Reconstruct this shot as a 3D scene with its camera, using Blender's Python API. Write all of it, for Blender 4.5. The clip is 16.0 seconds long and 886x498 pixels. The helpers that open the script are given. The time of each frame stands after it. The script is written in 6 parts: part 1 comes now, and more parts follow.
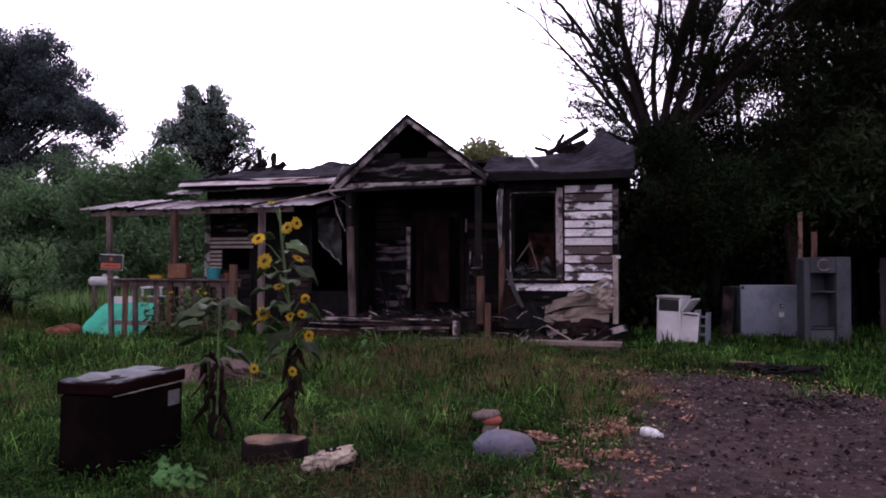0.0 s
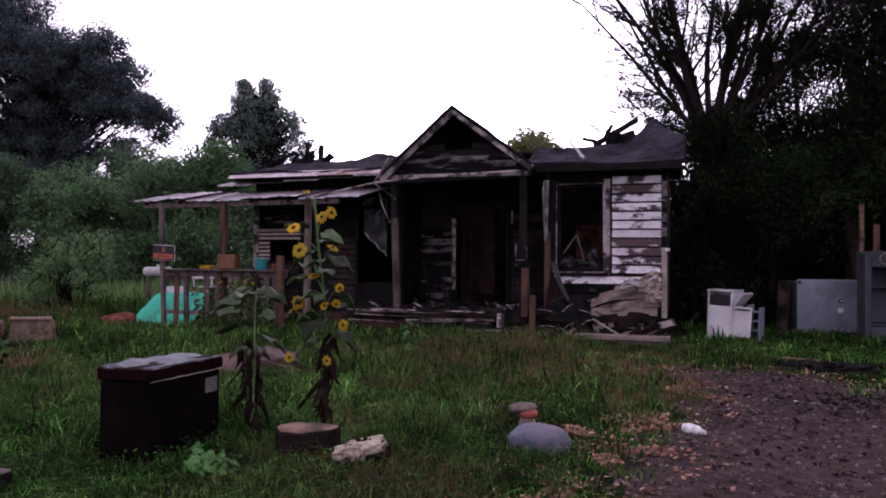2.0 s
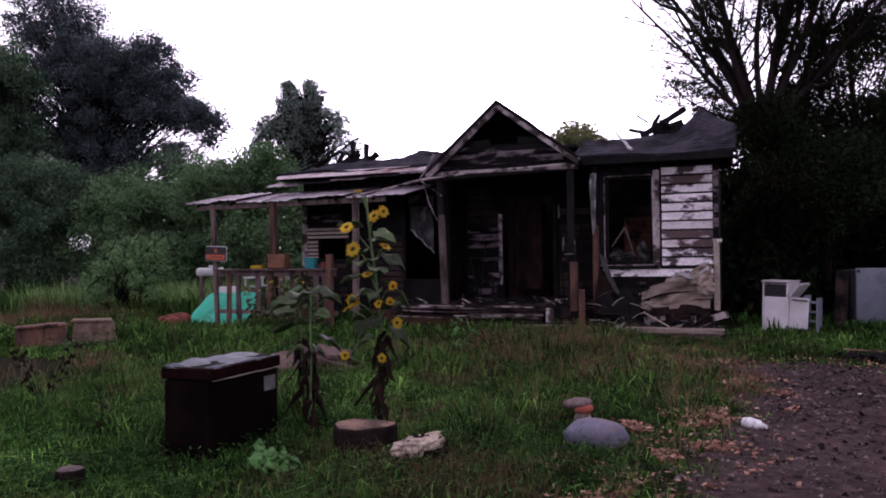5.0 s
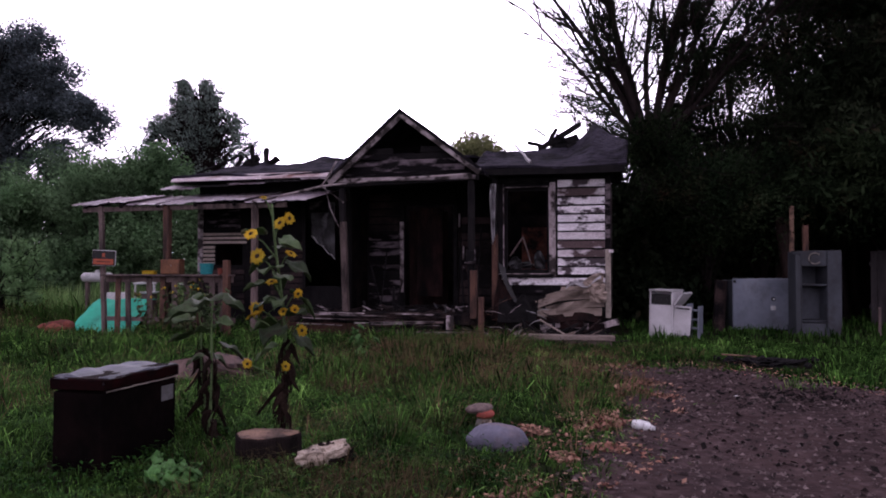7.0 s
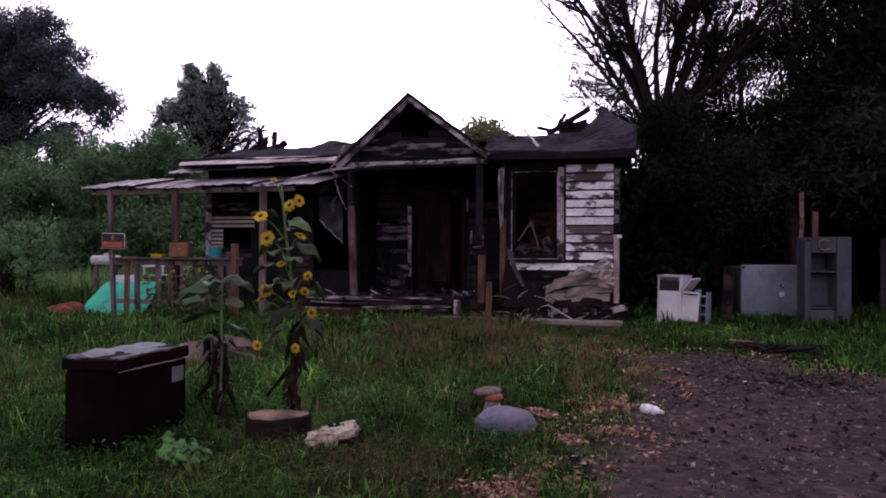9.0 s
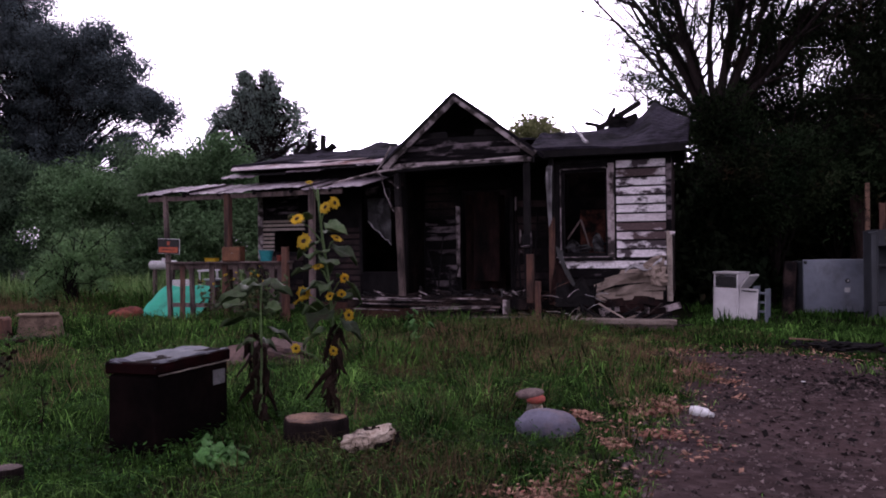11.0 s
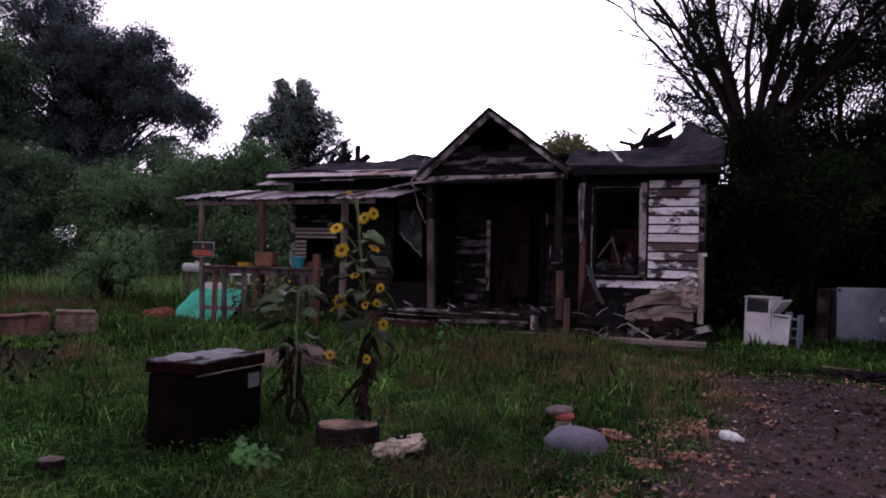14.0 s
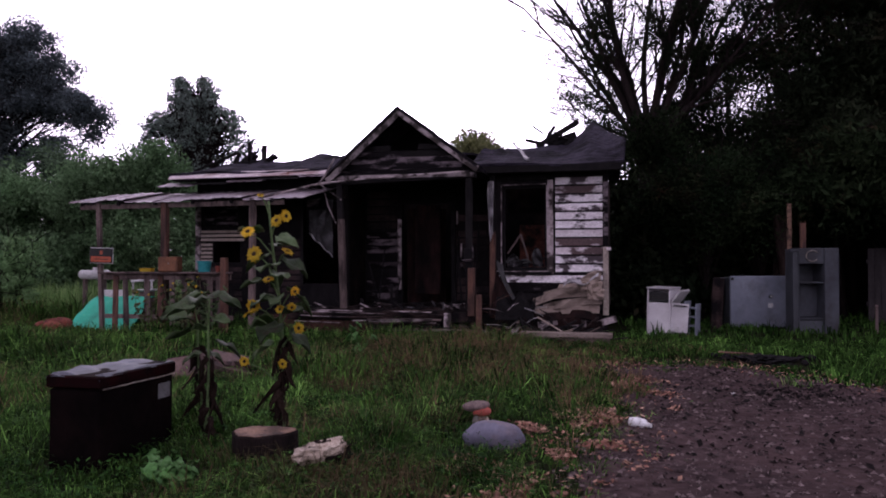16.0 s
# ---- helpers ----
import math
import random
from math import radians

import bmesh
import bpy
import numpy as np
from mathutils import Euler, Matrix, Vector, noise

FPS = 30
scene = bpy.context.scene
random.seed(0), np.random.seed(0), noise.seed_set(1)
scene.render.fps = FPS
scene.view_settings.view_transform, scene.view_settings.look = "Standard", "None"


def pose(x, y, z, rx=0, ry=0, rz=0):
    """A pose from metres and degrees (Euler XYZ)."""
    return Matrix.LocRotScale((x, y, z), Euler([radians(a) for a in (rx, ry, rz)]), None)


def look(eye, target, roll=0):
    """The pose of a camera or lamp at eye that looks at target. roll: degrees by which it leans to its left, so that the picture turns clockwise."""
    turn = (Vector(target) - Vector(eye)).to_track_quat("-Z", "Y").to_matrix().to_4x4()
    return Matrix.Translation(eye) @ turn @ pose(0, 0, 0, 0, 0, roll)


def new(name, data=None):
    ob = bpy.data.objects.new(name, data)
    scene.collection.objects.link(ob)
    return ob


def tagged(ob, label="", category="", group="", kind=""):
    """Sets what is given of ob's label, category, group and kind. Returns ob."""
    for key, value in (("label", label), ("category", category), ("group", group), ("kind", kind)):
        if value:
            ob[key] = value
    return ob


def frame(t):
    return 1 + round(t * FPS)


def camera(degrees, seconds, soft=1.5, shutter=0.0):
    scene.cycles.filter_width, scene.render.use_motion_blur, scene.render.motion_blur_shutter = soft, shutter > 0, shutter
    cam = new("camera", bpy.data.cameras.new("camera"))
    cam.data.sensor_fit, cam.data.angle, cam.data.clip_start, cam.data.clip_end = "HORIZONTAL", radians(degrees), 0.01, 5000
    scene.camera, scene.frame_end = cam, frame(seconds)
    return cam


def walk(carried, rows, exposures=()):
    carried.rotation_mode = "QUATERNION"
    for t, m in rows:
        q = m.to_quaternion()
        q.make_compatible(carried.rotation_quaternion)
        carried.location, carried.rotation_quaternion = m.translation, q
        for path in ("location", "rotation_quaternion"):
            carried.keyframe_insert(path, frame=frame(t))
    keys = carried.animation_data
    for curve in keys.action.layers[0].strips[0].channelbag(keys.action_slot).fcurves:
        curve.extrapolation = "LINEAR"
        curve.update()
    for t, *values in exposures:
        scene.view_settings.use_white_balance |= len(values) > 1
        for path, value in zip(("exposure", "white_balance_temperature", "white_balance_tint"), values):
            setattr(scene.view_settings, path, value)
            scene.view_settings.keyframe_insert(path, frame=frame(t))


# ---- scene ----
cam = camera(61.7, 16.0, soft=1.9)
PATH = [
    (0, (-0.002, -0.152, 1.502), (-0.485, 1.788, 1.552), 0.1),
    (0.5, (0.023, -0.144, 1.497), (-0.449, 1.799, 1.506), -1.4),
    (1, (0.024, -0.108, 1.48), (-0.397, 1.847, 1.47), -0.5),
    (1.5, (0.058, -0.067, 1.497), (-0.473, 1.861, 1.513), 0.8),
    (2, (0.111, -0.041, 1.478), (-0.506, 1.861, 1.509), 0.4),
    (2.5, (0.177, -0.036, 1.492), (-0.409, 1.875, 1.546), -1.2),
    (3, (0.123, -0.046, 1.476), (-0.592, 1.82, 1.559), 0.1),
    (3.2, (0.133, -0.011, 1.477), (-0.67, 1.819, 1.554), -0.1),
    (5.3, (0.048, -0.115, 1.492), (-0.637, 1.764, 1.509), -0.9),
    (5.5, (0.059, -0.148, 1.503), (-0.529, 1.764, 1.532), -0.4),
    (6, (0.043, -0.179, 1.5), (-0.369, 1.778, 1.52), -0.2),
    (6.5, (0.017, -0.185, 1.497), (-0.383, 1.774, 1.542), 0.3),
    (7, (0.013, -0.168, 1.5), (-0.454, 1.777, 1.536), -0.1),
    (7.5, (0.014, -0.16, 1.493), (-0.455, 1.784, 1.522), -0.0),
    (8, (0.005, -0.162, 1.496), (-0.471, 1.781, 1.514), -0.1),
    (8.5, (-0.007, -0.161, 1.499), (-0.501, 1.777, 1.495), 0.2),
    (8.7, (-0.016, -0.172, 1.484), (-0.5, 1.768, 1.481), 0.2),
    (10.8, (0.097, -0.043, 1.474), (-0.47, 1.875, 1.473), -0.4),
    (11, (0.112, -0.032, 1.479), (-0.517, 1.866, 1.477), -0.8),
    (11.5, (0.163, -0.024, 1.479), (-0.516, 1.856, 1.537), -1.3),
    (12, (0.172, -0.027, 1.481), (-0.537, 1.84, 1.589), -1.4),
    (12.5, (0.182, -0.035, 1.481), (-0.519, 1.835, 1.586), -1.6),
    (13, (0.162, -0.045, 1.478), (-0.565, 1.815, 1.569), -1.0),
    (13.5, (0.121, -0.085, 1.49), (-0.595, 1.778, 1.622), 1.0),
    (14, (0.062, -0.13, 1.487), (-0.634, 1.745, 1.518), 1.4),
    (14.5, (-0.006, -0.141, 1.488), (-0.629, 1.759, 1.509), 1.2),
    (15, (0.018, -0.162, 1.493), (-0.581, 1.745, 1.538), 0.4),
    (15.5, (0.017, -0.176, 1.498), (-0.457, 1.766, 1.554), -0.4),
    (16, (0.027, -0.167, 1.502), (-0.436, 1.779, 1.531), -0.1),
]
EXPOSURES = [(t, stops, 6400, tint) for t, stops, tint in ((0.0, 0.8, 15), (1.5, 0.75, 15), (3.2, 0.8, 15), (5.3, 0.7, 15), (8.7, 0.65, 15), (11.0, 0.65, 15), (11.5, 0.72, 15), (12.0, -0.28, 10), (13.2, -0.33, 10), (14.0, 0.35, 15), (15.0, 0.55, 15), (16.0, 0.55, 15))]
walk(cam, [(t, look(eye, target, roll)) for t, eye, target, roll in PATH], EXPOSURES)

# ---- light ----
# The sun has gone down behind the house into thick cloud: a bright pale sky there, a dimmer one behind the camera.
SUN_UP, SUN_TURN = 14.0, -18.0
world = bpy.data.worlds.new("overcast_dusk")
scene.world = world
world.use_nodes = True
wn = world.node_tree
wn.nodes.clear()
sky = wn.nodes.new("ShaderNodeTexSky")
sky.sky_type = "NISHITA"
sky.sun_disc = False
sky.sun_elevation, sky.sun_rotation = radians(SUN_UP), radians(SUN_TURN)
sky.dust_density = 6.0
grey = wn.nodes.new("ShaderNodeRGBToBW")
wn.links.new(sky.outputs[0], grey.inputs[0])
cloud = wn.nodes.new("ShaderNodeMix")
cloud.data_type = "FLOAT"
cloud.inputs["Factor"].default_value = 0.5
cloud.inputs["B"].default_value = 9.0
wn.links.new(grey.outputs[0], cloud.inputs["A"])
tint = wn.nodes.new("ShaderNodeVectorMath")
tint.operation = "SCALE"
tint.inputs[0].default_value = (1.0, 0.89, 1.09)
wn.links.new(cloud.outputs["Result"], tint.inputs["Scale"])
back = wn.nodes.new("ShaderNodeBackground")
back.inputs["Strength"].default_value = 0.12
wn.links.new(tint.outputs["Vector"], back.inputs["Color"])
wout = wn.nodes.new("ShaderNodeOutputWorld")
wn.links.new(back.outputs[0], wout.inputs["Surface"])

sun_data = bpy.data.lights.new("sun", "SUN")
sun_data.energy, sun_data.angle, sun_data.color = 0.5, radians(40), (1.0, 0.93, 0.95)
sun = new("sun", sun_data)
sun.matrix_world = look((-16, 48, 12.6), (0, 0, 0))


# ---- materials ----
def material(name, a, b, scale=6.0, rough=0.85, bump=0.25, metal=0.0, vary=0.25, stretch=(1, 1, 1), patch=None, patch_at=0.55,
             patch_scale=2.0, soft=0.08, islands=False, grain=1.0, through_light=0.0, spec=0.3, shuffle=0.0, macro=0.0, macro_scale=0.45):
    """Two colours mixed by coarse noise, fine grain over them, patches of a third colour, and relief."""
    m = bpy.data.materials.new(name)
    m.use_nodes = True
    t = m.node_tree
    n, l = t.nodes, t.links
    bsdf = n["Principled BSDF"]
    geo = n.new("ShaderNodeNewGeometry")
    mapping = n.new("ShaderNodeMapping")
    mapping.inputs["Scale"].default_value = stretch
    l.new(geo.outputs["Position"], mapping.inputs["Vector"])
    if shuffle:
        own = n.new("ShaderNodeObjectInfo")
        slide = n.new("ShaderNodeMath")
        slide.operation = "MULTIPLY"
        slide.inputs[1].default_value = shuffle
        l.new(own.outputs["Random"], slide.inputs[0])
        l.new(slide.outputs[0], mapping.inputs["Location"])

    def noise_at(size, detail=4.0):
        x = n.new("ShaderNodeTexNoise")
        x.inputs["Scale"].default_value, x.inputs["Detail"].default_value, x.inputs["Roughness"].default_value = size, detail, 0.62
        l.new(mapping.outputs[0], x.inputs["Vector"])
        return x.outputs["Fac"]

    def ramp(fac, lo, hi):
        r = n.new("ShaderNodeMapRange")
        r.inputs["From Min"].default_value, r.inputs["From Max"].default_value = lo, hi
        l.new(fac, r.inputs["Value"])
        return r.outputs["Result"]

    def mix(fac, x, y, kind="MIX"):
        k = n.new("ShaderNodeMix")
        k.data_type, k.blend_type = "RGBA", kind
        for key, v in (("Factor", fac), ("A", x), ("B", y)):
            s = k.inputs[key] if key == "Factor" else [i for i in k.inputs if i.name == key and i.type == "RGBA"][0]
            if isinstance(v, (int, float)):
                s.default_value = v
            elif isinstance(v, tuple):
                s.default_value = (*v, 1)
            else:
                l.new(v, s)
        return [o for o in k.outputs if o.type == "RGBA"][0]

    fine = noise_at(scale * 9, 3.0)
    colour = mix(ramp(noise_at(scale), 0.35, 0.65), a, b)
    if patch:
        colour = mix(ramp(noise_at(patch_scale, 6.0), patch_at - soft, patch_at + soft), colour, patch)
    value = n.new("ShaderNodeMapRange")
    value.inputs["From Min"].default_value, value.inputs["From Max"].default_value = 0.2, 0.8
    value.inputs["To Min"].default_value, value.inputs["To Max"].default_value = 1 - 0.45 * grain, 1 + 0.45 * grain
    l.new(fine, value.inputs["Value"])
    if islands:
        random_value = geo.outputs["Random Per Island"]
    else:
        info = n.new("ShaderNodeObjectInfo")
        random_value = info.outputs["Random"]
    shade = n.new("ShaderNodeMapRange")
    shade.inputs["To Min"].default_value, shade.inputs["To Max"].default_value = 1 - vary, 1 + vary
    l.new(random_value, shade.inputs["Value"])
    both = n.new("ShaderNodeMath")
    both.operation = "MULTIPLY"
    l.new(value.outputs["Result"], both.inputs[0])
    l.new(shade.outputs["Result"], both.inputs[1])
    if macro:
        broad = n.new("ShaderNodeMapRange")
        broad.inputs["From Min"].default_value, broad.inputs["From Max"].default_value = 0.33, 0.67
        broad.inputs["To Min"].default_value, broad.inputs["To Max"].default_value = 1 - macro, 1 + macro
        l.new(noise_at(macro_scale, 3.0), broad.inputs["Value"])
        times = n.new("ShaderNodeMath")
        times.operation = "MULTIPLY"
        l.new(both.outputs[0], times.inputs[0])
        l.new(broad.outputs["Result"], times.inputs[1])
        both = times
    scaled = n.new("ShaderNodeVectorMath")
    scaled.operation = "SCALE"
    l.new(colour, scaled.inputs[0])
    l.new(both.outputs[0], scaled.inputs["Scale"])
    l.new(scaled.outputs["Vector"], bsdf.inputs["Base Color"])
    bsdf.inputs["Roughness"].default_value = rough
    bsdf.inputs["Metallic"].default_value = metal
    bsdf.inputs["Specular IOR Level"].default_value = spec
    if bump:
        b_node = n.new("ShaderNodeBump")
        b_node.inputs["Strength"].default_value, b_node.inputs["Distance"].default_value = bump, 0.02
        l.new(fine, b_node.inputs["Height"])
        l.new(b_node.outputs[0], bsdf.inputs["Normal"])
    if through_light:
        thin = n.new("ShaderNodeBsdfTranslucent")
        l.new(scaled.outputs["Vector"], thin.inputs["Color"])
        joined = n.new("ShaderNodeMixShader")
        joined.inputs[0].default_value = through_light
        l.new(bsdf.outputs[0], joined.inputs[1])
        l.new(thin.outputs[0], joined.inputs[2])
        l.new(joined.outputs[0], n["Material Output"].inputs["Surface"])
    return m


PAINT = material("scorched_white_paint", (0.84, 0.79, 0.84), (0.66, 0.60, 0.65), 5, 0.7, 0.35, stretch=(0.7, 1, 1.2), patch=(0.055, 0.04, 0.048), patch_at=0.535, patch_scale=3.4, soft=0.035, vary=0.14, shuffle=37.0)
PAINT_PEELED = material("peeled_scorched_paint", (0.80, 0.74, 0.78), (0.58, 0.5, 0.54), 5, 0.75, 0.4, stretch=(0.6, 1, 1.2), patch=(0.085, 0.055, 0.058), patch_at=0.475, patch_scale=2.0, soft=0.03, vary=0.2, shuffle=23.0)
PAINT_DARK = material("heavily_burnt_paint", (0.19, 0.155, 0.175), (0.06, 0.048, 0.054), 4, 0.8, 0.4, stretch=(0.5, 1, 1.6), patch=(0.006, 0.005, 0.006), patch_at=0.45, patch_scale=3.2, soft=0.05, spec=0.08, shuffle=19.0)
CHAR = material("charred_timber", (0.005, 0.0045, 0.0055), (0.014, 0.012, 0.013), 5, 0.8, 0.6, stretch=(1, 1, 0.5), spec=0.12)
# Soot, darkened further for the shade indoors and in the shed.
SOOT = material("sooty_shaded_board", (0.007, 0.0055, 0.006), (0.02, 0.013, 0.012), 3, 0.9, 0.3, patch=(0.004, 0.0035, 0.004), patch_at=0.5, spec=0.08)
RUST_WOOD = material("scorched_brown_post", (0.145, 0.07, 0.05), (0.07, 0.036, 0.03), 5, 0.85, 0.5, stretch=(3, 3, 0.5), patch=(0.012, 0.009, 0.01), patch_at=0.58, patch_scale=1.6)
GREY_WOOD = material("weathered_grey_wood", (0.17, 0.125, 0.12), (0.09, 0.064, 0.062), 5, 0.9, 0.5, stretch=(2, 2, 0.5), patch=(0.03, 0.022, 0.021), patch_at=0.58)
PORCH_WOOD = material("burnt_porch_plank", (0.07, 0.045, 0.042), (0.025, 0.017, 0.017), 4, 0.9, 0.5, patch=(0.006, 0.005, 0.006), patch_at=0.48, patch_scale=2.5, spec=0.12)
CREAM = material("smoked_cream_siding", (0.44, 0.37, 0.33), (0.31, 0.255, 0.23), 3, 0.75, 0.2, patch=(0.06, 0.045, 0.045), patch_at=0.62, patch_scale=1.3)
DUSKY = material("smoked_brown_siding", (0.045, 0.029, 0.029), (0.024, 0.017, 0.018), 3, 0.8, 0.3, patch=(0.007, 0.006, 0.007), patch_at=0.52, patch_scale=1.3, spec=0.12)
SHINGLE = material("burnt_asphalt_roofing", (0.020, 0.017, 0.026), (0.052, 0.046, 0.066), 3.0, 0.9, 0.8, patch=(0.006, 0.0055, 0.007), patch_at=0.55, patch_scale=2.0, soft=0.10, islands=True, spec=0.08)
TIN = material("weathered_tin_roof", (0.36, 0.305, 0.36), (0.19, 0.165, 0.195), 2.5, 0.5, 0.2, metal=0.35, patch=(0.085, 0.05, 0.05), patch_at=0.57, patch_scale=1.8, soft=0.15, vary=0.35)
FLASH = material("pale_peeling_fascia", (0.74, 0.66, 0.70), (0.52, 0.43, 0.46), 3, 0.7, 0.3, stretch=(0.6, 1, 2), patch=(0.15, 0.06, 0.045), patch_at=0.56, patch_scale=1.9)
BARGE = material("singed_pale_bargeboard", (0.42, 0.35, 0.37), (0.20, 0.165, 0.17), 4, 0.8, 0.4, patch=(0.03, 0.023, 0.023), patch_at=0.51, patch_scale=3.4, soft=0.05)
TARPAPER = material("buckled_tan_felt_siding", (0.31, 0.245, 0.21), (0.19, 0.145, 0.125), 1.6, 0.85, 0.25, stretch=(0.6, 1, 2.5), patch=(0.03, 0.02, 0.02), patch_at=0.63, patch_scale=2.6, soft=0.08, grain=0.5, vary=0.3)
SILVER = material("curled_foil_sheet", (0.62, 0.6, 0.64), (0.4, 0.38, 0.4), 5, 0.4, 0.2, metal=0.6, patch=(0.08, 0.07, 0.07), patch_at=0.62)
BRICK = material("sooty_red_brick", (0.22, 0.075, 0.055), (0.11, 0.045, 0.036), 8, 0.9, 0.4, patch=(0.02, 0.014, 0.014), patch_at=0.56)
CLEAR = material("smoked_plastic_sheet", (0.07, 0.066, 0.075), (0.022, 0.02, 0.023), 4, 0.4, 0.2, patch=(0.008, 0.007, 0.008), patch_at=0.52)
# Soil is coloured almost black for the shade in the gaps between blades.
SOIL = material("shaded_soil_between_grass", (0.012, 0.009, 0.006), (0.006, 0.007, 0.004), 1.2, 0.95, 0.5, patch=(0.010, 0.013, 0.005), patch_at=0.5, patch_scale=0.8, spec=0.03)
# LAWN carries the shade low in the grass, GRASS_TIPS the sky light on blades.
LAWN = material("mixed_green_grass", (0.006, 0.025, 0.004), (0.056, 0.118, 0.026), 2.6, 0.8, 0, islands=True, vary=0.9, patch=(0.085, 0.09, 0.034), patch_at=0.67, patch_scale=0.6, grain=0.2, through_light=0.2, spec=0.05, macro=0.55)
GRASS_TIPS = material("skylit_grass_blades", (0.085, 0.22, 0.035), (0.19, 0.35, 0.085), 2.0, 0.7, 0, islands=True, vary=0.8, patch=(0.24, 0.21, 0.09), patch_at=0.67, patch_scale=0.6, grain=0.2, through_light=0.25, spec=0.06, macro=0.55)
STRAW = material("dry_tan_grass", (0.20, 0.125, 0.08), (0.10, 0.075, 0.042), 0.8, 0.8, 0, islands=True, vary=0.6, grain=0.2, through_light=0.25, spec=0.06)
DIRT = material("grey_brown_gravel_drive", (0.070, 0.045, 0.046), (0.038, 0.025, 0.027), 1.1, 0.95, 0.9, patch=(0.105, 0.072, 0.075), patch_at=0.6, patch_scale=7, spec=0.06, macro=0.25)
LITTER = material("fallen_tan_leaves", (0.46, 0.30, 0.22), (0.14, 0.05, 0.038), 14, 0.85, 0, islands=True, vary=0.75, patch=(0.10, 0.032, 0.026), patch_at=0.56, patch_scale=1.6, soft=0.12, grain=0.3, spec=0.08)
STONES = material("drive_gravel_stones", (0.13, 0.10, 0.10), (0.035, 0.025, 0.026), 3, 0.9, 0, islands=True, vary=0.9, grain=0.3, spec=0.06)
LEAF_DARK = material("dark_tree_leaves", (0.058, 0.10, 0.062), (0.10, 0.15, 0.092), 0.5, 0.8, 0, islands=True, vary=0.6, grain=0.2, through_light=0.4, spec=0.05, macro=0.3)
# Haze over the far crowns is mixed into these paler, bluer leaf colours.
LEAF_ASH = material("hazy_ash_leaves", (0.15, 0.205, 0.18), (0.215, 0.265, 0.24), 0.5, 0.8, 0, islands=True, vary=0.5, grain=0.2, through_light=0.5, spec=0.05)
LEAF_OAK = material("hazy_oak_leaves", (0.068, 0.088, 0.098), (0.105, 0.128, 0.138), 0.5, 0.8, 0, islands=True, vary=0.55, grain=0.2, through_light=0.4, spec=0.05, macro=0.3)
# Shade low under the cedars is put into this near-black green.
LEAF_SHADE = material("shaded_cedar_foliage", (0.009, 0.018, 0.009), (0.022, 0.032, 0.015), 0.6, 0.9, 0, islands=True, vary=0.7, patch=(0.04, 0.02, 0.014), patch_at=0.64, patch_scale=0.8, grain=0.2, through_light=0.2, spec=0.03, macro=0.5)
PALE_WEED = material("pale_green_weed_blades", (0.13, 0.24, 0.08), (0.22, 0.31, 0.13), 0.8, 0.8, 0, islands=True, vary=0.5, grain=0.2, through_light=0.3, spec=0.06, macro=0.35)
LEAF_MID = material("mid_green_tree_leaves", (0.10, 0.18, 0.085), (0.15, 0.235, 0.125), 0.5, 0.8, 0, islands=True, vary=0.5, grain=0.2, through_light=0.4, spec=0.08, macro=0.3)
LEAF_LIGHT = material("light_green_bush_leaves", (0.11, 0.21, 0.085), (0.16, 0.26, 0.12), 0.9, 0.7, 0, islands=True, vary=0.35, grain=0.2, through_light=0.35, spec=0.1)
LEAF_OLIVE = material("pale_olive_tree_leaves", (0.17, 0.185, 0.085), (0.23, 0.24, 0.125), 0.9, 0.8, 0, islands=True, vary=0.4, grain=0.2, through_light=0.45, spec=0.06)
# Near-black like LEAF_SHADE, with the wood's own shade in the colour.
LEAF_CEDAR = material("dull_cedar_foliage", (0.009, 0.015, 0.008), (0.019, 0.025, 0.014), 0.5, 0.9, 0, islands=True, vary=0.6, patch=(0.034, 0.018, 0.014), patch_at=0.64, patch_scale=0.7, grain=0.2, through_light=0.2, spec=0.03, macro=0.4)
BARK = material("dark_tree_bark", (0.010, 0.008, 0.008), (0.022, 0.016, 0.016), 4, 0.95, 0.7, stretch=(2, 2, 0.5), spec=0.05)
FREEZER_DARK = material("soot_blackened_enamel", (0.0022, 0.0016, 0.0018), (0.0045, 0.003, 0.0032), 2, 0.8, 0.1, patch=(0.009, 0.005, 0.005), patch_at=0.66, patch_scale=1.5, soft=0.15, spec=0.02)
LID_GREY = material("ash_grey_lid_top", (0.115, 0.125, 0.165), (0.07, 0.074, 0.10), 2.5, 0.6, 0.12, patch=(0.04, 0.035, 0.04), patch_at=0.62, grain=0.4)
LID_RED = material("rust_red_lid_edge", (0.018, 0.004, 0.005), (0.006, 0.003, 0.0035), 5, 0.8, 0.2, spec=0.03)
WHITE_BIT = material("off_white_plastic", (0.72, 0.72, 0.74), (0.55, 0.55, 0.57), 12, 0.45, 0.1)
STOVE_WHITE = material("dirty_white_enamel", (0.55, 0.53, 0.56), (0.42, 0.40, 0.42), 2, 0.4, 0.03, patch=(0.12, 0.095, 0.09), patch_at=0.68, patch_scale=2.5, grain=0.15)
RED_WOOD = material("red_brown_skirting", (0.095, 0.045, 0.037), (0.05, 0.026, 0.022), 3, 0.9, 0.4, patch=(0.02, 0.013, 0.012), patch_at=0.58, spec=0.1)
DOOR_BURNT = material("burnt_brown_door", (0.030, 0.014, 0.013), (0.011, 0.007, 0.007), 4, 0.85, 0.4, stretch=(2, 2, 0.6), patch=(0.004, 0.003, 0.0035), patch_at=0.52, patch_scale=1.7, soft=0.12, spec=0.08)
CINDER = material("black_cinders", (0.006, 0.005, 0.006), (0.015, 0.012, 0.012), 9, 0.9, 0.3, islands=True, vary=0.5, spec=0.05)
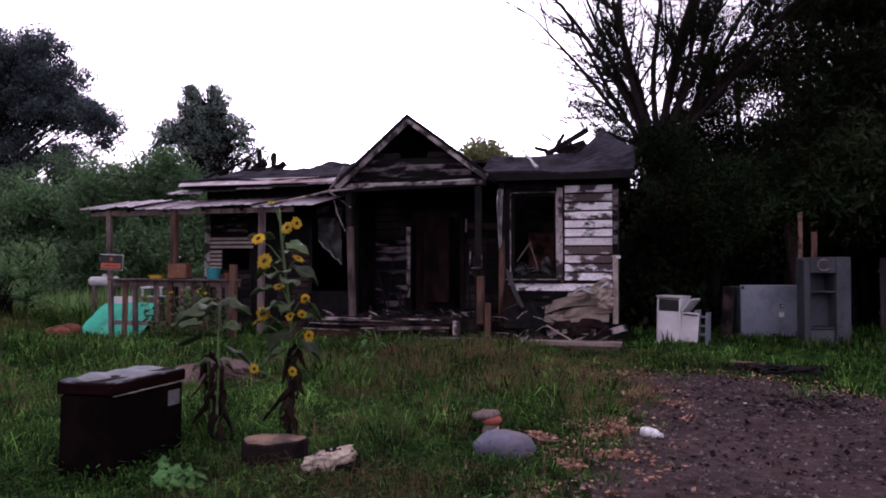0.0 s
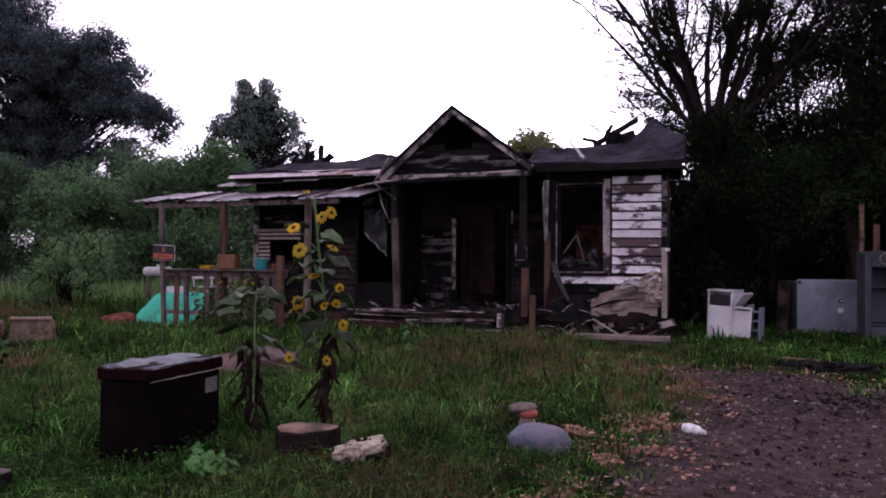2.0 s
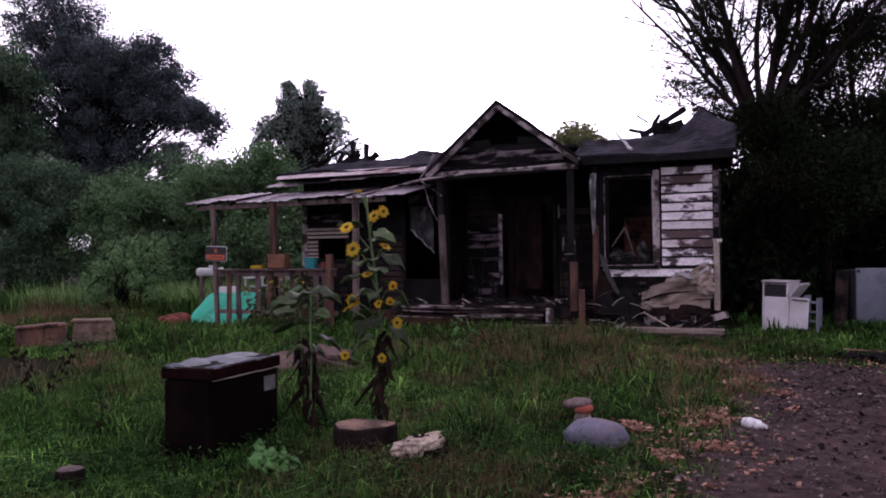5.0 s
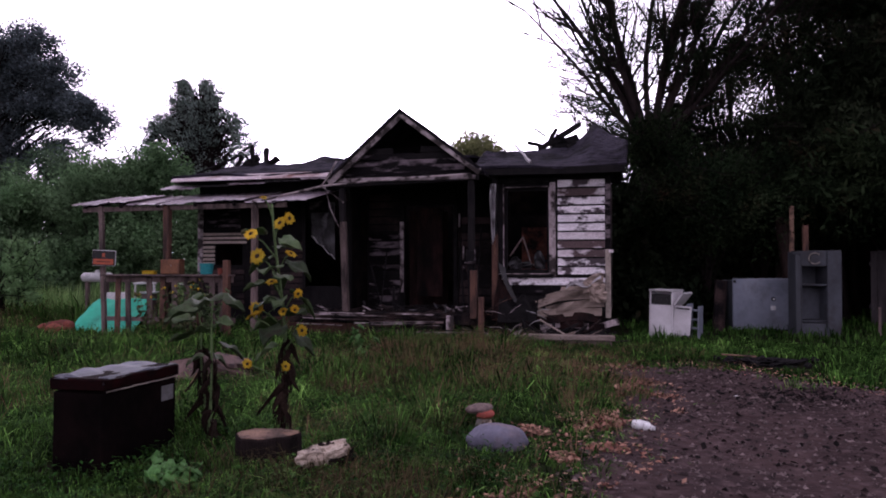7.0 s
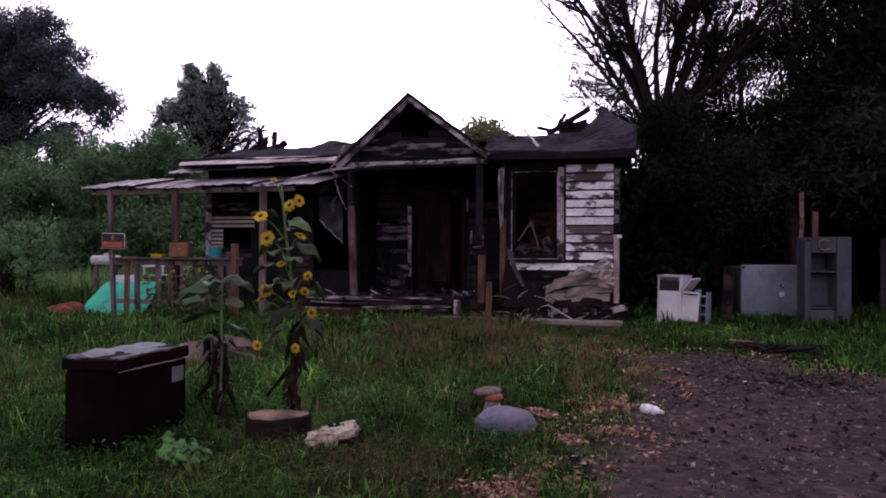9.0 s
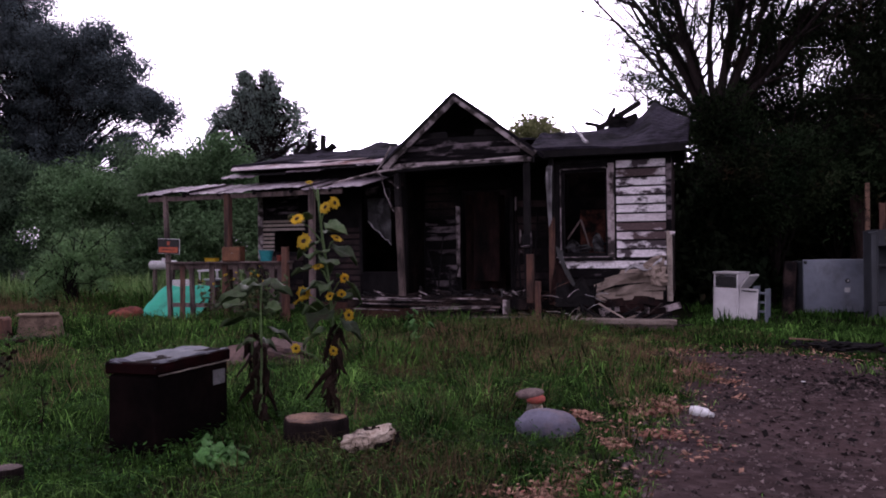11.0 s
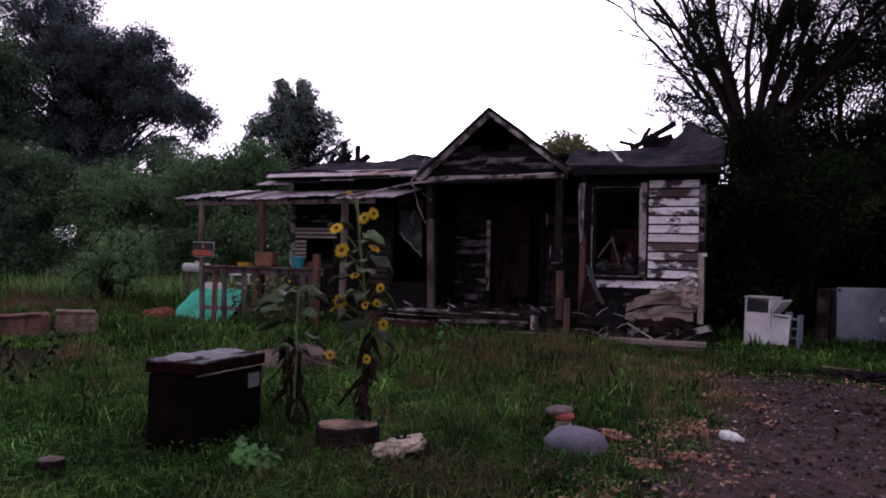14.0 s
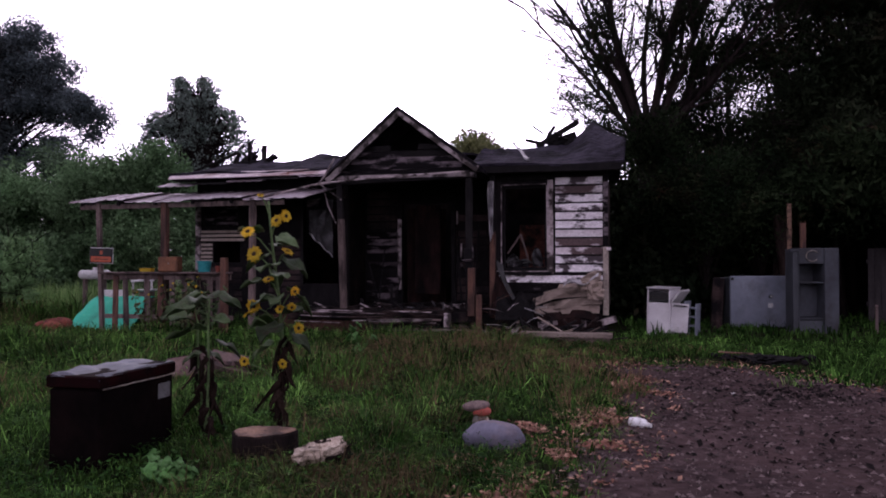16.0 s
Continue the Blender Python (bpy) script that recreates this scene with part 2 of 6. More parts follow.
BLACK = material("matt_black", (0.012, 0.012, 0.013), (0.02, 0.019, 0.02), 6, 0.6, 0.1)
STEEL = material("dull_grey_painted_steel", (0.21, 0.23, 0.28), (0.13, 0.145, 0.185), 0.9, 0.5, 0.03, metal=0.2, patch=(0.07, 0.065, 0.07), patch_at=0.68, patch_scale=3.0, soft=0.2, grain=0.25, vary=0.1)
# Shade on the sides and inner panels is put into this darker steel.
STEEL_DARK = material("shaded_grey_steel", (0.055, 0.06, 0.072), (0.038, 0.042, 0.05), 2, 0.6, 0.03, patch=(0.02, 0.02, 0.02), patch_at=0.66, grain=0.2)
TARP = material("teal_green_tarp", (0.03, 0.48, 0.32), (0.025, 0.36, 0.24), 2, 0.5, 0.08, patch=(0.02, 0.22, 0.15), patch_at=0.68, grain=0.2)
TEAL = material("teal_plastic_bucket", (0.02, 0.20, 0.22), (0.015, 0.14, 0.16), 5, 0.45, 0.08)
CRATE = material("brown_stained_box_wood", (0.17, 0.075, 0.04), (0.10, 0.045, 0.027), 5, 0.7, 0.3)
RED_BROWN = material("rusty_red_scrap", (0.22, 0.05, 0.035), (0.11, 0.03, 0.022), 6, 0.85, 0.5)
ORANGE = material("faded_orange_print", (0.36, 0.085, 0.045), (0.28, 0.065, 0.035), 9, 0.6, 0.05)
YELLOW = material("golden_petals", (0.78, 0.58, 0.06), (0.58, 0.36, 0.025), 14, 0.6, 0, vary=0.3, grain=0.6, through_light=0.35, spec=0.1)
SEED = material("brown_seed_disc", (0.07, 0.04, 0.018), (0.03, 0.018, 0.01), 30, 0.9, 0.8)
STALK = material("green_flower_stalk", (0.10, 0.16, 0.06), (0.07, 0.11, 0.045), 5, 0.8, 0.3)
SUN_LEAF = material("broad_green_leaf", (0.035, 0.068, 0.024), (0.085, 0.125, 0.055), 7, 0.65, 0.5, vary=0.55, patch=(0.05, 0.035, 0.02), patch_at=0.62, patch_scale=9, through_light=0.2)
DEAD_LEAF = material("withered_black_brown_leaf", (0.012, 0.008, 0.007), (0.028, 0.018, 0.014), 9, 0.9, 0.5, vary=0.4, spec=0.05)
CUT_WOOD = material("sawn_pale_wood", (0.20, 0.12, 0.085), (0.10, 0.06, 0.045), 6, 0.85, 0.6, patch=(0.035, 0.022, 0.018), patch_at=0.55, patch_scale=6)
PALE_LOG = material("bleached_split_log", (0.66, 0.56, 0.47), (0.38, 0.29, 0.23), 9, 0.85, 0.7, patch=(0.06, 0.042, 0.034), patch_at=0.56, patch_scale=8)
ROCK = material("blue_grey_boulder", (0.15, 0.145, 0.20), (0.10, 0.097, 0.135), 3, 0.85, 0.35, patch=(0.19, 0.145, 0.15), patch_at=0.58, patch_scale=2.5, soft=0.12, grain=0.5)
CONCRETE = material("grey_concrete", (0.28, 0.25, 0.23), (0.2, 0.175, 0.16), 4, 0.9, 0.4, patch=(0.1, 0.09, 0.08), patch_at=0.62)
CARD = material("damp_tan_board", (0.15, 0.095, 0.085), (0.07, 0.044, 0.042), 3.2, 0.85, 0.2, patch=(0.03, 0.02, 0.02), patch_at=0.56, patch_scale=3.0, grain=0.5, vary=0.45)


# ---- building helpers ----
def mesh_of(name, verts, faces, mats, smooth=False, slots=None):
    me = bpy.data.meshes.new(name)
    me.from_pydata([tuple(v) for v in verts], [], faces)
    for m in mats if isinstance(mats, (list, tuple)) else [mats]:
        me.materials.append(m)
    if slots is not None:
        me.polygons.foreach_set("material_index", slots)
    if smooth:
        me.polygons.foreach_set("use_smooth", [True] * len(me.polygons))
    me.update()
    return me


def quick_mesh(name, verts, per_face, mat):
    """A mesh of many equal faces from an array of corners, per_face corners each."""
    count = len(verts) // per_face
    me = bpy.data.meshes.new(name)
    me.vertices.add(len(verts))
    me.vertices.foreach_set("co", np.asarray(verts, dtype=np.float32).ravel())
    me.loops.add(len(verts))
    me.loops.foreach_set("vertex_index", np.arange(len(verts), dtype=np.int32))
    me.polygons.add(count)
    me.polygons.foreach_set("loop_start", np.arange(count, dtype=np.int32) * per_face)
    me.materials.append(mat)
    me.update(calc_edges=True)
    return me


def thing(name, m, label, category, group="", kind=""):
    ob = new(name)
    ob.empty_display_size = 0.2
    ob.matrix_basis = m
    return tagged(ob, label, category, group, kind)


def part(name, data, mat, parent, label="", at=None, smooth=False):
    """Links a bmesh or a mesh as one mesh object under a thing or a part."""
    if isinstance(data, bmesh.types.BMesh):
        me = bpy.data.meshes.new(name)
        if smooth:
            for f in data.faces:
                f.smooth = True
        data.to_mesh(me)
        data.free()
        for x in mat if isinstance(mat, (list, tuple)) else [mat]:
            me.materials.append(x)
    else:
        me = data
        if mat and not me.materials:
            me.materials.append(mat)
    ob = new(name, me)
    if at is not None:
        ob.matrix_basis = at
    ob.parent = parent
    return tagged(ob, label)


def slab(x0, x1, y0, y1, z0, z1, bevel=0.0, bm=None, turn=None, jitter=0.0, slot=0):
    """A box between two corners, with worn edges; turn: a pose for it."""
    bm = bm or bmesh.new()
    vs = [bm.verts.new((x, y, z)) for x in (x0, x1) for y in (y0, y1) for z in (z0, z1)]
    fs = [bm.faces.new([vs[i] for i in q]) for q in ((0, 1, 3, 2), (4, 6, 7, 5), (0, 4, 5, 1), (2, 3, 7, 6), (0, 2, 6, 4), (1, 5, 7, 3))]
    for f in fs:
        f.material_index = slot
    if jitter:
        for v in vs:
            v.co += Vector([random.uniform(-jitter, jitter) for _ in range(3)])
    if bevel:
        es = {e for f in fs for e in f.edges}
        out = bmesh.ops.bevel(bm, geom=list(es), offset=bevel, segments=1, affect="EDGES")
        vs = list({v for f in out["faces"] for v in f.verts} | {v for v in vs if v.is_valid})
    if turn is not None:
        bmesh.ops.transform(bm, matrix=turn, verts=vs)
    return bm


def stick(points, r0, r1=None, sides=7, bm=None, wobble=0.0):
    """A tapering round rod along a line of points."""
    bm = bm or bmesh.new()
    pts = [Vector(p) for p in points]
    r1 = r0 if r1 is None else r1
    rings = []
    for i, p in enumerate(pts):
        d = (pts[min(i + 1, len(pts) - 1)] - pts[max(i - 1, 0)]).normalized()
        u = d.orthogonal().normalized()
        w = d.cross(u)
        r = r0 + (r1 - r0) * i / (len(pts) - 1)
        rings.append([bm.verts.new(p + (u * math.cos(a) + w * math.sin(a)) * r * (1 + random.uniform(-wobble, wobble))) for a in (2 * math.pi * k / sides for k in range(sides))])
    for a, b in zip(rings, rings[1:]):
        for k in range(sides):
            bm.faces.new((a[k], a[(k + 1) % sides], b[(k + 1) % sides], b[k]))
    bm.faces.new(rings[0][::-1])
    bm.faces.new(rings[-1])
    return bm


def beam(p, q, w, h, bevel=0.008, bm=None, up=(0, 0, 1)):
    """A squared timber from p to q."""
    p, q = Vector(p), Vector(q)
    d = (q - p).normalized()
    s = d.cross(Vector(up))
    s = s.normalized() if s.length > 1e-4 else Vector((1, 0, 0))
    m = Matrix.Translation(p) @ Matrix((s, d, s.cross(d))).transposed().to_4x4()
    return slab(-w / 2, w / 2, 0, (q - p).length, -h / 2, h / 2, bevel, bm, m)


def sheet(nx, ny, place, thick=0.01):
    """A crumpled or ribbed sheet with a thickness; place(u, v) gives the point."""
    bm = bmesh.new()
    g = [[bm.verts.new(place(i / nx, j / ny)) for j in range(ny + 1)] for i in range(nx + 1)]
    fs = [bm.faces.new((g[i][j], g[i + 1][j], g[i + 1][j + 1], g[i][j + 1])) for i in range(nx) for j in range(ny)]
    bm.normal_update()
    bmesh.ops.solidify(bm, geom=fs, thickness=thick)
    return bm


def lump(rx, ry, rz, rough=0.12, detail=3, seed=0.0, freq=1.6):
    bm = bmesh.new()
    bmesh.ops.create_icosphere(bm, subdivisions=detail, radius=1)
    for v in bm.verts:
        k = 1 + rough * noise.fractal(v.co * freq + Vector((seed, seed * 2, 0)), 0.9, 2.0, 4)
        v.co = Vector((v.co.x * rx * k, v.co.y * ry * k, v.co.z * rz * k))
    return bm


# ---- ground ----
def drive_edge(y):
    return -0.15 + 0.28 * math.sin(y * 0.9 + 0.4) + (0.22 * (6.0 - y) if y < 6 else 0.0) * 0.35


def bare(x, y):
    """How far inside the drive a place lies, in metres; negative on the grass."""
    far = 10.5 + 0.35 * math.sin(1.7 * x) - 0.55 * max(0.0, x - 1.3)
    return min(x - drive_edge(y), far - y)


def lie(x, y):
    """The height of the ground."""
    v = Vector((x * 0.35, y * 0.35, 0.0))
    h = 0.05 * noise.noise(v) + 0.02 * noise.noise(v * 4)
    near = max(0.0, min(1.0, (60 - abs(x) - abs(y)) / 30))
    return h * near - (0.02 if bare(x, y) > 0 else 0.0)


def build_ground():
    xs = [-1500, -400, -120, -60, -40] + [-30 + 0.4 * i for i in range(126)] + [24, 40, 80, 200, 600, 1500]
    ys = [-1500, -400, -120, -40, -12, -4] + [-2 + 0.4 * i for i in range(86)] + [36, 45, 70, 120, 300, 800, 2500]
    verts = [(x, y, lie(x, y)) for x in xs for y in ys]
    k = len(ys)
    faces, slots = [], []
    for i in range(len(xs) - 1):
        for j in range(k - 1):
            faces.append((i * k + j, (i + 1) * k + j, (i + 1) * k + j + 1, i * k + j + 1))
            slots.append(0)
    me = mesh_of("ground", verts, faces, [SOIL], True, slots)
    return tagged(new("ground", me), "soil darkened with shade under rough uncut grass", "ground", kind="structure")


build_ground()


def build_drive():
    verts, faces, index = [], [], {}
    step = 0.1
    for i in range(-16, 90):
        for j in range(-90, 122):
            x, y = i * step, j * step
            inside = bare(x, y) + 0.25 * noise.noise(Vector((x * 1.3, y * 1.3, 3.0)))
            if inside > -0.1:
                index[i, j] = len(verts)
                verts.append((x, y, lie(x, y) + 0.012 + min(0.02, max(-0.04, inside * 0.12)) + 0.012 * noise.noise(Vector((x * 3, y * 3, 0)))))
    for (i, j), a in index.items():
        if (i + 1, j) in index and (i, j + 1) in index and (i + 1, j + 1) in index:
            faces.append((a, index[i + 1, j], index[i + 1, j + 1], index[i, j + 1]))
    me = mesh_of("drive", verts, faces, [DIRT], True)
    return tagged(new("drive", me), "bare grey-brown gravel driveway with scattered stones", "driveway", kind="structure")


build_drive()
rng = np.random.default_rng(5)


def scatter(n, x0, x1, y0, y1, keep):
    out = []
    while len(out) < n:
        x, y = rng.uniform(x0, x1), rng.uniform(y0, y1)
        if rng.random() < keep(x, y):
            out.append((x, y, lie(x, y)))
    return np.array(out)


def blades(name, spots, height, width, mat, label, lean=0.5, per=1, tuft=0.08):
    """Bent tapering grass blades in tufts, as one piece of stuff."""
    spots = np.repeat(spots, per, axis=0)
    height = np.repeat(np.asarray(height), per) * np.repeat(rng.uniform(0.5, 1.5, len(height)), per)
    n = len(spots)
    turn = rng.uniform(0, 2 * np.pi, n)
    side = np.stack([np.cos(turn), np.sin(turn), np.zeros(n)], 1)
    to = rng.uniform(0, 2 * np.pi, n)
    away = np.stack([np.cos(to), np.sin(to), np.zeros(n)], 1)
    spots = spots + away * np.abs(rng.normal(0, tuft, n))[:, None]
    h = height * rng.uniform(0.45, 1.15, n)
    b = np.clip(rng.normal(lean, 0.35, n), 0.02, 1.5)
    w = (width * rng.uniform(0.6, 1.4, n))[:, None]
    up = np.array([0, 0, 1.0])
    mid = spots + up * (h * 0.58)[:, None] + away * (h * b * 0.24)[:, None]
    tip = spots + up * (h * (1 - 0.42 * b))[:, None] + away * (h * b * 0.85)[:, None]
    low = spots - up * 0.02
    quads = np.stack([low - side * w, low + side * w, mid + side * w * 0.75, mid - side * w * 0.75,
                      mid - side * w * 0.75, mid + side * w * 0.75, tip + side * w * 0.12, tip - side * w * 0.12], 1)
    me = quick_mesh(name, quads.reshape(-1, 3), 4, mat)
    return tagged(new(name, me), label, "grass", kind="stuff")


def clumpy(x, y, s=1.1, o=0.0):
    return 0.5 + 0.5 * noise.noise(Vector((x * s + o, y * s, o)))


def lawn_keep(x, y):
    d = bare(x, y)
    if -9.6 < x < -0.1 and y > 14.2 and y < 22:
        return 0.0
    if -4.2 < x < -3.55 and 4.35 < y < 5.4:
        return 0.0
    if 1.15 < x < 2.9 and 10.9 < y < 11.8:
        return 0.06
    if -2.9 < x < 0.1 and y > 13.2:
        return 0.1
    if -4.1 < x < -3.3 and 3.9 < y < 5.5:
        return 0.25
    if d > 0.9:
        return 0.0
    if d > -1.3:
        return 0.8 * max(0.0, min(0.6, 0.35 - d)) * (0.35 + (clumpy(x, y, 1.9, 6) > 0.5)) + (0.12 if clumpy(x, y, 2.2, 4) > 0.62 else 0.0)
    return 0.25 + 0.75 * (clumpy(x, y, 1.6) > 0.45)


def tall(x, y, low, high):
    if -12.6 < x < -9.3 and 12.0 < y < 13.7:
        low, high = 0.06, 0.2
    if x < -10.9 and y > 13.9:
        low, high = 0.5, 0.95
    if -7.0 < x < 0.3 and y > 12.9:
        low, high = 0.05, 0.22
    if x > -1.6 and y > 9.8:
        low, high = (0.07, 0.3) if x < 0 or y < 12.5 else (0.09, 0.28)
    if -11.5 < x < -9.3 and 7.6 < y < 10.2:
        low, high = 0.04, 0.18
    if -4.5 < x < -3.0 and 3.5 < y < 5.6:
        low, high = 0.05, 0.26
    if y < 4.6:
        high *= 0.75
    if (x + 1.05) ** 2 + ((y - 5.85) / 1.3) ** 2 < 0.5 and y < 6.5:
        low, high = (0.03, 0.15) if y > 5.6 else (0.10, 0.28)
    if bare(x, y) > -1.1:
        high = low + (high - low) * max(0.16, min(1.0, (0.1 - bare(x, y)) / 1.2))
    return low + (high - low) * clumpy(x, y, 0.9, 7.0) ** 1.5


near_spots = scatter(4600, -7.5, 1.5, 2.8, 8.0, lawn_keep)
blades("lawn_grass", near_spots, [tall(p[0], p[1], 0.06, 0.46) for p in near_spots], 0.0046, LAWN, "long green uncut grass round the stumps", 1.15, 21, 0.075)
# Lighter blades stand for those that catch the sky.
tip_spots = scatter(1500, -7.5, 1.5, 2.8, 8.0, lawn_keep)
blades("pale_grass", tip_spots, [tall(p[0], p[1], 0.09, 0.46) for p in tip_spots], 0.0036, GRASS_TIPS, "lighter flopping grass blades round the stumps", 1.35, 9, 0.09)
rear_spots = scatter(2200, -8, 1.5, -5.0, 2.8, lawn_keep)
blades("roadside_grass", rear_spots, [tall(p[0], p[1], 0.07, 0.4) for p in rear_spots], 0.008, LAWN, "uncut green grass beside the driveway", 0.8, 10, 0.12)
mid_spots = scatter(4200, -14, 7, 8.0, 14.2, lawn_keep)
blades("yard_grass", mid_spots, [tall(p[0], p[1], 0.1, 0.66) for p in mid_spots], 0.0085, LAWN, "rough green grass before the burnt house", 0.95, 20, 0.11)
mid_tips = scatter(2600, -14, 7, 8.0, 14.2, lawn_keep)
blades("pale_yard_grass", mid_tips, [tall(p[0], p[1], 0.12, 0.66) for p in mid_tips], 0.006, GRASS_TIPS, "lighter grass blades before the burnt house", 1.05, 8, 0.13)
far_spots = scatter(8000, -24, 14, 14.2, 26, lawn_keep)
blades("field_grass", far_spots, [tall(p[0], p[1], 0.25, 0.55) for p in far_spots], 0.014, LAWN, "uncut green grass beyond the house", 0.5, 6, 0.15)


def dry_keep(x, y):
    if bare(x, y) > 0.25 or y > 14.1 and x > -9.5:
        return 0.0
    a = math.exp(-((x + 1.4) / 1.5) ** 2 - ((y - 11.3) / 2.3) ** 2)
    b = 0.6 * math.exp(-((x + 3.4) / 1.1) ** 2 - ((y - 9.6) / 1.4) ** 2)
    c = 0.5 * math.exp(-((x + 14.5) / 3.0) ** 2 - ((y - 14.0) / 2.5) ** 2)
    return min(1.0, a + b + c + 0.045) * (clumpy(x, y, 1.7, 2.0) > 0.4)


dry_spots = scatter(2200, -17, 2, 5, 16, dry_keep)
blades("dry_grass", dry_spots, [tall(p[0], p[1], 0.25, 0.6) for p in dry_spots], 0.003, STRAW, "dry tan seeding grass near the steps", 1.05, 16, 0.1)


def flakes(name, spots, size, mat, label, category, lift=0.02):
    n = len(spots)
    a = rng.uniform(0, 2 * np.pi, n)
    u = np.stack([np.cos(a), np.sin(a), rng.uniform(-0.5, 0.5, n)], 1)
    v = np.stack([-np.sin(a), np.cos(a), rng.uniform(-0.5, 0.5, n)], 1)
    s = (size * rng.uniform(0.5, 1.4, n))[:, None]
    c = spots + np.array([0, 0, 1.0]) * (lift * rng.uniform(0.5, 2.0, n))[:, None]
    q = np.stack([c - u * s, c - v * s * 0.55, c + u * s, c + v * s * 0.55], 1)
    me = quick_mesh(name, q.reshape(-1, 3), 4, mat)
    return tagged(new(name, me), label, category, kind="stuff")


def clover_keep(x, y):
    return lawn_keep(x, y) * (0.15 + 0.85 * (clumpy(x, y, 1.3, 31) > 0.47)) if bare(x, y) < -0.2 else 0.0


CLOVER = material("low_broad_weed_leaves", (0.008, 0.034, 0.006), (0.036, 0.088, 0.022), 3.0, 0.75, 0, islands=True, vary=0.8, grain=0.2, through_light=0.2, spec=0.04, macro=0.5)
flakes("ground_weeds", scatter(20000, -7.0, 0.6, 3.0, 8.6, clover_keep), 0.017, CLOVER, "low broad-leaved weeds among the grass", "weeds", 0.075)
flakes("yard_weeds", scatter(10000, -12.0, -0.5, 8.0, 13.0, clover_keep), 0.024, CLOVER, "low broad-leaved weeds before the house", "weeds", 0.12)


def thatch_keep(x, y):
    a = math.exp(-((x + 1.75) / 0.8) ** 2 - ((y - 4.2) / 0.7) ** 2)
    b = math.exp(-((x + 1.9) / 0.45) ** 2 - ((y - 5.9) / 0.4) ** 2)
    c = 0.7 * math.exp(-((x + 2.9) / 0.9) ** 2 - ((y - 8.6) / 1.0) ** 2)
    return min(1.0, a + b + c) * (0.2 + 0.8 * (clumpy(x, y, 3.1, 17) > 0.5)) if bare(x, y) < 0.1 else 0.0


THATCH = material("dark_dead_grass", (0.085, 0.062, 0.034), (0.04, 0.034, 0.018), 2.0, 0.9, 0, islands=True, vary=0.6, grain=0.2, through_light=0.1, spec=0.03)
thatch_spots = scatter(260, -4.6, 0.2, 3.2, 10.5, thatch_keep)
blades("dead_thatch", thatch_spots, [0.16 + 0.22 * clumpy(p[0], p[1], 2.0, 3.0) for p in thatch_spots], 0.0034, THATCH, "dead brown matted grass near the log", 1.25, 16, 0.1)


def litter_keep(x, y):
    d = bare(x, y)
    edge = math.exp(-((d + 0.12) / 0.42) ** 2)
    return edge * (1.0 if clumpy(x, y, 2.1, 11) > 0.56 else 0.03) if y < 9.6 and x < 0.7 else 0.04 * edge


flakes("leaf_litter", scatter(11000, -2.2, 3.6, 3.2, 11.2, litter_keep), 0.023, LITTER, "dry tan leaves along the driveway edge", "leaves", 0.03)


def pebbles(n):
    base = np.array([(1, 0, 0), (-0.5, 0.87, 0), (-0.5, -0.87, 0), (0, 0, 0.7)])
    spots = scatter(n, -1, 6, 2.5, 11, lambda x, y: 1.0 if bare(x, y) > -0.1 else 0.0)
    s = 0.007 + 0.026 * rng.random(n) ** 3.5
    a = rng.uniform(0, 6.28, n)
    pts = np.stack([np.stack([base[k, 0] * np.cos(a) - base[k, 1] * np.sin(a), base[k, 0] * np.sin(a) + base[k, 1] * np.cos(a), np.full(n, base[k, 2])], 1) * s[:, None] for k in range(4)], 1)
    pts += (spots + np.array([0, 0, 0.036]))[:, None, :]
    tri = pts[:, [0, 1, 3, 1, 2, 3, 2, 0, 3]]
    me = quick_mesh("gravel", tri.reshape(-1, 3), 3, STONES)
    return tagged(new("gravel", me), "small loose stones on the driveway", "gravel", kind="stuff")


pebbles(15000)
flakes("cinders", scatter(1000, 0.3, 4.0, 5.5, 10.6, lambda x, y: (1.0 if bare(x, y) > 0.2 else 0.0) * (0.10 + 0.9 * math.exp(-((x - 1.9) / 0.6) ** 2 - ((y - 8.6) / 0.5) ** 2))), 0.035, CINDER, "black cinders scattered on the driveway", "cinders", 0.035)


# ---- trees ----
def leaves_mesh(centres, radii, per, size, mat, seed, flat=1.0, long=0.5):
    g = np.random.default_rng(seed)
    c = np.repeat(np.asarray(centres, float), per, axis=0)
    r = np.repeat(np.asarray(radii, float), per)
    n = len(c)
    d = g.normal(size=(n, 3))
    d /= np.linalg.norm(d, axis=1)[:, None]
    d[:, 2] *= flat
    p = c + d * (r * g.random(n) ** 0.45)[:, None]
    u = g.normal(size=(n, 3))
    u /= np.linalg.norm(u, axis=1)[:, None]
    v = np.cross(u, g.normal(size=(n, 3)))
    v /= np.linalg.norm(v, axis=1)[:, None]
    s = (size * g.uniform(0.55, 1.4, n))[:, None]
    q = np.stack([p - u * s, p - v * s * long, p + u * s, p + v * s * long], 1)
    return quick_mesh("crown", q.reshape(-1, 3), 4, mat)


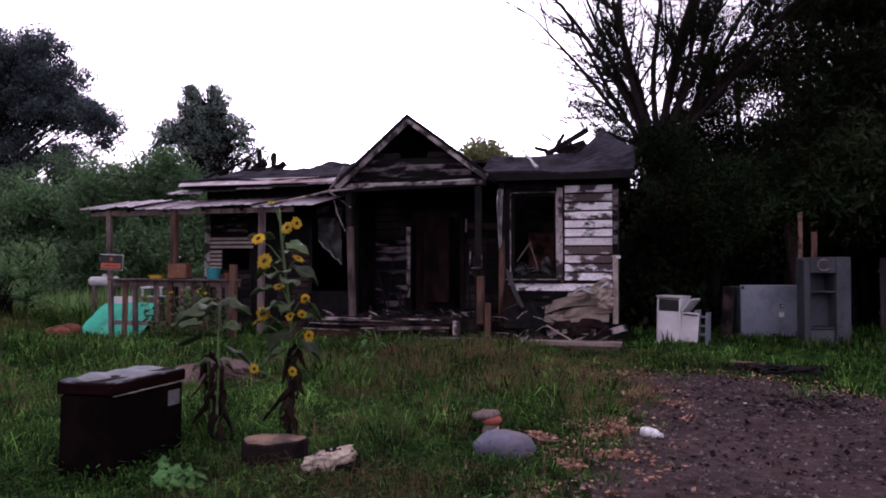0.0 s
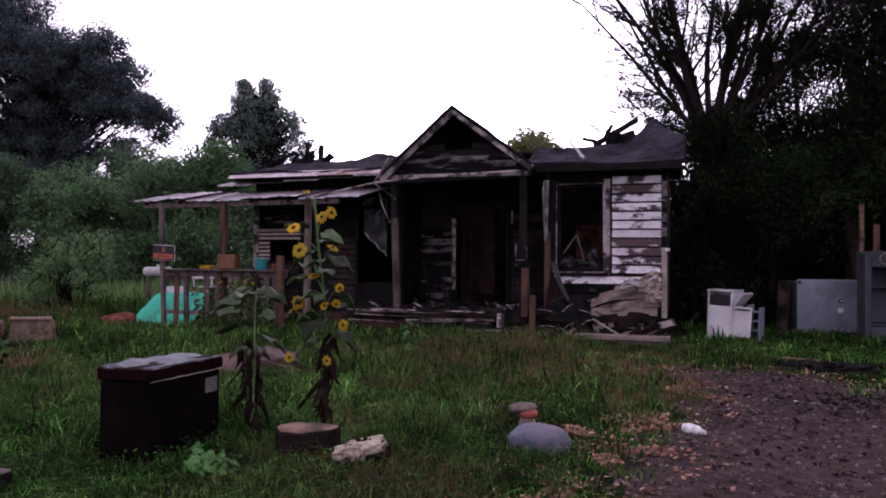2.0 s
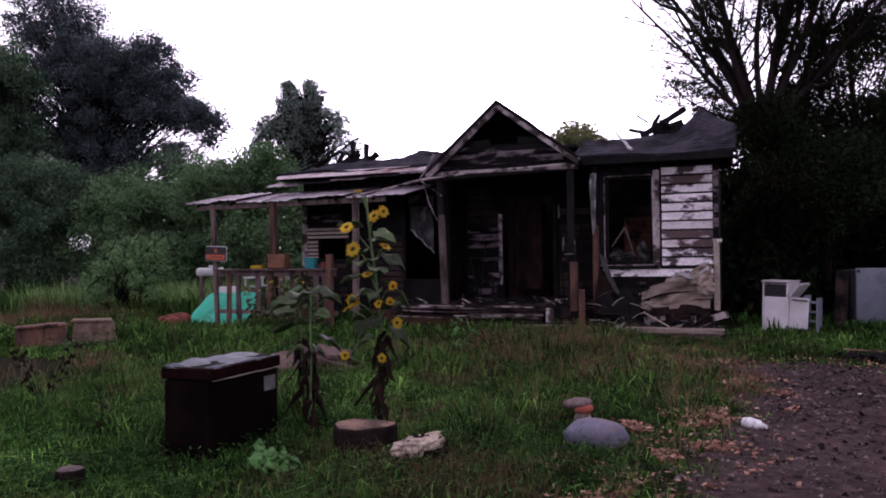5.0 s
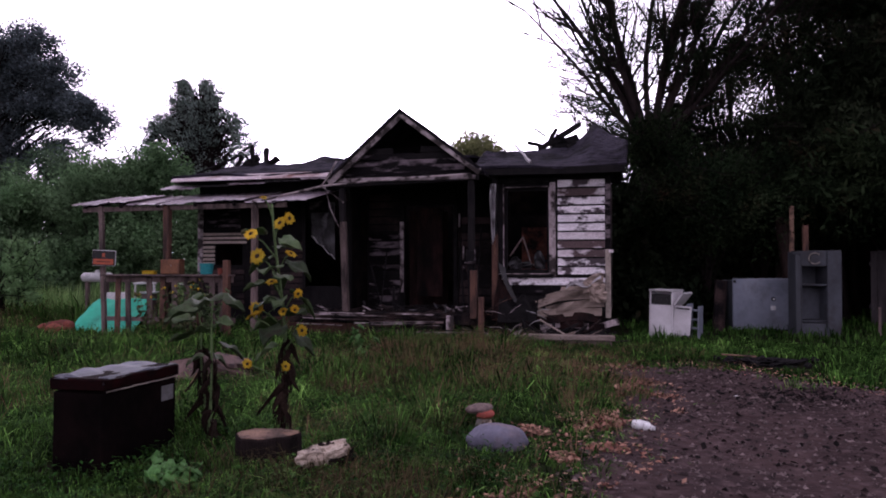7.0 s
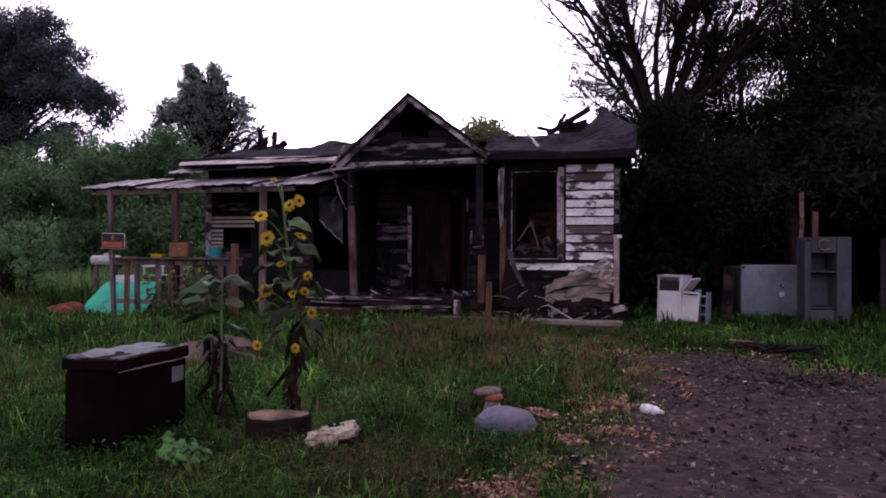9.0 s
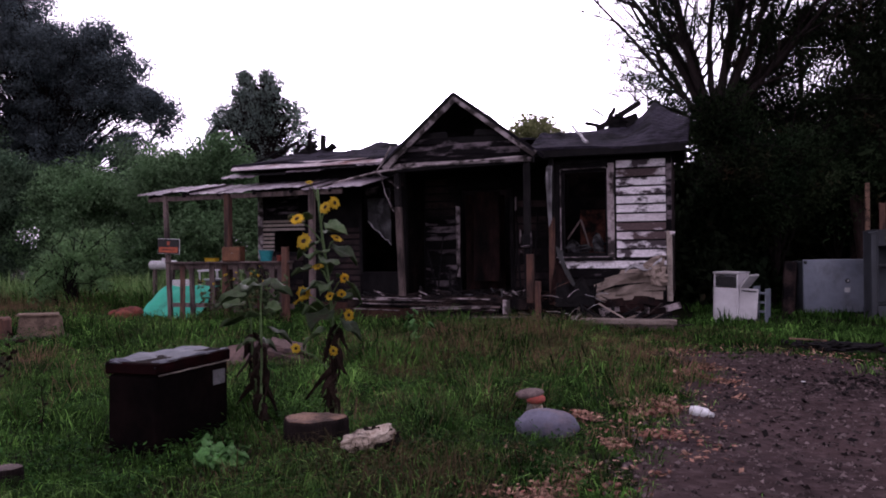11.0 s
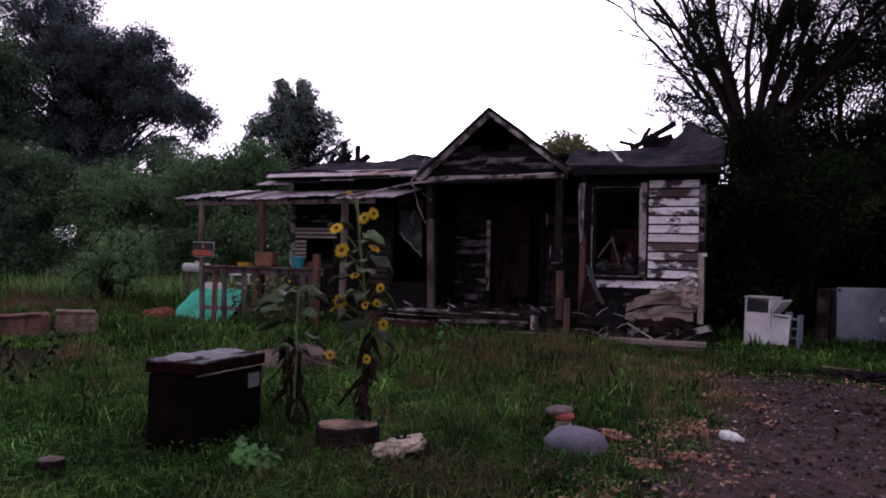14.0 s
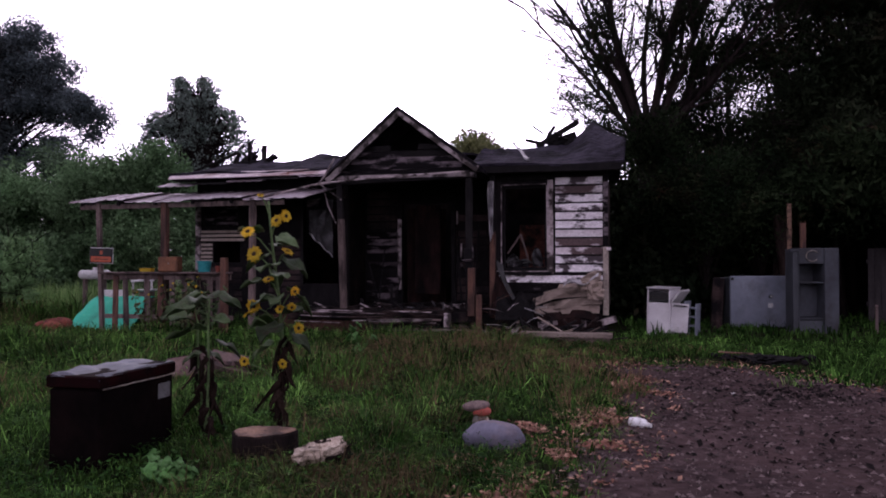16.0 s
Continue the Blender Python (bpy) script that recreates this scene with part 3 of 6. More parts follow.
def tree(name, base, trunk_top, trunk_r, blobs, clumps, per, size, mat, label, seed, clump_r=0.7, stems=1, spread=0.0, bare_twigs=0, long=0.5, category="tree"):
    """A tree with a tapered trunk, a limb to every clump, and clumps of small leaves inside the blobs (x, y, z, rx, ry, rz, share)."""
    g = random.Random(seed)
    bx_, by_ = base
    bz = lie(bx_, by_)
    ob = thing(name, pose(bx_, by_, bz), label, category)
    trunk = bmesh.new()
    lines = []
    for k in range(stems):
        a = 2 * math.pi * k / max(1, stems) + g.random()
        top = Vector((trunk_top[0] - bx_ + spread * math.cos(a), trunk_top[1] - by_ + spread * 0.7 * math.sin(a), trunk_top[2] - bz + g.uniform(-0.4, 0.4) * spread))
        foot = Vector((0.03 * stems * math.cos(a) * (stems > 1), 0.03 * stems * math.sin(a) * (stems > 1), -0.15))
        bend = Vector((g.uniform(-0.3, 0.3), g.uniform(-0.3, 0.3), 0))
        pts = [foot.lerp(top, i / 7) + bend * math.sin(math.pi * i / 7) for i in range(8)]
        lines.append(pts)
        stick(pts, trunk_r, trunk_r * 0.35, 8, trunk, 0.12)
    centres, radii = [], []
    total = sum(b[6] for b in blobs)
    limbs = bmesh.new()
    for x, y, z, rx, ry, rz, share in blobs:
        for _ in range(max(1, round(clumps * share / total))):
            while True:
                d = Vector((g.uniform(-1, 1), g.uniform(-1, 1), g.uniform(-1, 1)))
                if d.length < 1:
                    break
            d = d * (0.55 + 0.45 * d.length)
            c = Vector((x - bx_ + d.x * rx, y - by_ + d.y * ry, z - bz + d.z * rz))
            centres.append(c)
            radii.append(clump_r * g.uniform(0.55, 1.3))
            pts = min(lines, key=lambda l: (l[-1] - c).length * g.uniform(0.7, 1.3))
            start = pts[g.randint(2, 7)] if c.z > pts[3].z else pts[g.randint(1, 4)]
            sag = Vector((g.uniform(-0.2, 0.2), g.uniform(-0.2, 0.2), 0.12 * (c - start).length))
            stick([start.lerp(c, i / 4) + sag * math.sin(math.pi * i / 4) for i in range(5)], min(0.045, max(0.022, trunk_r * 0.2)), 0.008, 4, limbs)
            for _ in range(bare_twigs):
                e = c + Vector((g.uniform(-1, 1), g.uniform(-1, 1), g.uniform(-0.2, 1))) * clump_r * 1.6
                stick([c, c.lerp(e, 0.5) + Vector((0, 0, 0.05)), e], 0.014, 0.004, 3, limbs)
    part("trunk", trunk, BARK, ob, smooth=True)
    part("branchwork", limbs, BARK, ob)
    part("crown", leaves_mesh(centres, radii, per, size, mat, seed, 0.8, long), None, ob)
    return ob


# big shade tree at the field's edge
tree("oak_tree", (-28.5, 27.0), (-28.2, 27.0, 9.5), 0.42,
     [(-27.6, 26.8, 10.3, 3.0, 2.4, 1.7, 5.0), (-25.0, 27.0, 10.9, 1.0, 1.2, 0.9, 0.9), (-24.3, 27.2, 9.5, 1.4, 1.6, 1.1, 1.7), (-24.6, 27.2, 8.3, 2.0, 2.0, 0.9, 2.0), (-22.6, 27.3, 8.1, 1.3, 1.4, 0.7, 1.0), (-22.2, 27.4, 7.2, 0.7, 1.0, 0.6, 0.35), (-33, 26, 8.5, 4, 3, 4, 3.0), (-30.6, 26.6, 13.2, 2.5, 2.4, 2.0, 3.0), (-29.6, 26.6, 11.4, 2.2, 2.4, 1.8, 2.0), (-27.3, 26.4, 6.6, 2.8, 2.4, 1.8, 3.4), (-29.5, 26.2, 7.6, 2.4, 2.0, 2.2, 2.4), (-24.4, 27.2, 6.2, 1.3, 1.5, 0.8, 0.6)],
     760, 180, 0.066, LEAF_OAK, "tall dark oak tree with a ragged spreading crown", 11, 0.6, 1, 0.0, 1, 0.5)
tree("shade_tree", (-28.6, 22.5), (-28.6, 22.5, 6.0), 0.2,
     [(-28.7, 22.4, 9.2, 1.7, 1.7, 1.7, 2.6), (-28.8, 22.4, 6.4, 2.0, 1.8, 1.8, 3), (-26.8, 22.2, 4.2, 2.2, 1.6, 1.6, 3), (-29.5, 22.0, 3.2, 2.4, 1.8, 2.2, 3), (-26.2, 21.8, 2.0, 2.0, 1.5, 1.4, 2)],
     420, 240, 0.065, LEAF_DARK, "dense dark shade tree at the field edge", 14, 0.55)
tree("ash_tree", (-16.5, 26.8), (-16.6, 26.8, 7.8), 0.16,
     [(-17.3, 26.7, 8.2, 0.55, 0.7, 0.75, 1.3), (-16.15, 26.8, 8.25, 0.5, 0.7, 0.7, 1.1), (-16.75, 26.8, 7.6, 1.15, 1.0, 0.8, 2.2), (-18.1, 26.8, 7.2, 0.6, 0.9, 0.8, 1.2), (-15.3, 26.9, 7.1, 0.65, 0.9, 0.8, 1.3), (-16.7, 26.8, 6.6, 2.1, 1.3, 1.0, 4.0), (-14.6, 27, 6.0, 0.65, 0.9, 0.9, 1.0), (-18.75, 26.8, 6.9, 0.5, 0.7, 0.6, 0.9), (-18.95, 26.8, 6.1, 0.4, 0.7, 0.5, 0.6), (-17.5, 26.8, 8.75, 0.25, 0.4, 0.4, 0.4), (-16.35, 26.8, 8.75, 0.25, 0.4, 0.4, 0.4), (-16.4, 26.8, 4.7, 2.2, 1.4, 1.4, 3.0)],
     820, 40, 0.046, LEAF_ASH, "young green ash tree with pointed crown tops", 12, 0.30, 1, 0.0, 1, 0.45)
for k, (x, y, top, r) in enumerate([(-20.5, 20.6, 4.6, 1.9), (-16.9, 21.0, 4.9, 1.6), (-15.3, 21.6, 5.5, 1.3), (-23.5, 19.8, 5.2, 2.2), (-13.6, 22.5, 4.0, 1.5), (-26.5, 18.5, 5.6, 2.4), (-18.5, 24.0, 5.2, 2.2), (-11.5, 24.0, 3.6, 1.6), (-22.0, 25.0, 6.0, 2.5)]):
    tree("thicket_tree", (x, y), (x, y, top * 0.6), 0.09,
         [(x, y, top * 0.72, r, r * 0.8, top * 0.28, 3), (x + 0.3, y - 0.3, top * 0.35, r * 1.05, r * 0.8, top * 0.3, 2)],
         130, 300, 0.058, LEAF_MID if k in (0, 1, 2, 4, 6) else LEAF_DARK, "dense scrub tree in the thicket beside the field", 20 + k, 0.6)
tree("field_bush", (-13.9, 14.2), (-13.9, 14.2, 1.2), 0.04,
     [(-13.9, 14.2, 1.35, 0.9, 0.8, 0.75, 3), (-13.2, 14.0, 1.0, 0.6, 0.6, 0.55, 1), (-14.6, 14.2, 0.8, 0.7, 0.7, 0.6, 1.5)],
     60, 90, 0.06, LEAF_LIGHT, "light green willowy bush in the grass", 41, 0.3, 4, 0.4, 2, 0.3, "bush")
tree("poplar_tree", (-5.1, 26.0), (-5.1, 26, 4.6), 0.12,
     [(-5.15, 26, 5.45, 1.0, 0.9, 0.75, 2), (-4.2, 26, 5.0, 0.7, 0.8, 0.55, 1)],
     130, 70, 0.06, LEAF_OLIVE, "olive green tree top behind the roof", 42, 0.4)
# feathery spreading tree beside the house
def spreading_tree(name, base, fork, trunk_r, limbs, mat, label, seed, leafy, per=34, size=0.036):
    """A trunk that forks into curving limbs (lean, depth lean, length, radius), each with branches, twigs and sprays of fine leaves."""
    g = random.Random(seed)
    bz = lie(*base)
    ob = thing(name, pose(base[0], base[1], bz), label, "tree")
    top = Vector((0, 0, fork))
    part("trunk", stick([(0.05 * math.sin(k), 0, -0.2 + (fork + 0.5) * k / 6) for k in range(7)], trunk_r, trunk_r * 0.7, 9, None, 0.12), BARK, ob, smooth=True)
    twigs = bmesh.new()
    centres, radii = [], []

    def grow(start, lean, depth, length, r, level, bm):
        """One wandering branch; its children leave it at an angle and are shorter and thinner."""
        steps = 8 if level == 0 else 5
        pts, p, a, d = [start], start.copy(), lean, depth
        for k in range(steps):
            a += g.uniform(-7, 7) - 0.05 * a
            d += g.uniform(-8, 8)
            p = p + Vector((math.sin(radians(a)), math.sin(radians(d)) * 0.7, math.cos(radians(a)))).normalized() * (length / steps)
            pts.append(p.copy())
        stick(pts, r, max(0.0035, r * 0.3), (7, 5, 3)[min(level, 2)], bm, 0.08)
        if level < 2:
            for k in range((11, 6)[level]):
                i = g.randint(2 if level == 0 else 1, steps)
                side = g.choice((-1, 1))
                grow(pts[i], a * 0.6 + lean * 0.4 + side * g.uniform(18, 48), d + g.uniform(-40, 40), length * g.uniform(0.22, 0.42), max(0.006, r * 0.32), level + 1, twigs)
        if level > 0:
            for q in pts[1 + (level == 1):]:
                if g.random() < leafy(q.x + base[0], q.z):
                    centres.append(q + Vector((g.uniform(-0.08, 0.08), g.uniform(-0.1, 0.1), g.uniform(-0.08, 0.08))))
                    radii.append(g.uniform(0.12, 0.42))

    for lean, depth, length, r in limbs:
        bm = bmesh.new()
        grow(top + Vector((0, 0, g.uniform(-0.5, 0.3))), lean, depth, length, r, 0, bm)
        part("limb", bm, BARK, ob, smooth=True)
    part("branchwork", twigs, BARK, ob)
    part("crown", leaves_mesh(centres, radii, per, size, mat, seed, 0.8, 0.35), None, ob)
    return ob


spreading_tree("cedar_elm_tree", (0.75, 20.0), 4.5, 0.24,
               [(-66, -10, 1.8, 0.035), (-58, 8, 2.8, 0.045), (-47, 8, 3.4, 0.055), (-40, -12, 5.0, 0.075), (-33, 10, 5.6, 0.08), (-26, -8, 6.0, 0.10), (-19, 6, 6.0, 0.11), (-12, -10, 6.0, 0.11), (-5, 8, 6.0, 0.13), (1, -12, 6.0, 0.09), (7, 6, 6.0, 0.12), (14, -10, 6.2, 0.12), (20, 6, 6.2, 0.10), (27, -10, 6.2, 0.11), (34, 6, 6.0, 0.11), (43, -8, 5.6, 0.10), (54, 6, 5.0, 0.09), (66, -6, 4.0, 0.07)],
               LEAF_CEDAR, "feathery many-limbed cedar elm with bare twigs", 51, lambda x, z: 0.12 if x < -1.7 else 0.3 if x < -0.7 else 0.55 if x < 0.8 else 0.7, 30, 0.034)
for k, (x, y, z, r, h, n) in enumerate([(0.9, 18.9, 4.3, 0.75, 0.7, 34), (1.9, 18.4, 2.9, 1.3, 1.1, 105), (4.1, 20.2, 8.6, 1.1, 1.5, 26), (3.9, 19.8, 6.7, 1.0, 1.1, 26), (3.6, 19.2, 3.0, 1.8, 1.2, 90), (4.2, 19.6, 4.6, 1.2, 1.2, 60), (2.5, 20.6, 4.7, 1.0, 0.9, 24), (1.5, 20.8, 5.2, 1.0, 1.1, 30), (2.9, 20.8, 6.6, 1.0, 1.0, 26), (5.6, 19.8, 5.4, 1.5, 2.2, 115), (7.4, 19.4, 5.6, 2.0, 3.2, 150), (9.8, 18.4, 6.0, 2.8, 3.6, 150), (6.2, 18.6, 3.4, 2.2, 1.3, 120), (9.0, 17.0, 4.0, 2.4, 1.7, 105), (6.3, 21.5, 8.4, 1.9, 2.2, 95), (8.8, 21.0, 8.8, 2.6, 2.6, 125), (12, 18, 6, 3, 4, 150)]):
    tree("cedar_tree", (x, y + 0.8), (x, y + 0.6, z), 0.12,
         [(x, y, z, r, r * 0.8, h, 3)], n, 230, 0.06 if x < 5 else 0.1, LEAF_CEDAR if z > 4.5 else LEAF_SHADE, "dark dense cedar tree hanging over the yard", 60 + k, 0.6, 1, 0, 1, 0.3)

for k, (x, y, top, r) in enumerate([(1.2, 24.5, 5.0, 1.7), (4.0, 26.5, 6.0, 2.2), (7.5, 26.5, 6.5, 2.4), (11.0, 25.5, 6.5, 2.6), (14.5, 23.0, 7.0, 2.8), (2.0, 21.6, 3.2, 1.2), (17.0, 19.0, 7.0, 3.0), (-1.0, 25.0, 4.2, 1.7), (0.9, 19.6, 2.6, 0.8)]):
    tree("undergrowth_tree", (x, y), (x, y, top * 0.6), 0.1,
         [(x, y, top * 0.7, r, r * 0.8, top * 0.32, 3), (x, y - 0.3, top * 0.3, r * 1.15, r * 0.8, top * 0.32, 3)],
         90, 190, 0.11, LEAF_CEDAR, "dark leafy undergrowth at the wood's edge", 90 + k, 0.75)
tall_spots = scatter(2600, -19, -10.9, 14.8, 20, lambda x, y: 0.2 + 0.8 * (clumpy(x, y, 0.8, 5) > 0.45))
blades("tall_weeds", tall_spots, [tall(p[0], p[1], 0.45, 1.1) for p in tall_spots], 0.012, PALE_WEED, "tall pale green weeds behind the fence", 0.4, 9, 0.12)


# ---- the burnt house ----
HOUSE_AT = Vector((-4.65, 16.6, 0.0))
house = thing("burnt_house", Matrix.Translation(HOUSE_AT), "fire-gutted single-storey wooden house with a gabled porch", "house")
SHIFT = Matrix.Translation(-HOUSE_AT)
FLOOR, EAVE, FRONT, PORCH = 0.55, 3.25, 14.6, 13.5
LEFT, RIGHT, REAR = -9.1, -0.2, 19.2


def on_house(name, data, mat, label="", smooth=False):
    return part(name, data, mat, house, label, SHIFT, smooth)


def wall_with_holes(x0, x1, y0, y1, z0, z1, holes):
    """A wall along x with openings (x0, x1, z0, z1) cut right through it."""
    bm = bmesh.new()
    xs = sorted({x0, x1, *[h[0] for h in holes], *[h[1] for h in holes]})
    for a, b in zip(xs, xs[1:]):
        spans = sorted((h[2], h[3]) for h in holes if h[0] <= a and h[1] >= b)
        z = z0
        for lo, hi in spans + [(z1, z1)]:
            if lo - z > 0.01:
                slab(a, b, y0, y1, z, lo, bm=bm)
            z = hi
    bmesh.ops.remove_doubles(bm, verts=bm.verts, dist=0.0005)
    return bm


WIN = (-2.27, -1.36, 1.27, 3.0)
front_r = on_house("front_wall", wall_with_holes(-2.5, RIGHT, FRONT, FRONT + 0.12, 0.4, EAVE, [WIN]), CHAR)
front_l = on_house("front_wall", wall_with_holes(LEFT, -5.55, FRONT, FRONT + 0.12, 0.4, EAVE, [(-8.7, -8.05, 1.45, 1.92), (-6.55, -5.75, 1.0, 2.75)]), CHAR)
door_wall = on_house("porch_wall", wall_with_holes(-5.55, -2.5, 15.7, 15.82, 0.4, EAVE, [(-4.68, -3.55, FLOOR, 2.75)]), CHAR)
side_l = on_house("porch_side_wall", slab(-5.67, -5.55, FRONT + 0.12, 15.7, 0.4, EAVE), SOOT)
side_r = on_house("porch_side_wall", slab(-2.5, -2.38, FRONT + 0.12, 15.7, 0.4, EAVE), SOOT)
on_house("end_wall", slab(LEFT, LEFT + 0.12, FRONT + 0.12, REAR, 0.4, EAVE), DUSKY)
on_house("end_wall", slab(RIGHT - 0.12, RIGHT, FRONT + 0.12, REAR, 0.4, EAVE), DUSKY)
# Back wall and partitions are added to keep the rooms dark.
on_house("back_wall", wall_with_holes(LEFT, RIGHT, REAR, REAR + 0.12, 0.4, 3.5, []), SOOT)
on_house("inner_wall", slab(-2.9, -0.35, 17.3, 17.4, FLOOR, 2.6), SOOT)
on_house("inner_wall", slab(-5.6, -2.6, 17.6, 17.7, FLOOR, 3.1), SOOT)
on_house("floor_deck", slab(LEFT + 0.12, RIGHT - 0.12, FRONT + 0.12, REAR, 0.36, FLOOR - 0.02), SOOT)
on_house("skirting_wall", slab(LEFT, RIGHT, FRONT + 0.02, FRONT + 0.1, -0.05, 0.4), CHAR)
on_house("back_skirting", slab(LEFT, RIGHT, REAR, REAR + 0.1, -0.05, 0.4), CHAR)

# clapboards, one by one
def clapboard(length, h=0.172):
    me = mesh_of("clapboard", [(x, y, z) for x in (0, length) for y, z in ((0.0, 0.0), (-0.036, 0.0), (-0.012, h - 0.016), (0.0, h - 0.016))],
                 [(0, 1, 2, 3), (7, 6, 5, 4), (1, 5, 6, 2), (0, 4, 5, 1), (3, 2, 6, 7), (0, 3, 7, 4)], [])
    return me


def boards(wall, x0, x1, z0, z1, mats, y=FRONT, h=0.172, gone=0.0, tilt=0.004):
    length = x1 - x0
    shared = {}
    for m in mats:
        shared[m.name] = clapboard(length, h - 0.016)
        shared[m.name].materials.append(m)
    k = 0
    z = z0
    while z + h * 0.7 < z1:
        if random.random() >= gone:
            m = mats[random.randrange(len(mats))]
            part("clapboard", shared[m.name], None, wall, at=pose(x0, y - 0.002, z, random.uniform(-0.6, 0.6), random.uniform(-tilt, tilt) * 60, random.uniform(-0.2, 0.2)))
        z += h
        k += 1


boards(front_r, -1.2, -0.29, 1.26, 1.6, [PAINT])
boards(front_r, -1.2, -0.29, 1.604, 2.1, [PAINT_PEELED])
boards(front_r, -1.2, -0.29, 2.12, 2.8, [PAINT])
boards(front_r, -1.2, -0.29, 2.808, 2.96, [PAINT_PEELED])
boards(front_r, -1.2, -0.29, 2.98, 3.14, [PAINT])
boards(front_r, -2.32, -0.29, 1.05, 1.22, [PAINT])
boards(front_r, -2.32, -0.29, 0.87, 1.04, [PAINT_DARK])
boards(front_r, -2.32, -0.29, 0.52, 0.86, [CHAR])
boards(front_l, -9.0, -8.72, 1.46, 1.9, [CREAM], h=0.088)
boards(front_l, -9.0, -7.95, 1.925, 2.22, [CREAM], h=0.088)
boards(front_l, -9.0, -8.0, 0.6, 1.43, [DUSKY], h=0.13)
boards(front_l, -8.9, -8.1, 2.24, 2.75, [PAINT_DARK], h=0.13)
boards(front_l, -7.36, -6.62, 0.55, 2.0, [DUSKY], h=0.13)
boards(front_l, -9.0, -7.4, 2.76, 3.1, [DUSKY], h=0.13, gone=0.15)
boards(front_l, -7.3, -5.6, 2.8, 3.15, [DUSKY], h=0.13, gone=0.3)
boards(door_wall, -5.5, -4.78, 0.62, 2.2, [PAINT_DARK], y=15.7, gone=0.12)
boards(door_wall, -5.5, -4.78, 2.2, 3.1, [DUSKY], y=15.7, gone=0.3)
boards(door_wall, -3.45, -2.55, 0.62, 2.6, [DUSKY], y=15.7, gone=0.3)

# trims, window and door
win = on_house("window", wall_with_holes(WIN[0] + 0.003, WIN[1] - 0.003, FRONT + 0.03, FRONT + 0.09, WIN[2] + 0.003, WIN[3] - 0.003, [(WIN[0] + 0.06, WIN[1] - 0.06, 1.35, 2.93)]), CHAR, "burnt-out sash window with broken glass")
part("window_sill", slab(WIN[0] - 0.08, WIN[1] + 0.08, FRONT - 0.09, FRONT + 0.03, 1.2, 1.262, 0.008), CHAR, win)
part("window_trim", slab(WIN[1] + 0.005, WIN[1] + 0.12, FRONT - 0.05, FRONT - 0.006, 1.2, 3.08, 0.006), BARGE, win, "pale singed trim board")
for x0, x1, z0, z1 in ((WIN[0] - 0.012, WIN[0] + 0.006, 1.3, 2.98), (WIN[1] - 0.012, WIN[1] + 0.004, 1.3, 2.98), (WIN[0] + 0.01, WIN[1] - 0.014, 2.985, 3.005), (WIN[0] - 0.1, WIN[1] + 0.1, 1.263, 1.278)):
    part("peeled_edge", slab(x0, x1, FRONT - 0.058, FRONT - 0.04, z0, z1, 0.003, jitter=0.005), BARGE, win, "pale peeled paint edge")
part("window_trim", slab(WIN[0] - 0.11, WIN[0] - 0.005, FRONT - 0.05, FRONT - 0.006, 1.2, 3.08, 0.006), CHAR, win)
part("window_trim", slab(WIN[0] - 0.1, WIN[1] + 0.11, FRONT - 0.055, FRONT - 0.008, 3.085, 3.18, 0.006), CHAR, win)
for k, (x0, x1, z0, z1) in enumerate([(-2.18, -1.95, 1.36, 1.62), (-1.66, -1.44, 1.36, 1.75), (-2.1, -1.75, 1.36, 1.52)]):
    ragged = lambda u, v, x0=x0, x1=x1, z0=z0, z1=z1, k=k: (x0 + (x1 - x0) * (u + 0.25 * v * math.sin(3 * k + 4 * v)), FRONT + 0.12 + 0.06 * noise.noise(Vector((u * 3, v * 3, k))), z0 + (z1 - z0) * v * (0.35 + 0.65 * abs(math.sin(2.2 * u + 1.3 * k))))
    part("glass_shard", sheet(8, 6, ragged, 0.006), CLEAR, win, "smoke-fogged glass shard")
on_house("corner_trim", slab(RIGHT - 0.085, RIGHT + 0.02, FRONT - 0.05, FRONT - 0.004, 0.42, 1.75, 0.008), CREAM, "pale corner board with peeled paint")
on_house("corner_trim", slab(RIGHT - 0.08, RIGHT + 0.015, FRONT - 0.05, FRONT - 0.004, 1.752, 3.2, 0.008, jitter=0.008), PAINT_DARK)
on_house("downpipe_clip", slab(RIGHT - 0.02, RIGHT + 0.07, FRONT - 0.09, FRONT - 0.055, 1.68, 1.74, 0.006), FLASH)
on_house("corner_trim", slab(LEFT - 0.02, LEFT + 0.1, FRONT - 0.05, FRONT - 0.004, 0.5, 2.95, 0.008), BARGE)
door = on_house("doorway", slab(-3.55, -3.46, 15.62, 15.7, FLOOR, 2.8, 0.008), CHAR, "charred open doorway trim")
part("door_trim", slab(-4.76, -4.69, 15.62, 15.69, 0.84, 2.4, 0.008, jitter=0.01), BARGE, door, "pale blistered door trim")
part("door_head", slab(-4.77, -3.46, 15.62, 15.69, 2.76, 2.9, 0.008), CHAR, door)
part("door_leaf", slab(-0.44, 0.44, -0.02, 0.02, 0, 2.1, 0.006), DOOR_BURNT, door, "scorched brown door standing open", at=pose(-4.2, 16.0, FLOOR, 0, 0, 22))
frame_l = on_house("side_window_frame", slab(-6.62, -6.55, FRONT - 0.04, FRONT + 0.1, 0.95, 2.8, 0.006), CHAR)
part("jamb", slab(-5.75, -5.68, FRONT - 0.04, FRONT + 0.1, 0.95, 2.8, 0.006), CHAR, frame_l)


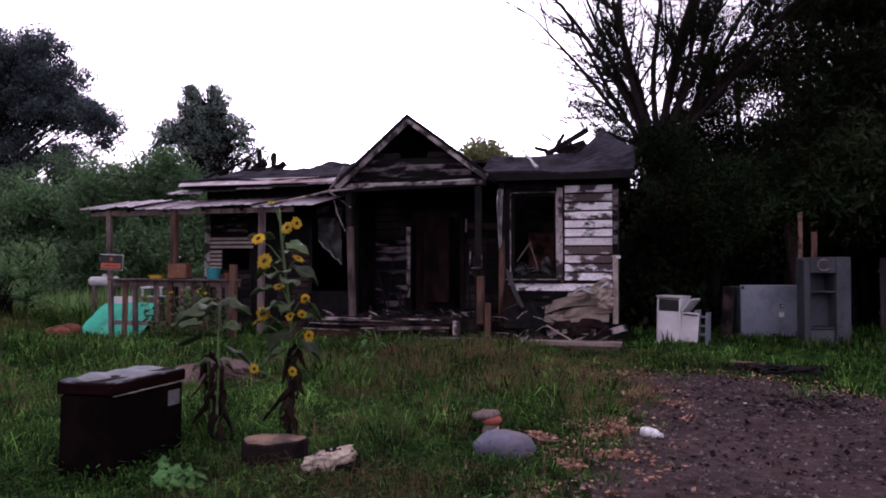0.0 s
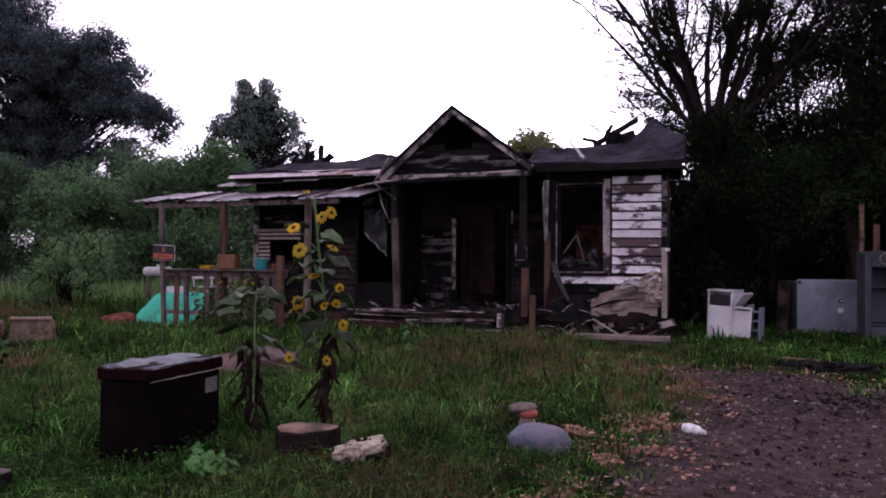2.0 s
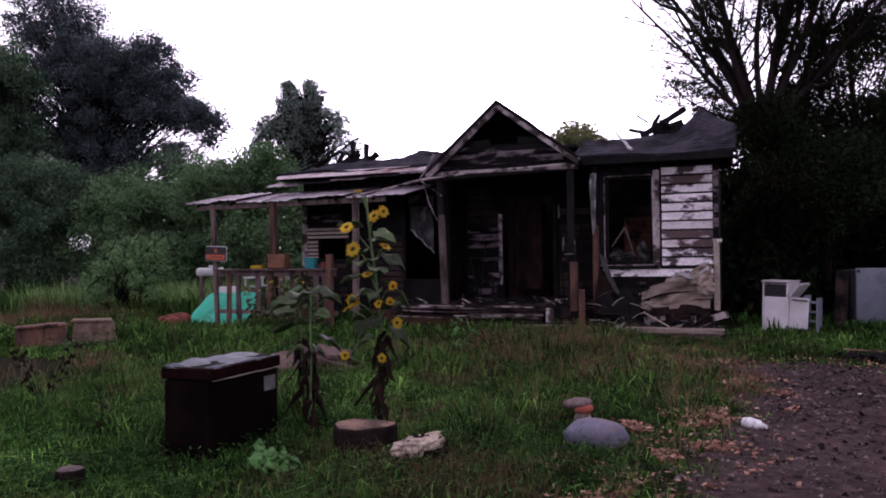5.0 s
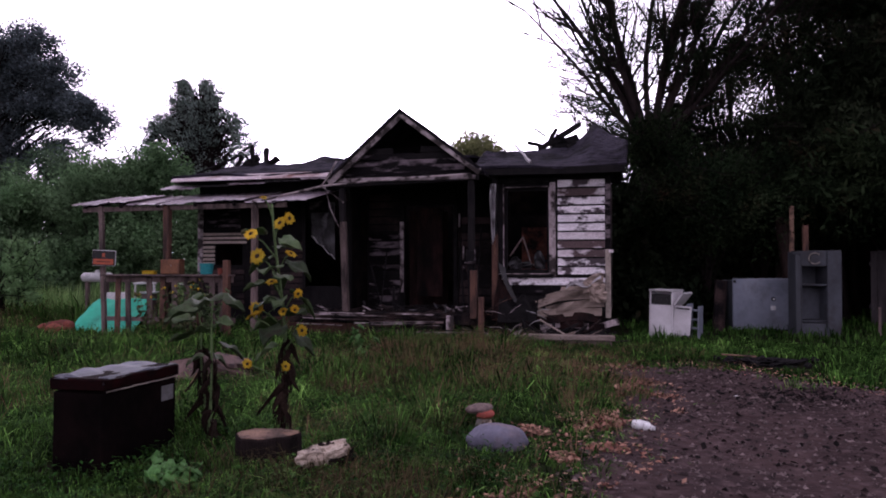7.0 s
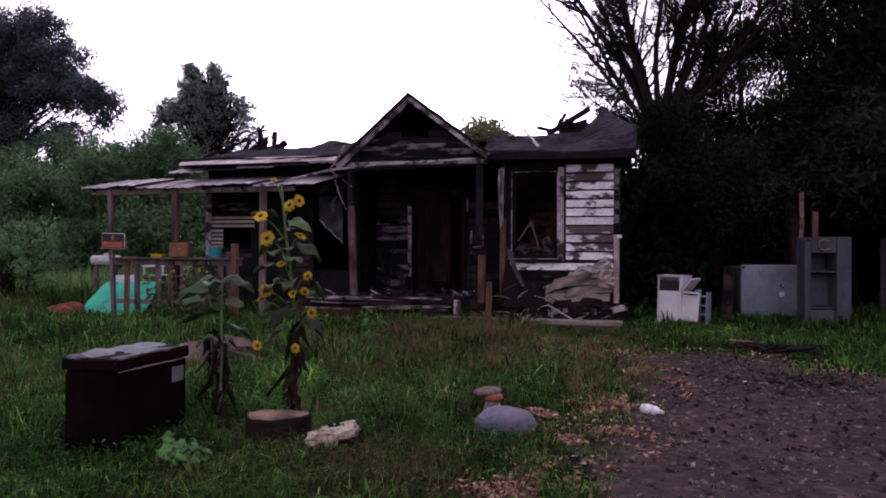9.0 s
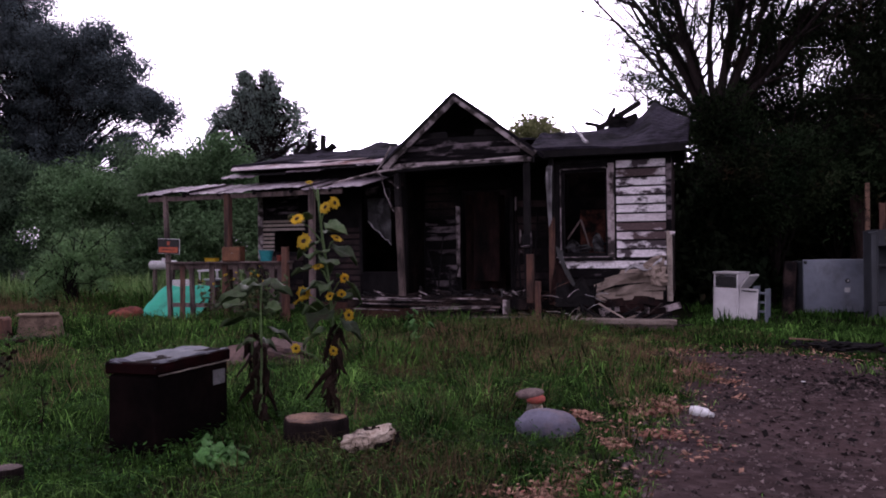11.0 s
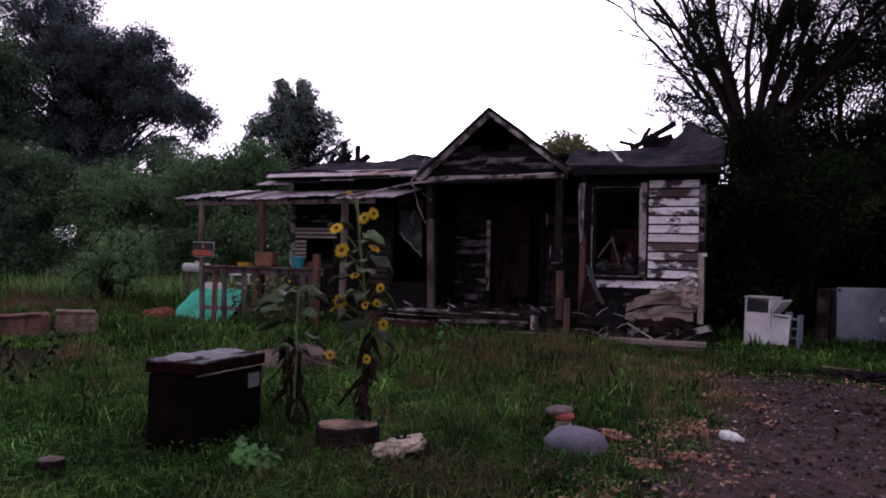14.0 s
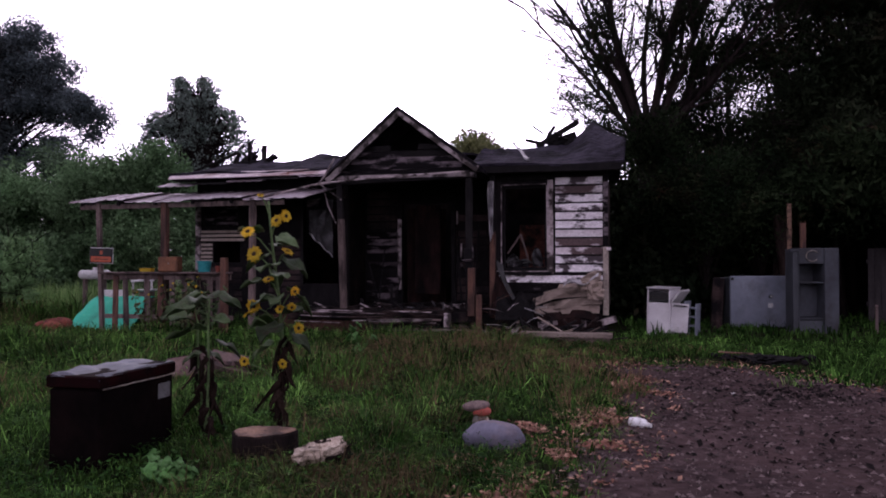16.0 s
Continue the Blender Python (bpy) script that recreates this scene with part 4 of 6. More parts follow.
def hanging(x0, x1, z0, z1, y, seed, fold=0.12):
    return sheet(8, 14, lambda u, v: (x0 + (x1 - x0) * (u * (0.5 + 0.5 * v)) + 0.35 * (1 - v) ** 2 * (x1 - x0), y - fold * abs(noise.noise(Vector((u * 3, v * 2, seed)))), z0 + (z1 - z0) * v + 0.15 * u * (1 - v)), 0.006)


def torn_pane(u, v):
    foot = 2.05 - 0.5 * u
    return (-6.42 + 0.56 * u + 0.05 * (1 - v), FRONT - 0.08 - 0.1 * abs(noise.noise(Vector((u * 3, v * 3, 3.0)))) - 0.12 * (1 - v) * u, foot + (2.78 - foot) * v)


part("plastic_sheet", sheet(12, 14, torn_pane, 0.006), CLEAR, frame_l, "torn smoke-grey plastic sheet hanging")
part("sheet_edge", stick([Vector(torn_pane(k / 8, 0.02 + 0.03 * math.sin(2.0 * k))) - Vector((0, 0.02, 0)) for k in range(9)], 0.016, 0.008, 5, None, 0.4), SILVER, frame_l, "pale curled edge of the sheet")
part("sheet_edge", sheet(6, 4, lambda u, v: (-6.4 + 0.42 * u, FRONT - 0.16 - 0.05 * noise.noise(Vector((u * 4, v * 3, 6.0))), 2.56 + 0.2 * v + 0.08 * u * v), 0.006), PAINT_DARK, frame_l, "scorched pale flap")
part("plastic_sheet", hanging(-2.5, -2.38, 1.85, 3.05, FRONT - 0.3, 7.0, 0.2), SILVER, front_r, "curled pale strip hanging by the corner")

# porch: posts, floor and beams
def post(x, y, z0, z1, w, mat, label="", lean=0.0):
    return on_house("porch_post", beam((x, y, z0), (x + lean, y, z1), w, w, 0.01), mat, label)


post(-5.22, PORCH, FLOOR, 2.3, 0.115, GREY_WOOD, "weathered porch post", -0.06)
post(-5.285, PORCH, 2.302, 3.0, 0.11, CHAR, "", -0.02)
post(-2.72, PORCH, FLOOR, 3.05, 0.12, CHAR)
post(-2.66, PORCH - 0.06, 0.45, 1.35, 0.13, RUST_WOOD, "rotten brown post stub")
post(-2.52, PORCH - 0.1, 0.05, 0.85, 0.1, RUST_WOOD)
post(-2.42, FRONT - 0.22, 0.35, 2.05, 0.11, RUST_WOOD, "scorched red-brown corner post")
post(-2.42, FRONT - 0.22, 2.052, 3.2, 0.105, CHAR)
post(-4.62, PORCH + 1.2, FLOOR, 1.0, 0.05, CHAR)
on_house("porch_beam", beam((-5.5, PORCH, 3.02), (-2.58, PORCH, 3.1), 0.14, 0.13, 0.012), CHAR)
on_house("porch_ceiling", slab(-5.55, -2.5, PORCH + 0.1, 15.7, 3.16, 3.19), CHAR)
on_house("porch_joist", slab(-6.4, -2.65, PORCH - 0.02, PORCH + 0.03, 0.32, FLOOR - 0.045, 0.006), PORCH_WOOD)
on_house("porch_skirt_board", slab(-7.0, -4.75, PORCH + 0.0, PORCH + 0.03, 0.02, 0.42, 0.005), RED_WOOD, "red-brown skirt board below the porch")
for k in range(5):
    z = 0.08 + 0.085 * k
    on_house("porch_slat", slab(-4.72 + random.uniform(-0.05, 0.1), -3.1 + random.uniform(-0.2, 0.0), PORCH - 0.05 - 0.012 * (4 - k), PORCH - 0.015, z, z + 0.05, 0.004, jitter=0.012), GREY_WOOD if k % 2 else PORCH_WOOD)
for k in range(12):
    x0 = random.uniform(-6.3, -4.0)
    y0 = PORCH - random.uniform(0.03, 0.16)
    z0 = random.uniform(0.28, 0.54)
    on_house("thin_lath", beam((x0, y0, z0), (x0 + random.uniform(0.8, 1.7), y0 + random.uniform(-0.03, 0.03), z0 + random.uniform(-0.05, 0.05)), 0.03, 0.014, 0.002), (BARGE, PORCH_WOOD, GREY_WOOD)[k % 3])
for k in range(4):
    x0 = -6.6 + 0.8 * k
    on_house("porch_edge_strip", slab(x0, x0 + random.uniform(0.7, 1.3), PORCH - 0.09, PORCH - 0.03, 0.5, 0.525, 0.003, jitter=0.012), BARGE if k % 2 else PORCH_WOOD)
on_house("porch_corner_block", slab(-3.2, -3.06, PORCH - 0.06, PORCH + 0.08, 0.02, 0.5, 0.01), BARGE)
deck = on_house("porch_floor", slab(-6.4, -2.65, PORCH + 0.05, 15.68, 0.4, 0.46), PORCH_WOOD, "burnt plank porch floor")
for k in range(29):
    x = -6.4 + k * 0.13
    L = 2.15 if random.random() > 0.2 else random.uniform(0.8, 1.8)
    part("plank", slab(0, 0.118, random.uniform(-0.06, 0.02), L, 0.0, 0.035, 0.004), PORCH_WOOD, deck, at=pose(x, PORCH, 0.485 + random.uniform(-0.008, 0.012), random.uniform(-0.6, 0.6), random.uniform(-2, 2), random.uniform(-0.5, 0.5)))
for k in range(7):
    x0 = -6.2 + 0.35 * k + random.uniform(-0.2, 0.2)
    on_house("loose_lath", beam((x0, PORCH - 0.1 - 0.03 * k, 0.5 - 0.055 * k), (x0 + random.uniform(1.0, 2.0), PORCH - 0.12, 0.5 - 0.05 * k + random.uniform(-0.04, 0.04)), 0.05, 0.022, 0.003), PORCH_WOOD if k % 3 else BARGE)
post(-6.98, 13.1, 0.0, 2.72, 0.11, GREY_WOOD, "weathered brown porch post", 0.02)
post(-8.9, 13.1, 0.0, 2.66, 0.13, RUST_WOOD, "brown lean-to post")
post(-10.35, 13.1, 0.0, 2.68, 0.09, GREY_WOOD, "thin grey lean-to post", -0.1)

# gable over the porch
APEX = (-4.03, 4.30)
for end in ((-5.5, 3.03), (-2.52, 3.17)):
    def slope(u, v, end=end):
        x, z = APEX[0] + (end[0] - APEX[0]) * u, APEX[1] + (end[1] - APEX[1]) * u
        ragged = 0.12 * noise.noise(Vector((u * 5, v * 4, end[0])))
        return (x, 13.28 + 2.9 * v, z + 0.09 + 0.05 * ragged - 0.08 * v * math.sin(u * 3))
    on_house("gable_roof", sheet(8, 8, slope, 0.05), SHINGLE, "burnt black roofing on the gable")
    on_house("bargeboard", beam((APEX[0], 13.3, APEX[1]), (end[0], 13.3, end[1]), 0.04, 0.12, 0.006), BARGE, "pale singed bargeboard")
    on_house("drip_edge", beam((APEX[0], 13.27, APEX[1] + 0.085), (end[0], 13.27, end[1] + 0.085), 0.05, 0.03, 0.004), CHAR)
for k in range(5):
    z = 3.13 + 0.115 * k
    half = (APEX[1] - z) / (APEX[1] - 3.1)
    x0, x1 = APEX[0] - 1.36 * half + 0.05, APEX[0] + 1.42 * half - 0.05
    if k >= 3:
        on_house("gable_board", slab(x0, x0 + 0.55 * (5 - k), 13.44, 13.462, z, z + 0.11, 0.003, jitter=0.012), PAINT_DARK if k == 3 else CHAR)
        on_house("gable_board", slab(x1 - 0.45 * (5 - k), x1, 13.44, 13.462, z, z + 0.11, 0.003, jitter=0.012), CHAR)
    else:
        on_house("gable_board", slab(x0, x1, 13.44, 13.462, z, z + 0.11, 0.003, jitter=0.006), PAINT_DARK)
on_house("gable_plate", slab(-5.45, -2.62, 13.41, 13.436, 3.06, 3.14, 0.005, jitter=0.008), BARGE)
# Black triangle added behind the gable opening so that no sky shows through.
bm = bmesh.new()
tri = [bm.verts.new(p) for p in ((-5.4, 14.5, 3.15), (-2.6, 14.5, 3.15), (APEX[0], 14.5, 4.3))]
tri2 = [bm.verts.new(p.co + Vector((0, 0.05, 0))) for p in tri]
bm.faces.new(tri), bm.faces.new(tri2[::-1])
for i in range(3):
    bm.faces.new((tri[i], tri2[i], tri2[(i + 1) % 3], tri[(i + 1) % 3]))
on_house("gable_inner_wall", bm, CHAR)

# main roof, left and right of the gable
def crest(x):
    """How far back and how high the roof still stands at x."""
    wild = 0.10 * noise.noise(Vector((x * 2.3, 0, 0))) + 0.05 * noise.noise(Vector((x * 7, 1, 0)))
    if x < -5.0:
        rise = 0.16 * math.exp(-((x + 6.6) / 0.9) ** 2)
        return (15.9 - 0.5 * max(0, -8.9 - x), 3.78 + rise + wild - 0.55 * max(0, -9.0 - x))
    if x < -0.55:
        u = (x + 2.9) / 2.35
        return (15.7 + 1.0 * u, 3.86 + 0.16 * u + 0.58 * max(0.0, u) ** 5 + wild)
    u = (x + 0.55) / 0.67
    return (16.7 - 1.9 * u, 4.6 - 0.75 * u + 0.3 * wild)


def roof_strip(x0, x1, z_eave):
    def place(u, v):
        x = x0 + (x1 - x0) * u
        cy, cz = crest(x)
        dent = 0.05 * noise.noise(Vector((x * 1.5, v * 4, 5.0)))
        ey = 14.2 + 0.04 * noise.noise(Vector((x * 3, 0, 2.0)))
        course = 0.012 * (1 - (v * 11) % 1.0)
        return (x, ey + (cy - ey) * v, z_eave + 0.03 * math.sin(x * 2) + (cz - z_eave) * v + dent * (0.3 + v) + course + 0.008 * noise.noise(Vector((x * 12, v * 30, 0))))
    return sheet(60, 44, place, 0.05)


on_house("roof", roof_strip(-9.55, -5.2, 3.38), SHINGLE, "burnt sagging asphalt roof")
on_house("roof", roof_strip(-2.85, 0.12, 3.36), SHINGLE, "burnt sagging asphalt roof")
# Rear slope is added to shut daylight out of the rooms.
on_house("rear_roof", sheet(30, 6, lambda u, v: (-9.4 + 9.45 * u, 17.0 + 2.6 * v, 3.98 - 0.4 * v + 0.12 * noise.noise(Vector((u * 9, v * 3, 1)))), 0.05), SHINGLE)
on_house("ceiling_boards", slab(LEFT + 0.15, -5.7, FRONT + 0.15, 17.6, 3.2, 3.23), CHAR)
on_house("ceiling_boards", slab(-2.35, RIGHT - 0.15, FRONT + 0.9, 16.6, 3.22, 3.25), CHAR)
on_house("fascia", slab(-9.52, -5.6, 0, 0.02, 0, 0.2, 0.004, jitter=0.01, turn=pose(0, 14.12, 3.27, -48)), FLASH, "pale peeling fascia board")
on_house("fascia", slab(-2.7, 0.1, 14.2, 14.23, 3.2, 3.34, 0.006, jitter=0.008), CHAR)
on_house("soffit", slab(-2.8, 0.08, 14.23, FRONT, 3.22, 3.25), CHAR)
on_house("soffit", slab(-9.5, -5.6, 14.21, FRONT, 3.24, 3.27), CHAR)
on_house("white_strip", stick([(-1.70, 14.32, 3.46), (-1.78, 14.4, 3.52), (-1.86, 14.6, 3.66), (-2.02, 14.9, 3.82), (-2.08, 14.95, 3.9)], 0.026, 0.03, 5, None, 0.5), SILVER, "pale loose batten lying on the roof")
def tangle(x0, x1, y, z0, rise, n, seed):
    """Broken black rafter ends and laths sticking out of the fallen roof."""
    g = random.Random(seed)
    for k in range(n):
        x = g.uniform(x0, x1)
        lift = rise * g.uniform(0.2, 1.0)
        a = g.choice((-1, 1, 1)) * g.uniform(15, 75)
        L = g.uniform(0.18, 0.6)
        p = Vector((x, y + g.uniform(-0.15, 0.15), z0 + lift * 0.45))
        w = g.choice((0.022, 0.03, 0.045, 0.07, 0.1))
        on_house("charred_rafter", beam(p, p + Vector((L * math.sin(radians(a)), 0, L * math.cos(radians(a)) * 0.8)), w, w * 0.7, 0.006), CHAR)


tangle(-1.75, -0.75, 16.4, 3.85, 0.55, 18, 5)
tangle(-9.0, -8.0, 15.85, 3.62, 0.42, 20, 6)
for p, q, w in [((-1.75, 16.3, 4.0), (-0.85, 16.5, 4.56), 0.15), ((-1.5, 16.4, 4.05), (-0.9, 16.5, 4.25), 0.22), ((-1.6, 16.35, 4.3), (-1.85, 16.35, 4.48), 0.05), ((-1.9, 16.2, 4.0), (-2.3, 16.2, 4.12), 0.03),
                ((-8.47, 15.8, 3.5), (-8.45, 15.8, 4.26), 0.10), ((-8.12, 15.8, 3.5), (-8.08, 15.8, 4.2), 0.12), ((-9.75, 15.5, 3.6), (-8.7, 15.75, 4.05), 0.06), ((-9.0, 15.8, 3.98), (-8.02, 15.9, 4.58), 0.032), ((-9.2, 15.8, 3.66), (-7.9, 15.8, 3.8), 0.22), ((-8.75, 15.85, 3.6), (-8.35, 15.85, 4.02), 0.2), ((-5.62, 15.0, 3.5), (-5.72, 15.0, 4.0), 0.02)]:
    on_house("charred_rafter", beam(p, q, w, w * 0.8, 0.01), CHAR)

# tin roof over the side porch
for k in range(8):
    x0 = -11.1 + 0.66 * k
    wide = 0.68
    lift = random.uniform(-0.012, 0.012)
    drop = 0.03 * math.sin(k * 1.7)

    def ribbed(u, v, x0=x0, lift=lift, drop=drop, k=k):
        rib = 0.022 * max(0.0, math.cos(u * 2 * math.pi * 3)) ** 3
        return (x0 + wide * u + 0.02 * v, 13.0 + 1.55 * v + 0.04 * drop * 10 * (1 - v), 2.69 + 0.3 * v + rib + lift + drop * (1 - v) + 0.012 * (k % 2))

    on_house("tin_sheet", sheet(24, 4, ribbed, 0.006), TIN)
for k in range(5):
    x0 = -9.7 + 0.82 * k
    on_house("upper_tin_sheet", sheet(20, 3, lambda u, v, x0=x0, k=k: (x0 + 0.84 * u, 14.0 + 0.55 * v, 3.08 + 0.14 * v + 0.035 * k + 0.02 * max(0.0, math.cos(u * 8 * math.pi)) ** 3), 0.006), CHAR if k % 2 else TIN)
on_house("lean_to_beam", beam((-10.9, 13.12, 2.6), (-6.3, 13.12, 2.63), 0.05, 0.1, 0.006), GREY_WOOD)
on_house("lean_to_beam", beam((-10.9, 14.3, 2.84), (-6.2, 14.3, 2.88), 0.05, 0.1, 0.006), CHAR)
for k in range(6):
    x = -10.8 + 0.85 * k
    on_house("lean_to_rafter", beam((x, 13.02, 2.655), (x, 14.5, 2.94), 0.045, 0.08, 0.005), CHAR)
bent = on_house("bent_pole", stick([(-6.9, 13.2, 2.72), (-5.6, 13.22, 2.98), (-4.6, 13.25, 3.06), (-2.75, 13.3, 3.14)], 0.022, 0.018), BARGE, "bent pale conduit across the porch front")
part("conduit_arm", stick([(-5.3, 13.2, 3.45), (-5.5, 13.2, 3.12), (-5.62, 13.2, 2.98), (-5.15, 13.2, 2.65)], 0.02), BARGE, bent)
part("conduit_arm", stick([(-5.55, 13.21, 3.0), (-5.45, 13.25, 2.55), (-5.3, 13.3, 2.2)], 0.008), BARGE, bent)

# inner remains
for p, q in (((-2.2, 1.62), (-1.93, 2.02)), ((-1.93, 2.02), (-1.78, 1.5)), ((-2.2, 1.4), (-1.5, 1.46))):
    on_house("fallen_strip", beam((p[0], FRONT + 0.3, p[1]), (q[0], FRONT + 0.34, q[1]), 0.03, 0.035, 0.003), GREY_WOOD)
chimney = on_house("chimney", slab(-2.2, -1.3, 16.8, 17.2, FLOOR, 2.3), BRICK, "sooty red brick chimney breast")
for r in range(21):
    for c in range(3):
        part("brick", slab(-0.112, 0.112, -0.02, 0.0, -0.032, 0.032), BRICK, chimney, at=pose(-2.06 + 0.24 * c + (0.12 if r % 2 else 0), 16.798, 0.62 + 0.078 * r))

# buckled siding and rubble at the corner
for k in range(6):
    z0, x0, x1 = 0.36 + 0.125 * k, -1.62 + 0.05 * k * (k % 3), -0.3 - 0.05 * (k % 2)

    def buckle(u, v, k=k, z0=z0, x0=x0, x1=x1):
        swell = noise.noise(Vector((u * 2.1 + 2.3 * k, 0.4 * k, 9.0)))
        kink = max(0.0, 0.3 - abs(u - 0.4 + 0.1 * k * (0.5 - v))) * 0.5
        torn = 0.06 * noise.noise(Vector((v * 5, k, 1.0))) * (u < 0.1)
        return (x0 + (x1 - x0) * u + torn, 14.5 - 0.03 * (6 - k) - 0.2 * abs(swell) - 0.09 * (1 - v) - kink, z0 + 0.145 * v + 0.075 * swell + 0.03 * math.sin(5 * u + 1.7 * k) + 0.05 * k * (u - 0.6))

    on_house("buckled_board", sheet(30, 4, buckle, 0.012), DOOR_BURNT if k == 0 else TARPAPER, "buckled tan siding board peeling off the wall")
for k, (x, z, s) in enumerate([(-0.5, 1.06, 0.2), (-0.42, 0.86, 0.16)]):
    def crumple(u, v, x=x, z=z, s=s, k=k):
        q = noise.noise(Vector((u * 2.6, v * 2.6, 3.0 * k)))
        return (x - s + 2 * s * u + 0.05 * q, 14.27 - 0.03 * k - 0.16 * abs(q) - 0.08 * math.sin(math.pi * u), z - s * 0.8 + 1.6 * s * v * (0.7 + 0.5 * math.sin(2 * u + k)) + 0.06 * q)
    on_house("crumpled_felt", sheet(14, 12, crumple, 0.008), TARPAPER, "crumpled tan felt hanging off the wall")
on_house("bent_panel", sheet(6, 10, lambda u, v: (-2.34 + 0.14 * u + 0.32 * (1 - v) ** 1.5, 14.3 - 0.12 * (1 - v), 0.75 + 0.75 * v - 0.1 * u), 0.01), CLEAR, "bent dark grey panel leaning by the window")
on_house("fallen_sheet", sheet(12, 8, lambda u, v: (-2.3 + 0.75 * u, 14.15 - 0.25 * (1 - v) - 0.1 * noise.noise(Vector((u * 3, v * 3, 8))), 0.35 + 0.62 * v * (0.7 + 0.4 * noise.noise(Vector((u * 4, 0, 6))))), 0.01), CHAR)
on_house("meter_box", slab(-2.8, -2.62, 13.36, 13.44, 1.5, 1.72, 0.01), CHAR, "burnt electricity box with a pale frame")
on_house("box_edge", slab(-2.63, -2.6, 13.34, 13.37, 1.48, 1.76, 0.004, jitter=0.02), PAINT_DARK)
on_house("box_edge", slab(-2.82, -2.64, 13.34, 13.37, 1.47, 1.5, 0.004, jitter=0.015), PAINT_DARK)
on_house("foil_flap", sheet(12, 6, lambda u, v: (-1.02 + 0.66 * u, 14.27 - 0.12 * v - 0.08 * noise.noise(Vector((u * 4, v * 2, 1))), 1.02 + 0.25 * u - 0.10 * v * (0.4 + u) + 0.06 * math.sin(u * 8)), 0.005), SILVER, "curled silver foil flap")
for k in range(5):
    x = -1.5 + 0.28 * k
    on_house("broken_board", beam((x, 14.1 + 0.03 * k, 0.25 + 0.03 * (k % 3)), (x + random.uniform(0.3, 0.6), 14.08, 0.3 + random.uniform(-0.08, 0.12)), 0.02, 0.12, 0.004), DOOR_BURNT if k % 2 else BARGE)
on_house("hanging_felt", sheet(8, 10, lambda u, v: (-2.35 + 0.3 * u - 0.1 * (1 - v), 14.35 - 0.2 * (1 - v) - 0.08 * noise.noise(Vector((u * 3, v * 3, 2))), 0.4 + 0.85 * v - 0.3 * u * v), 0.01), DOOR_BURNT)
for k in range(46):
    x, y = random.uniform(-6.2, -2.8), PORCH + 0.02 + 1.3 * random.random() ** 2
    a, L = random.uniform(0, math.pi), random.uniform(0.08, 0.5)
    z = 0.545
    on_house("burnt_scrap", beam((x, y, z), (x + L * math.cos(a), y + L * math.sin(a) * 0.3, z + random.uniform(0.0, 0.16)), random.uniform(0.02, 0.07), random.uniform(0.01, 0.03), 0.002), (CHAR, PORCH_WOOD, CHAR, BARGE, CLEAR)[k % 5])
for k, (x, y, h, lean) in enumerate([(-4.85, 14.6, 0.9, -0.25), (-4.5, 14.4, 0.6, 0.15), (-3.0, 14.2, 1.1, -0.1), (-3.4, 15.4, 1.5, 0.06), (-5.1, 15.3, 1.2, 0.12), (-2.9, 14.9, 1.7, 0.1)]):
    on_house("leaning_stick", beam((x, y, 0.52), (x + lean, y + 0.05, 0.52 + h), 0.03, 0.03, 0.003), CHAR)


g_scrap = random.Random(77)
for k in range(20):
    x, z = g_scrap.uniform(-2.62, -1.45), g_scrap.uniform(0.16, 0.6)
    y, a, L = g_scrap.uniform(13.75, 14.15), g_scrap.uniform(-40, 40), g_scrap.uniform(0.2, 0.6)
    on_house("curled_scrap", stick([(x, y, z), (x + 0.5 * L * math.cos(radians(a)), y - 0.04, z + 0.5 * L * math.sin(radians(a)) + 0.03), (x + L * math.cos(radians(a)), y, z + L * math.sin(radians(a)))], 0.009, 0.005, 4), (SILVER, CHAR, BARGE, CHAR, RUST_WOOD)[k % 5])
for k in range(9):
    x, z = -3.42 + 0.09 * (k % 5) + g_scrap.uniform(-0.03, 0.03), g_scrap.uniform(0.9, 2.3)
    on_house("blistered_strip", slab(x, x + g_scrap.uniform(0.02, 0.05), 15.615, 15.625, z, z + g_scrap.uniform(0.12, 0.4), 0.002, jitter=0.012), (BARGE, PAINT_DARK, DOOR_BURNT)[k % 3])
on_house("blistered_board", slab(-4.35, -3.8, 15.64, 15.66, 0.75, 2.7, 0.004, jitter=0.03), DOOR_BURNT)


# ---- things in the yard ----
STICKER = material("soot_greyed_paper", (0.17, 0.17, 0.18), (0.12, 0.115, 0.12), 9, 0.8, 0.1, vary=0.1)


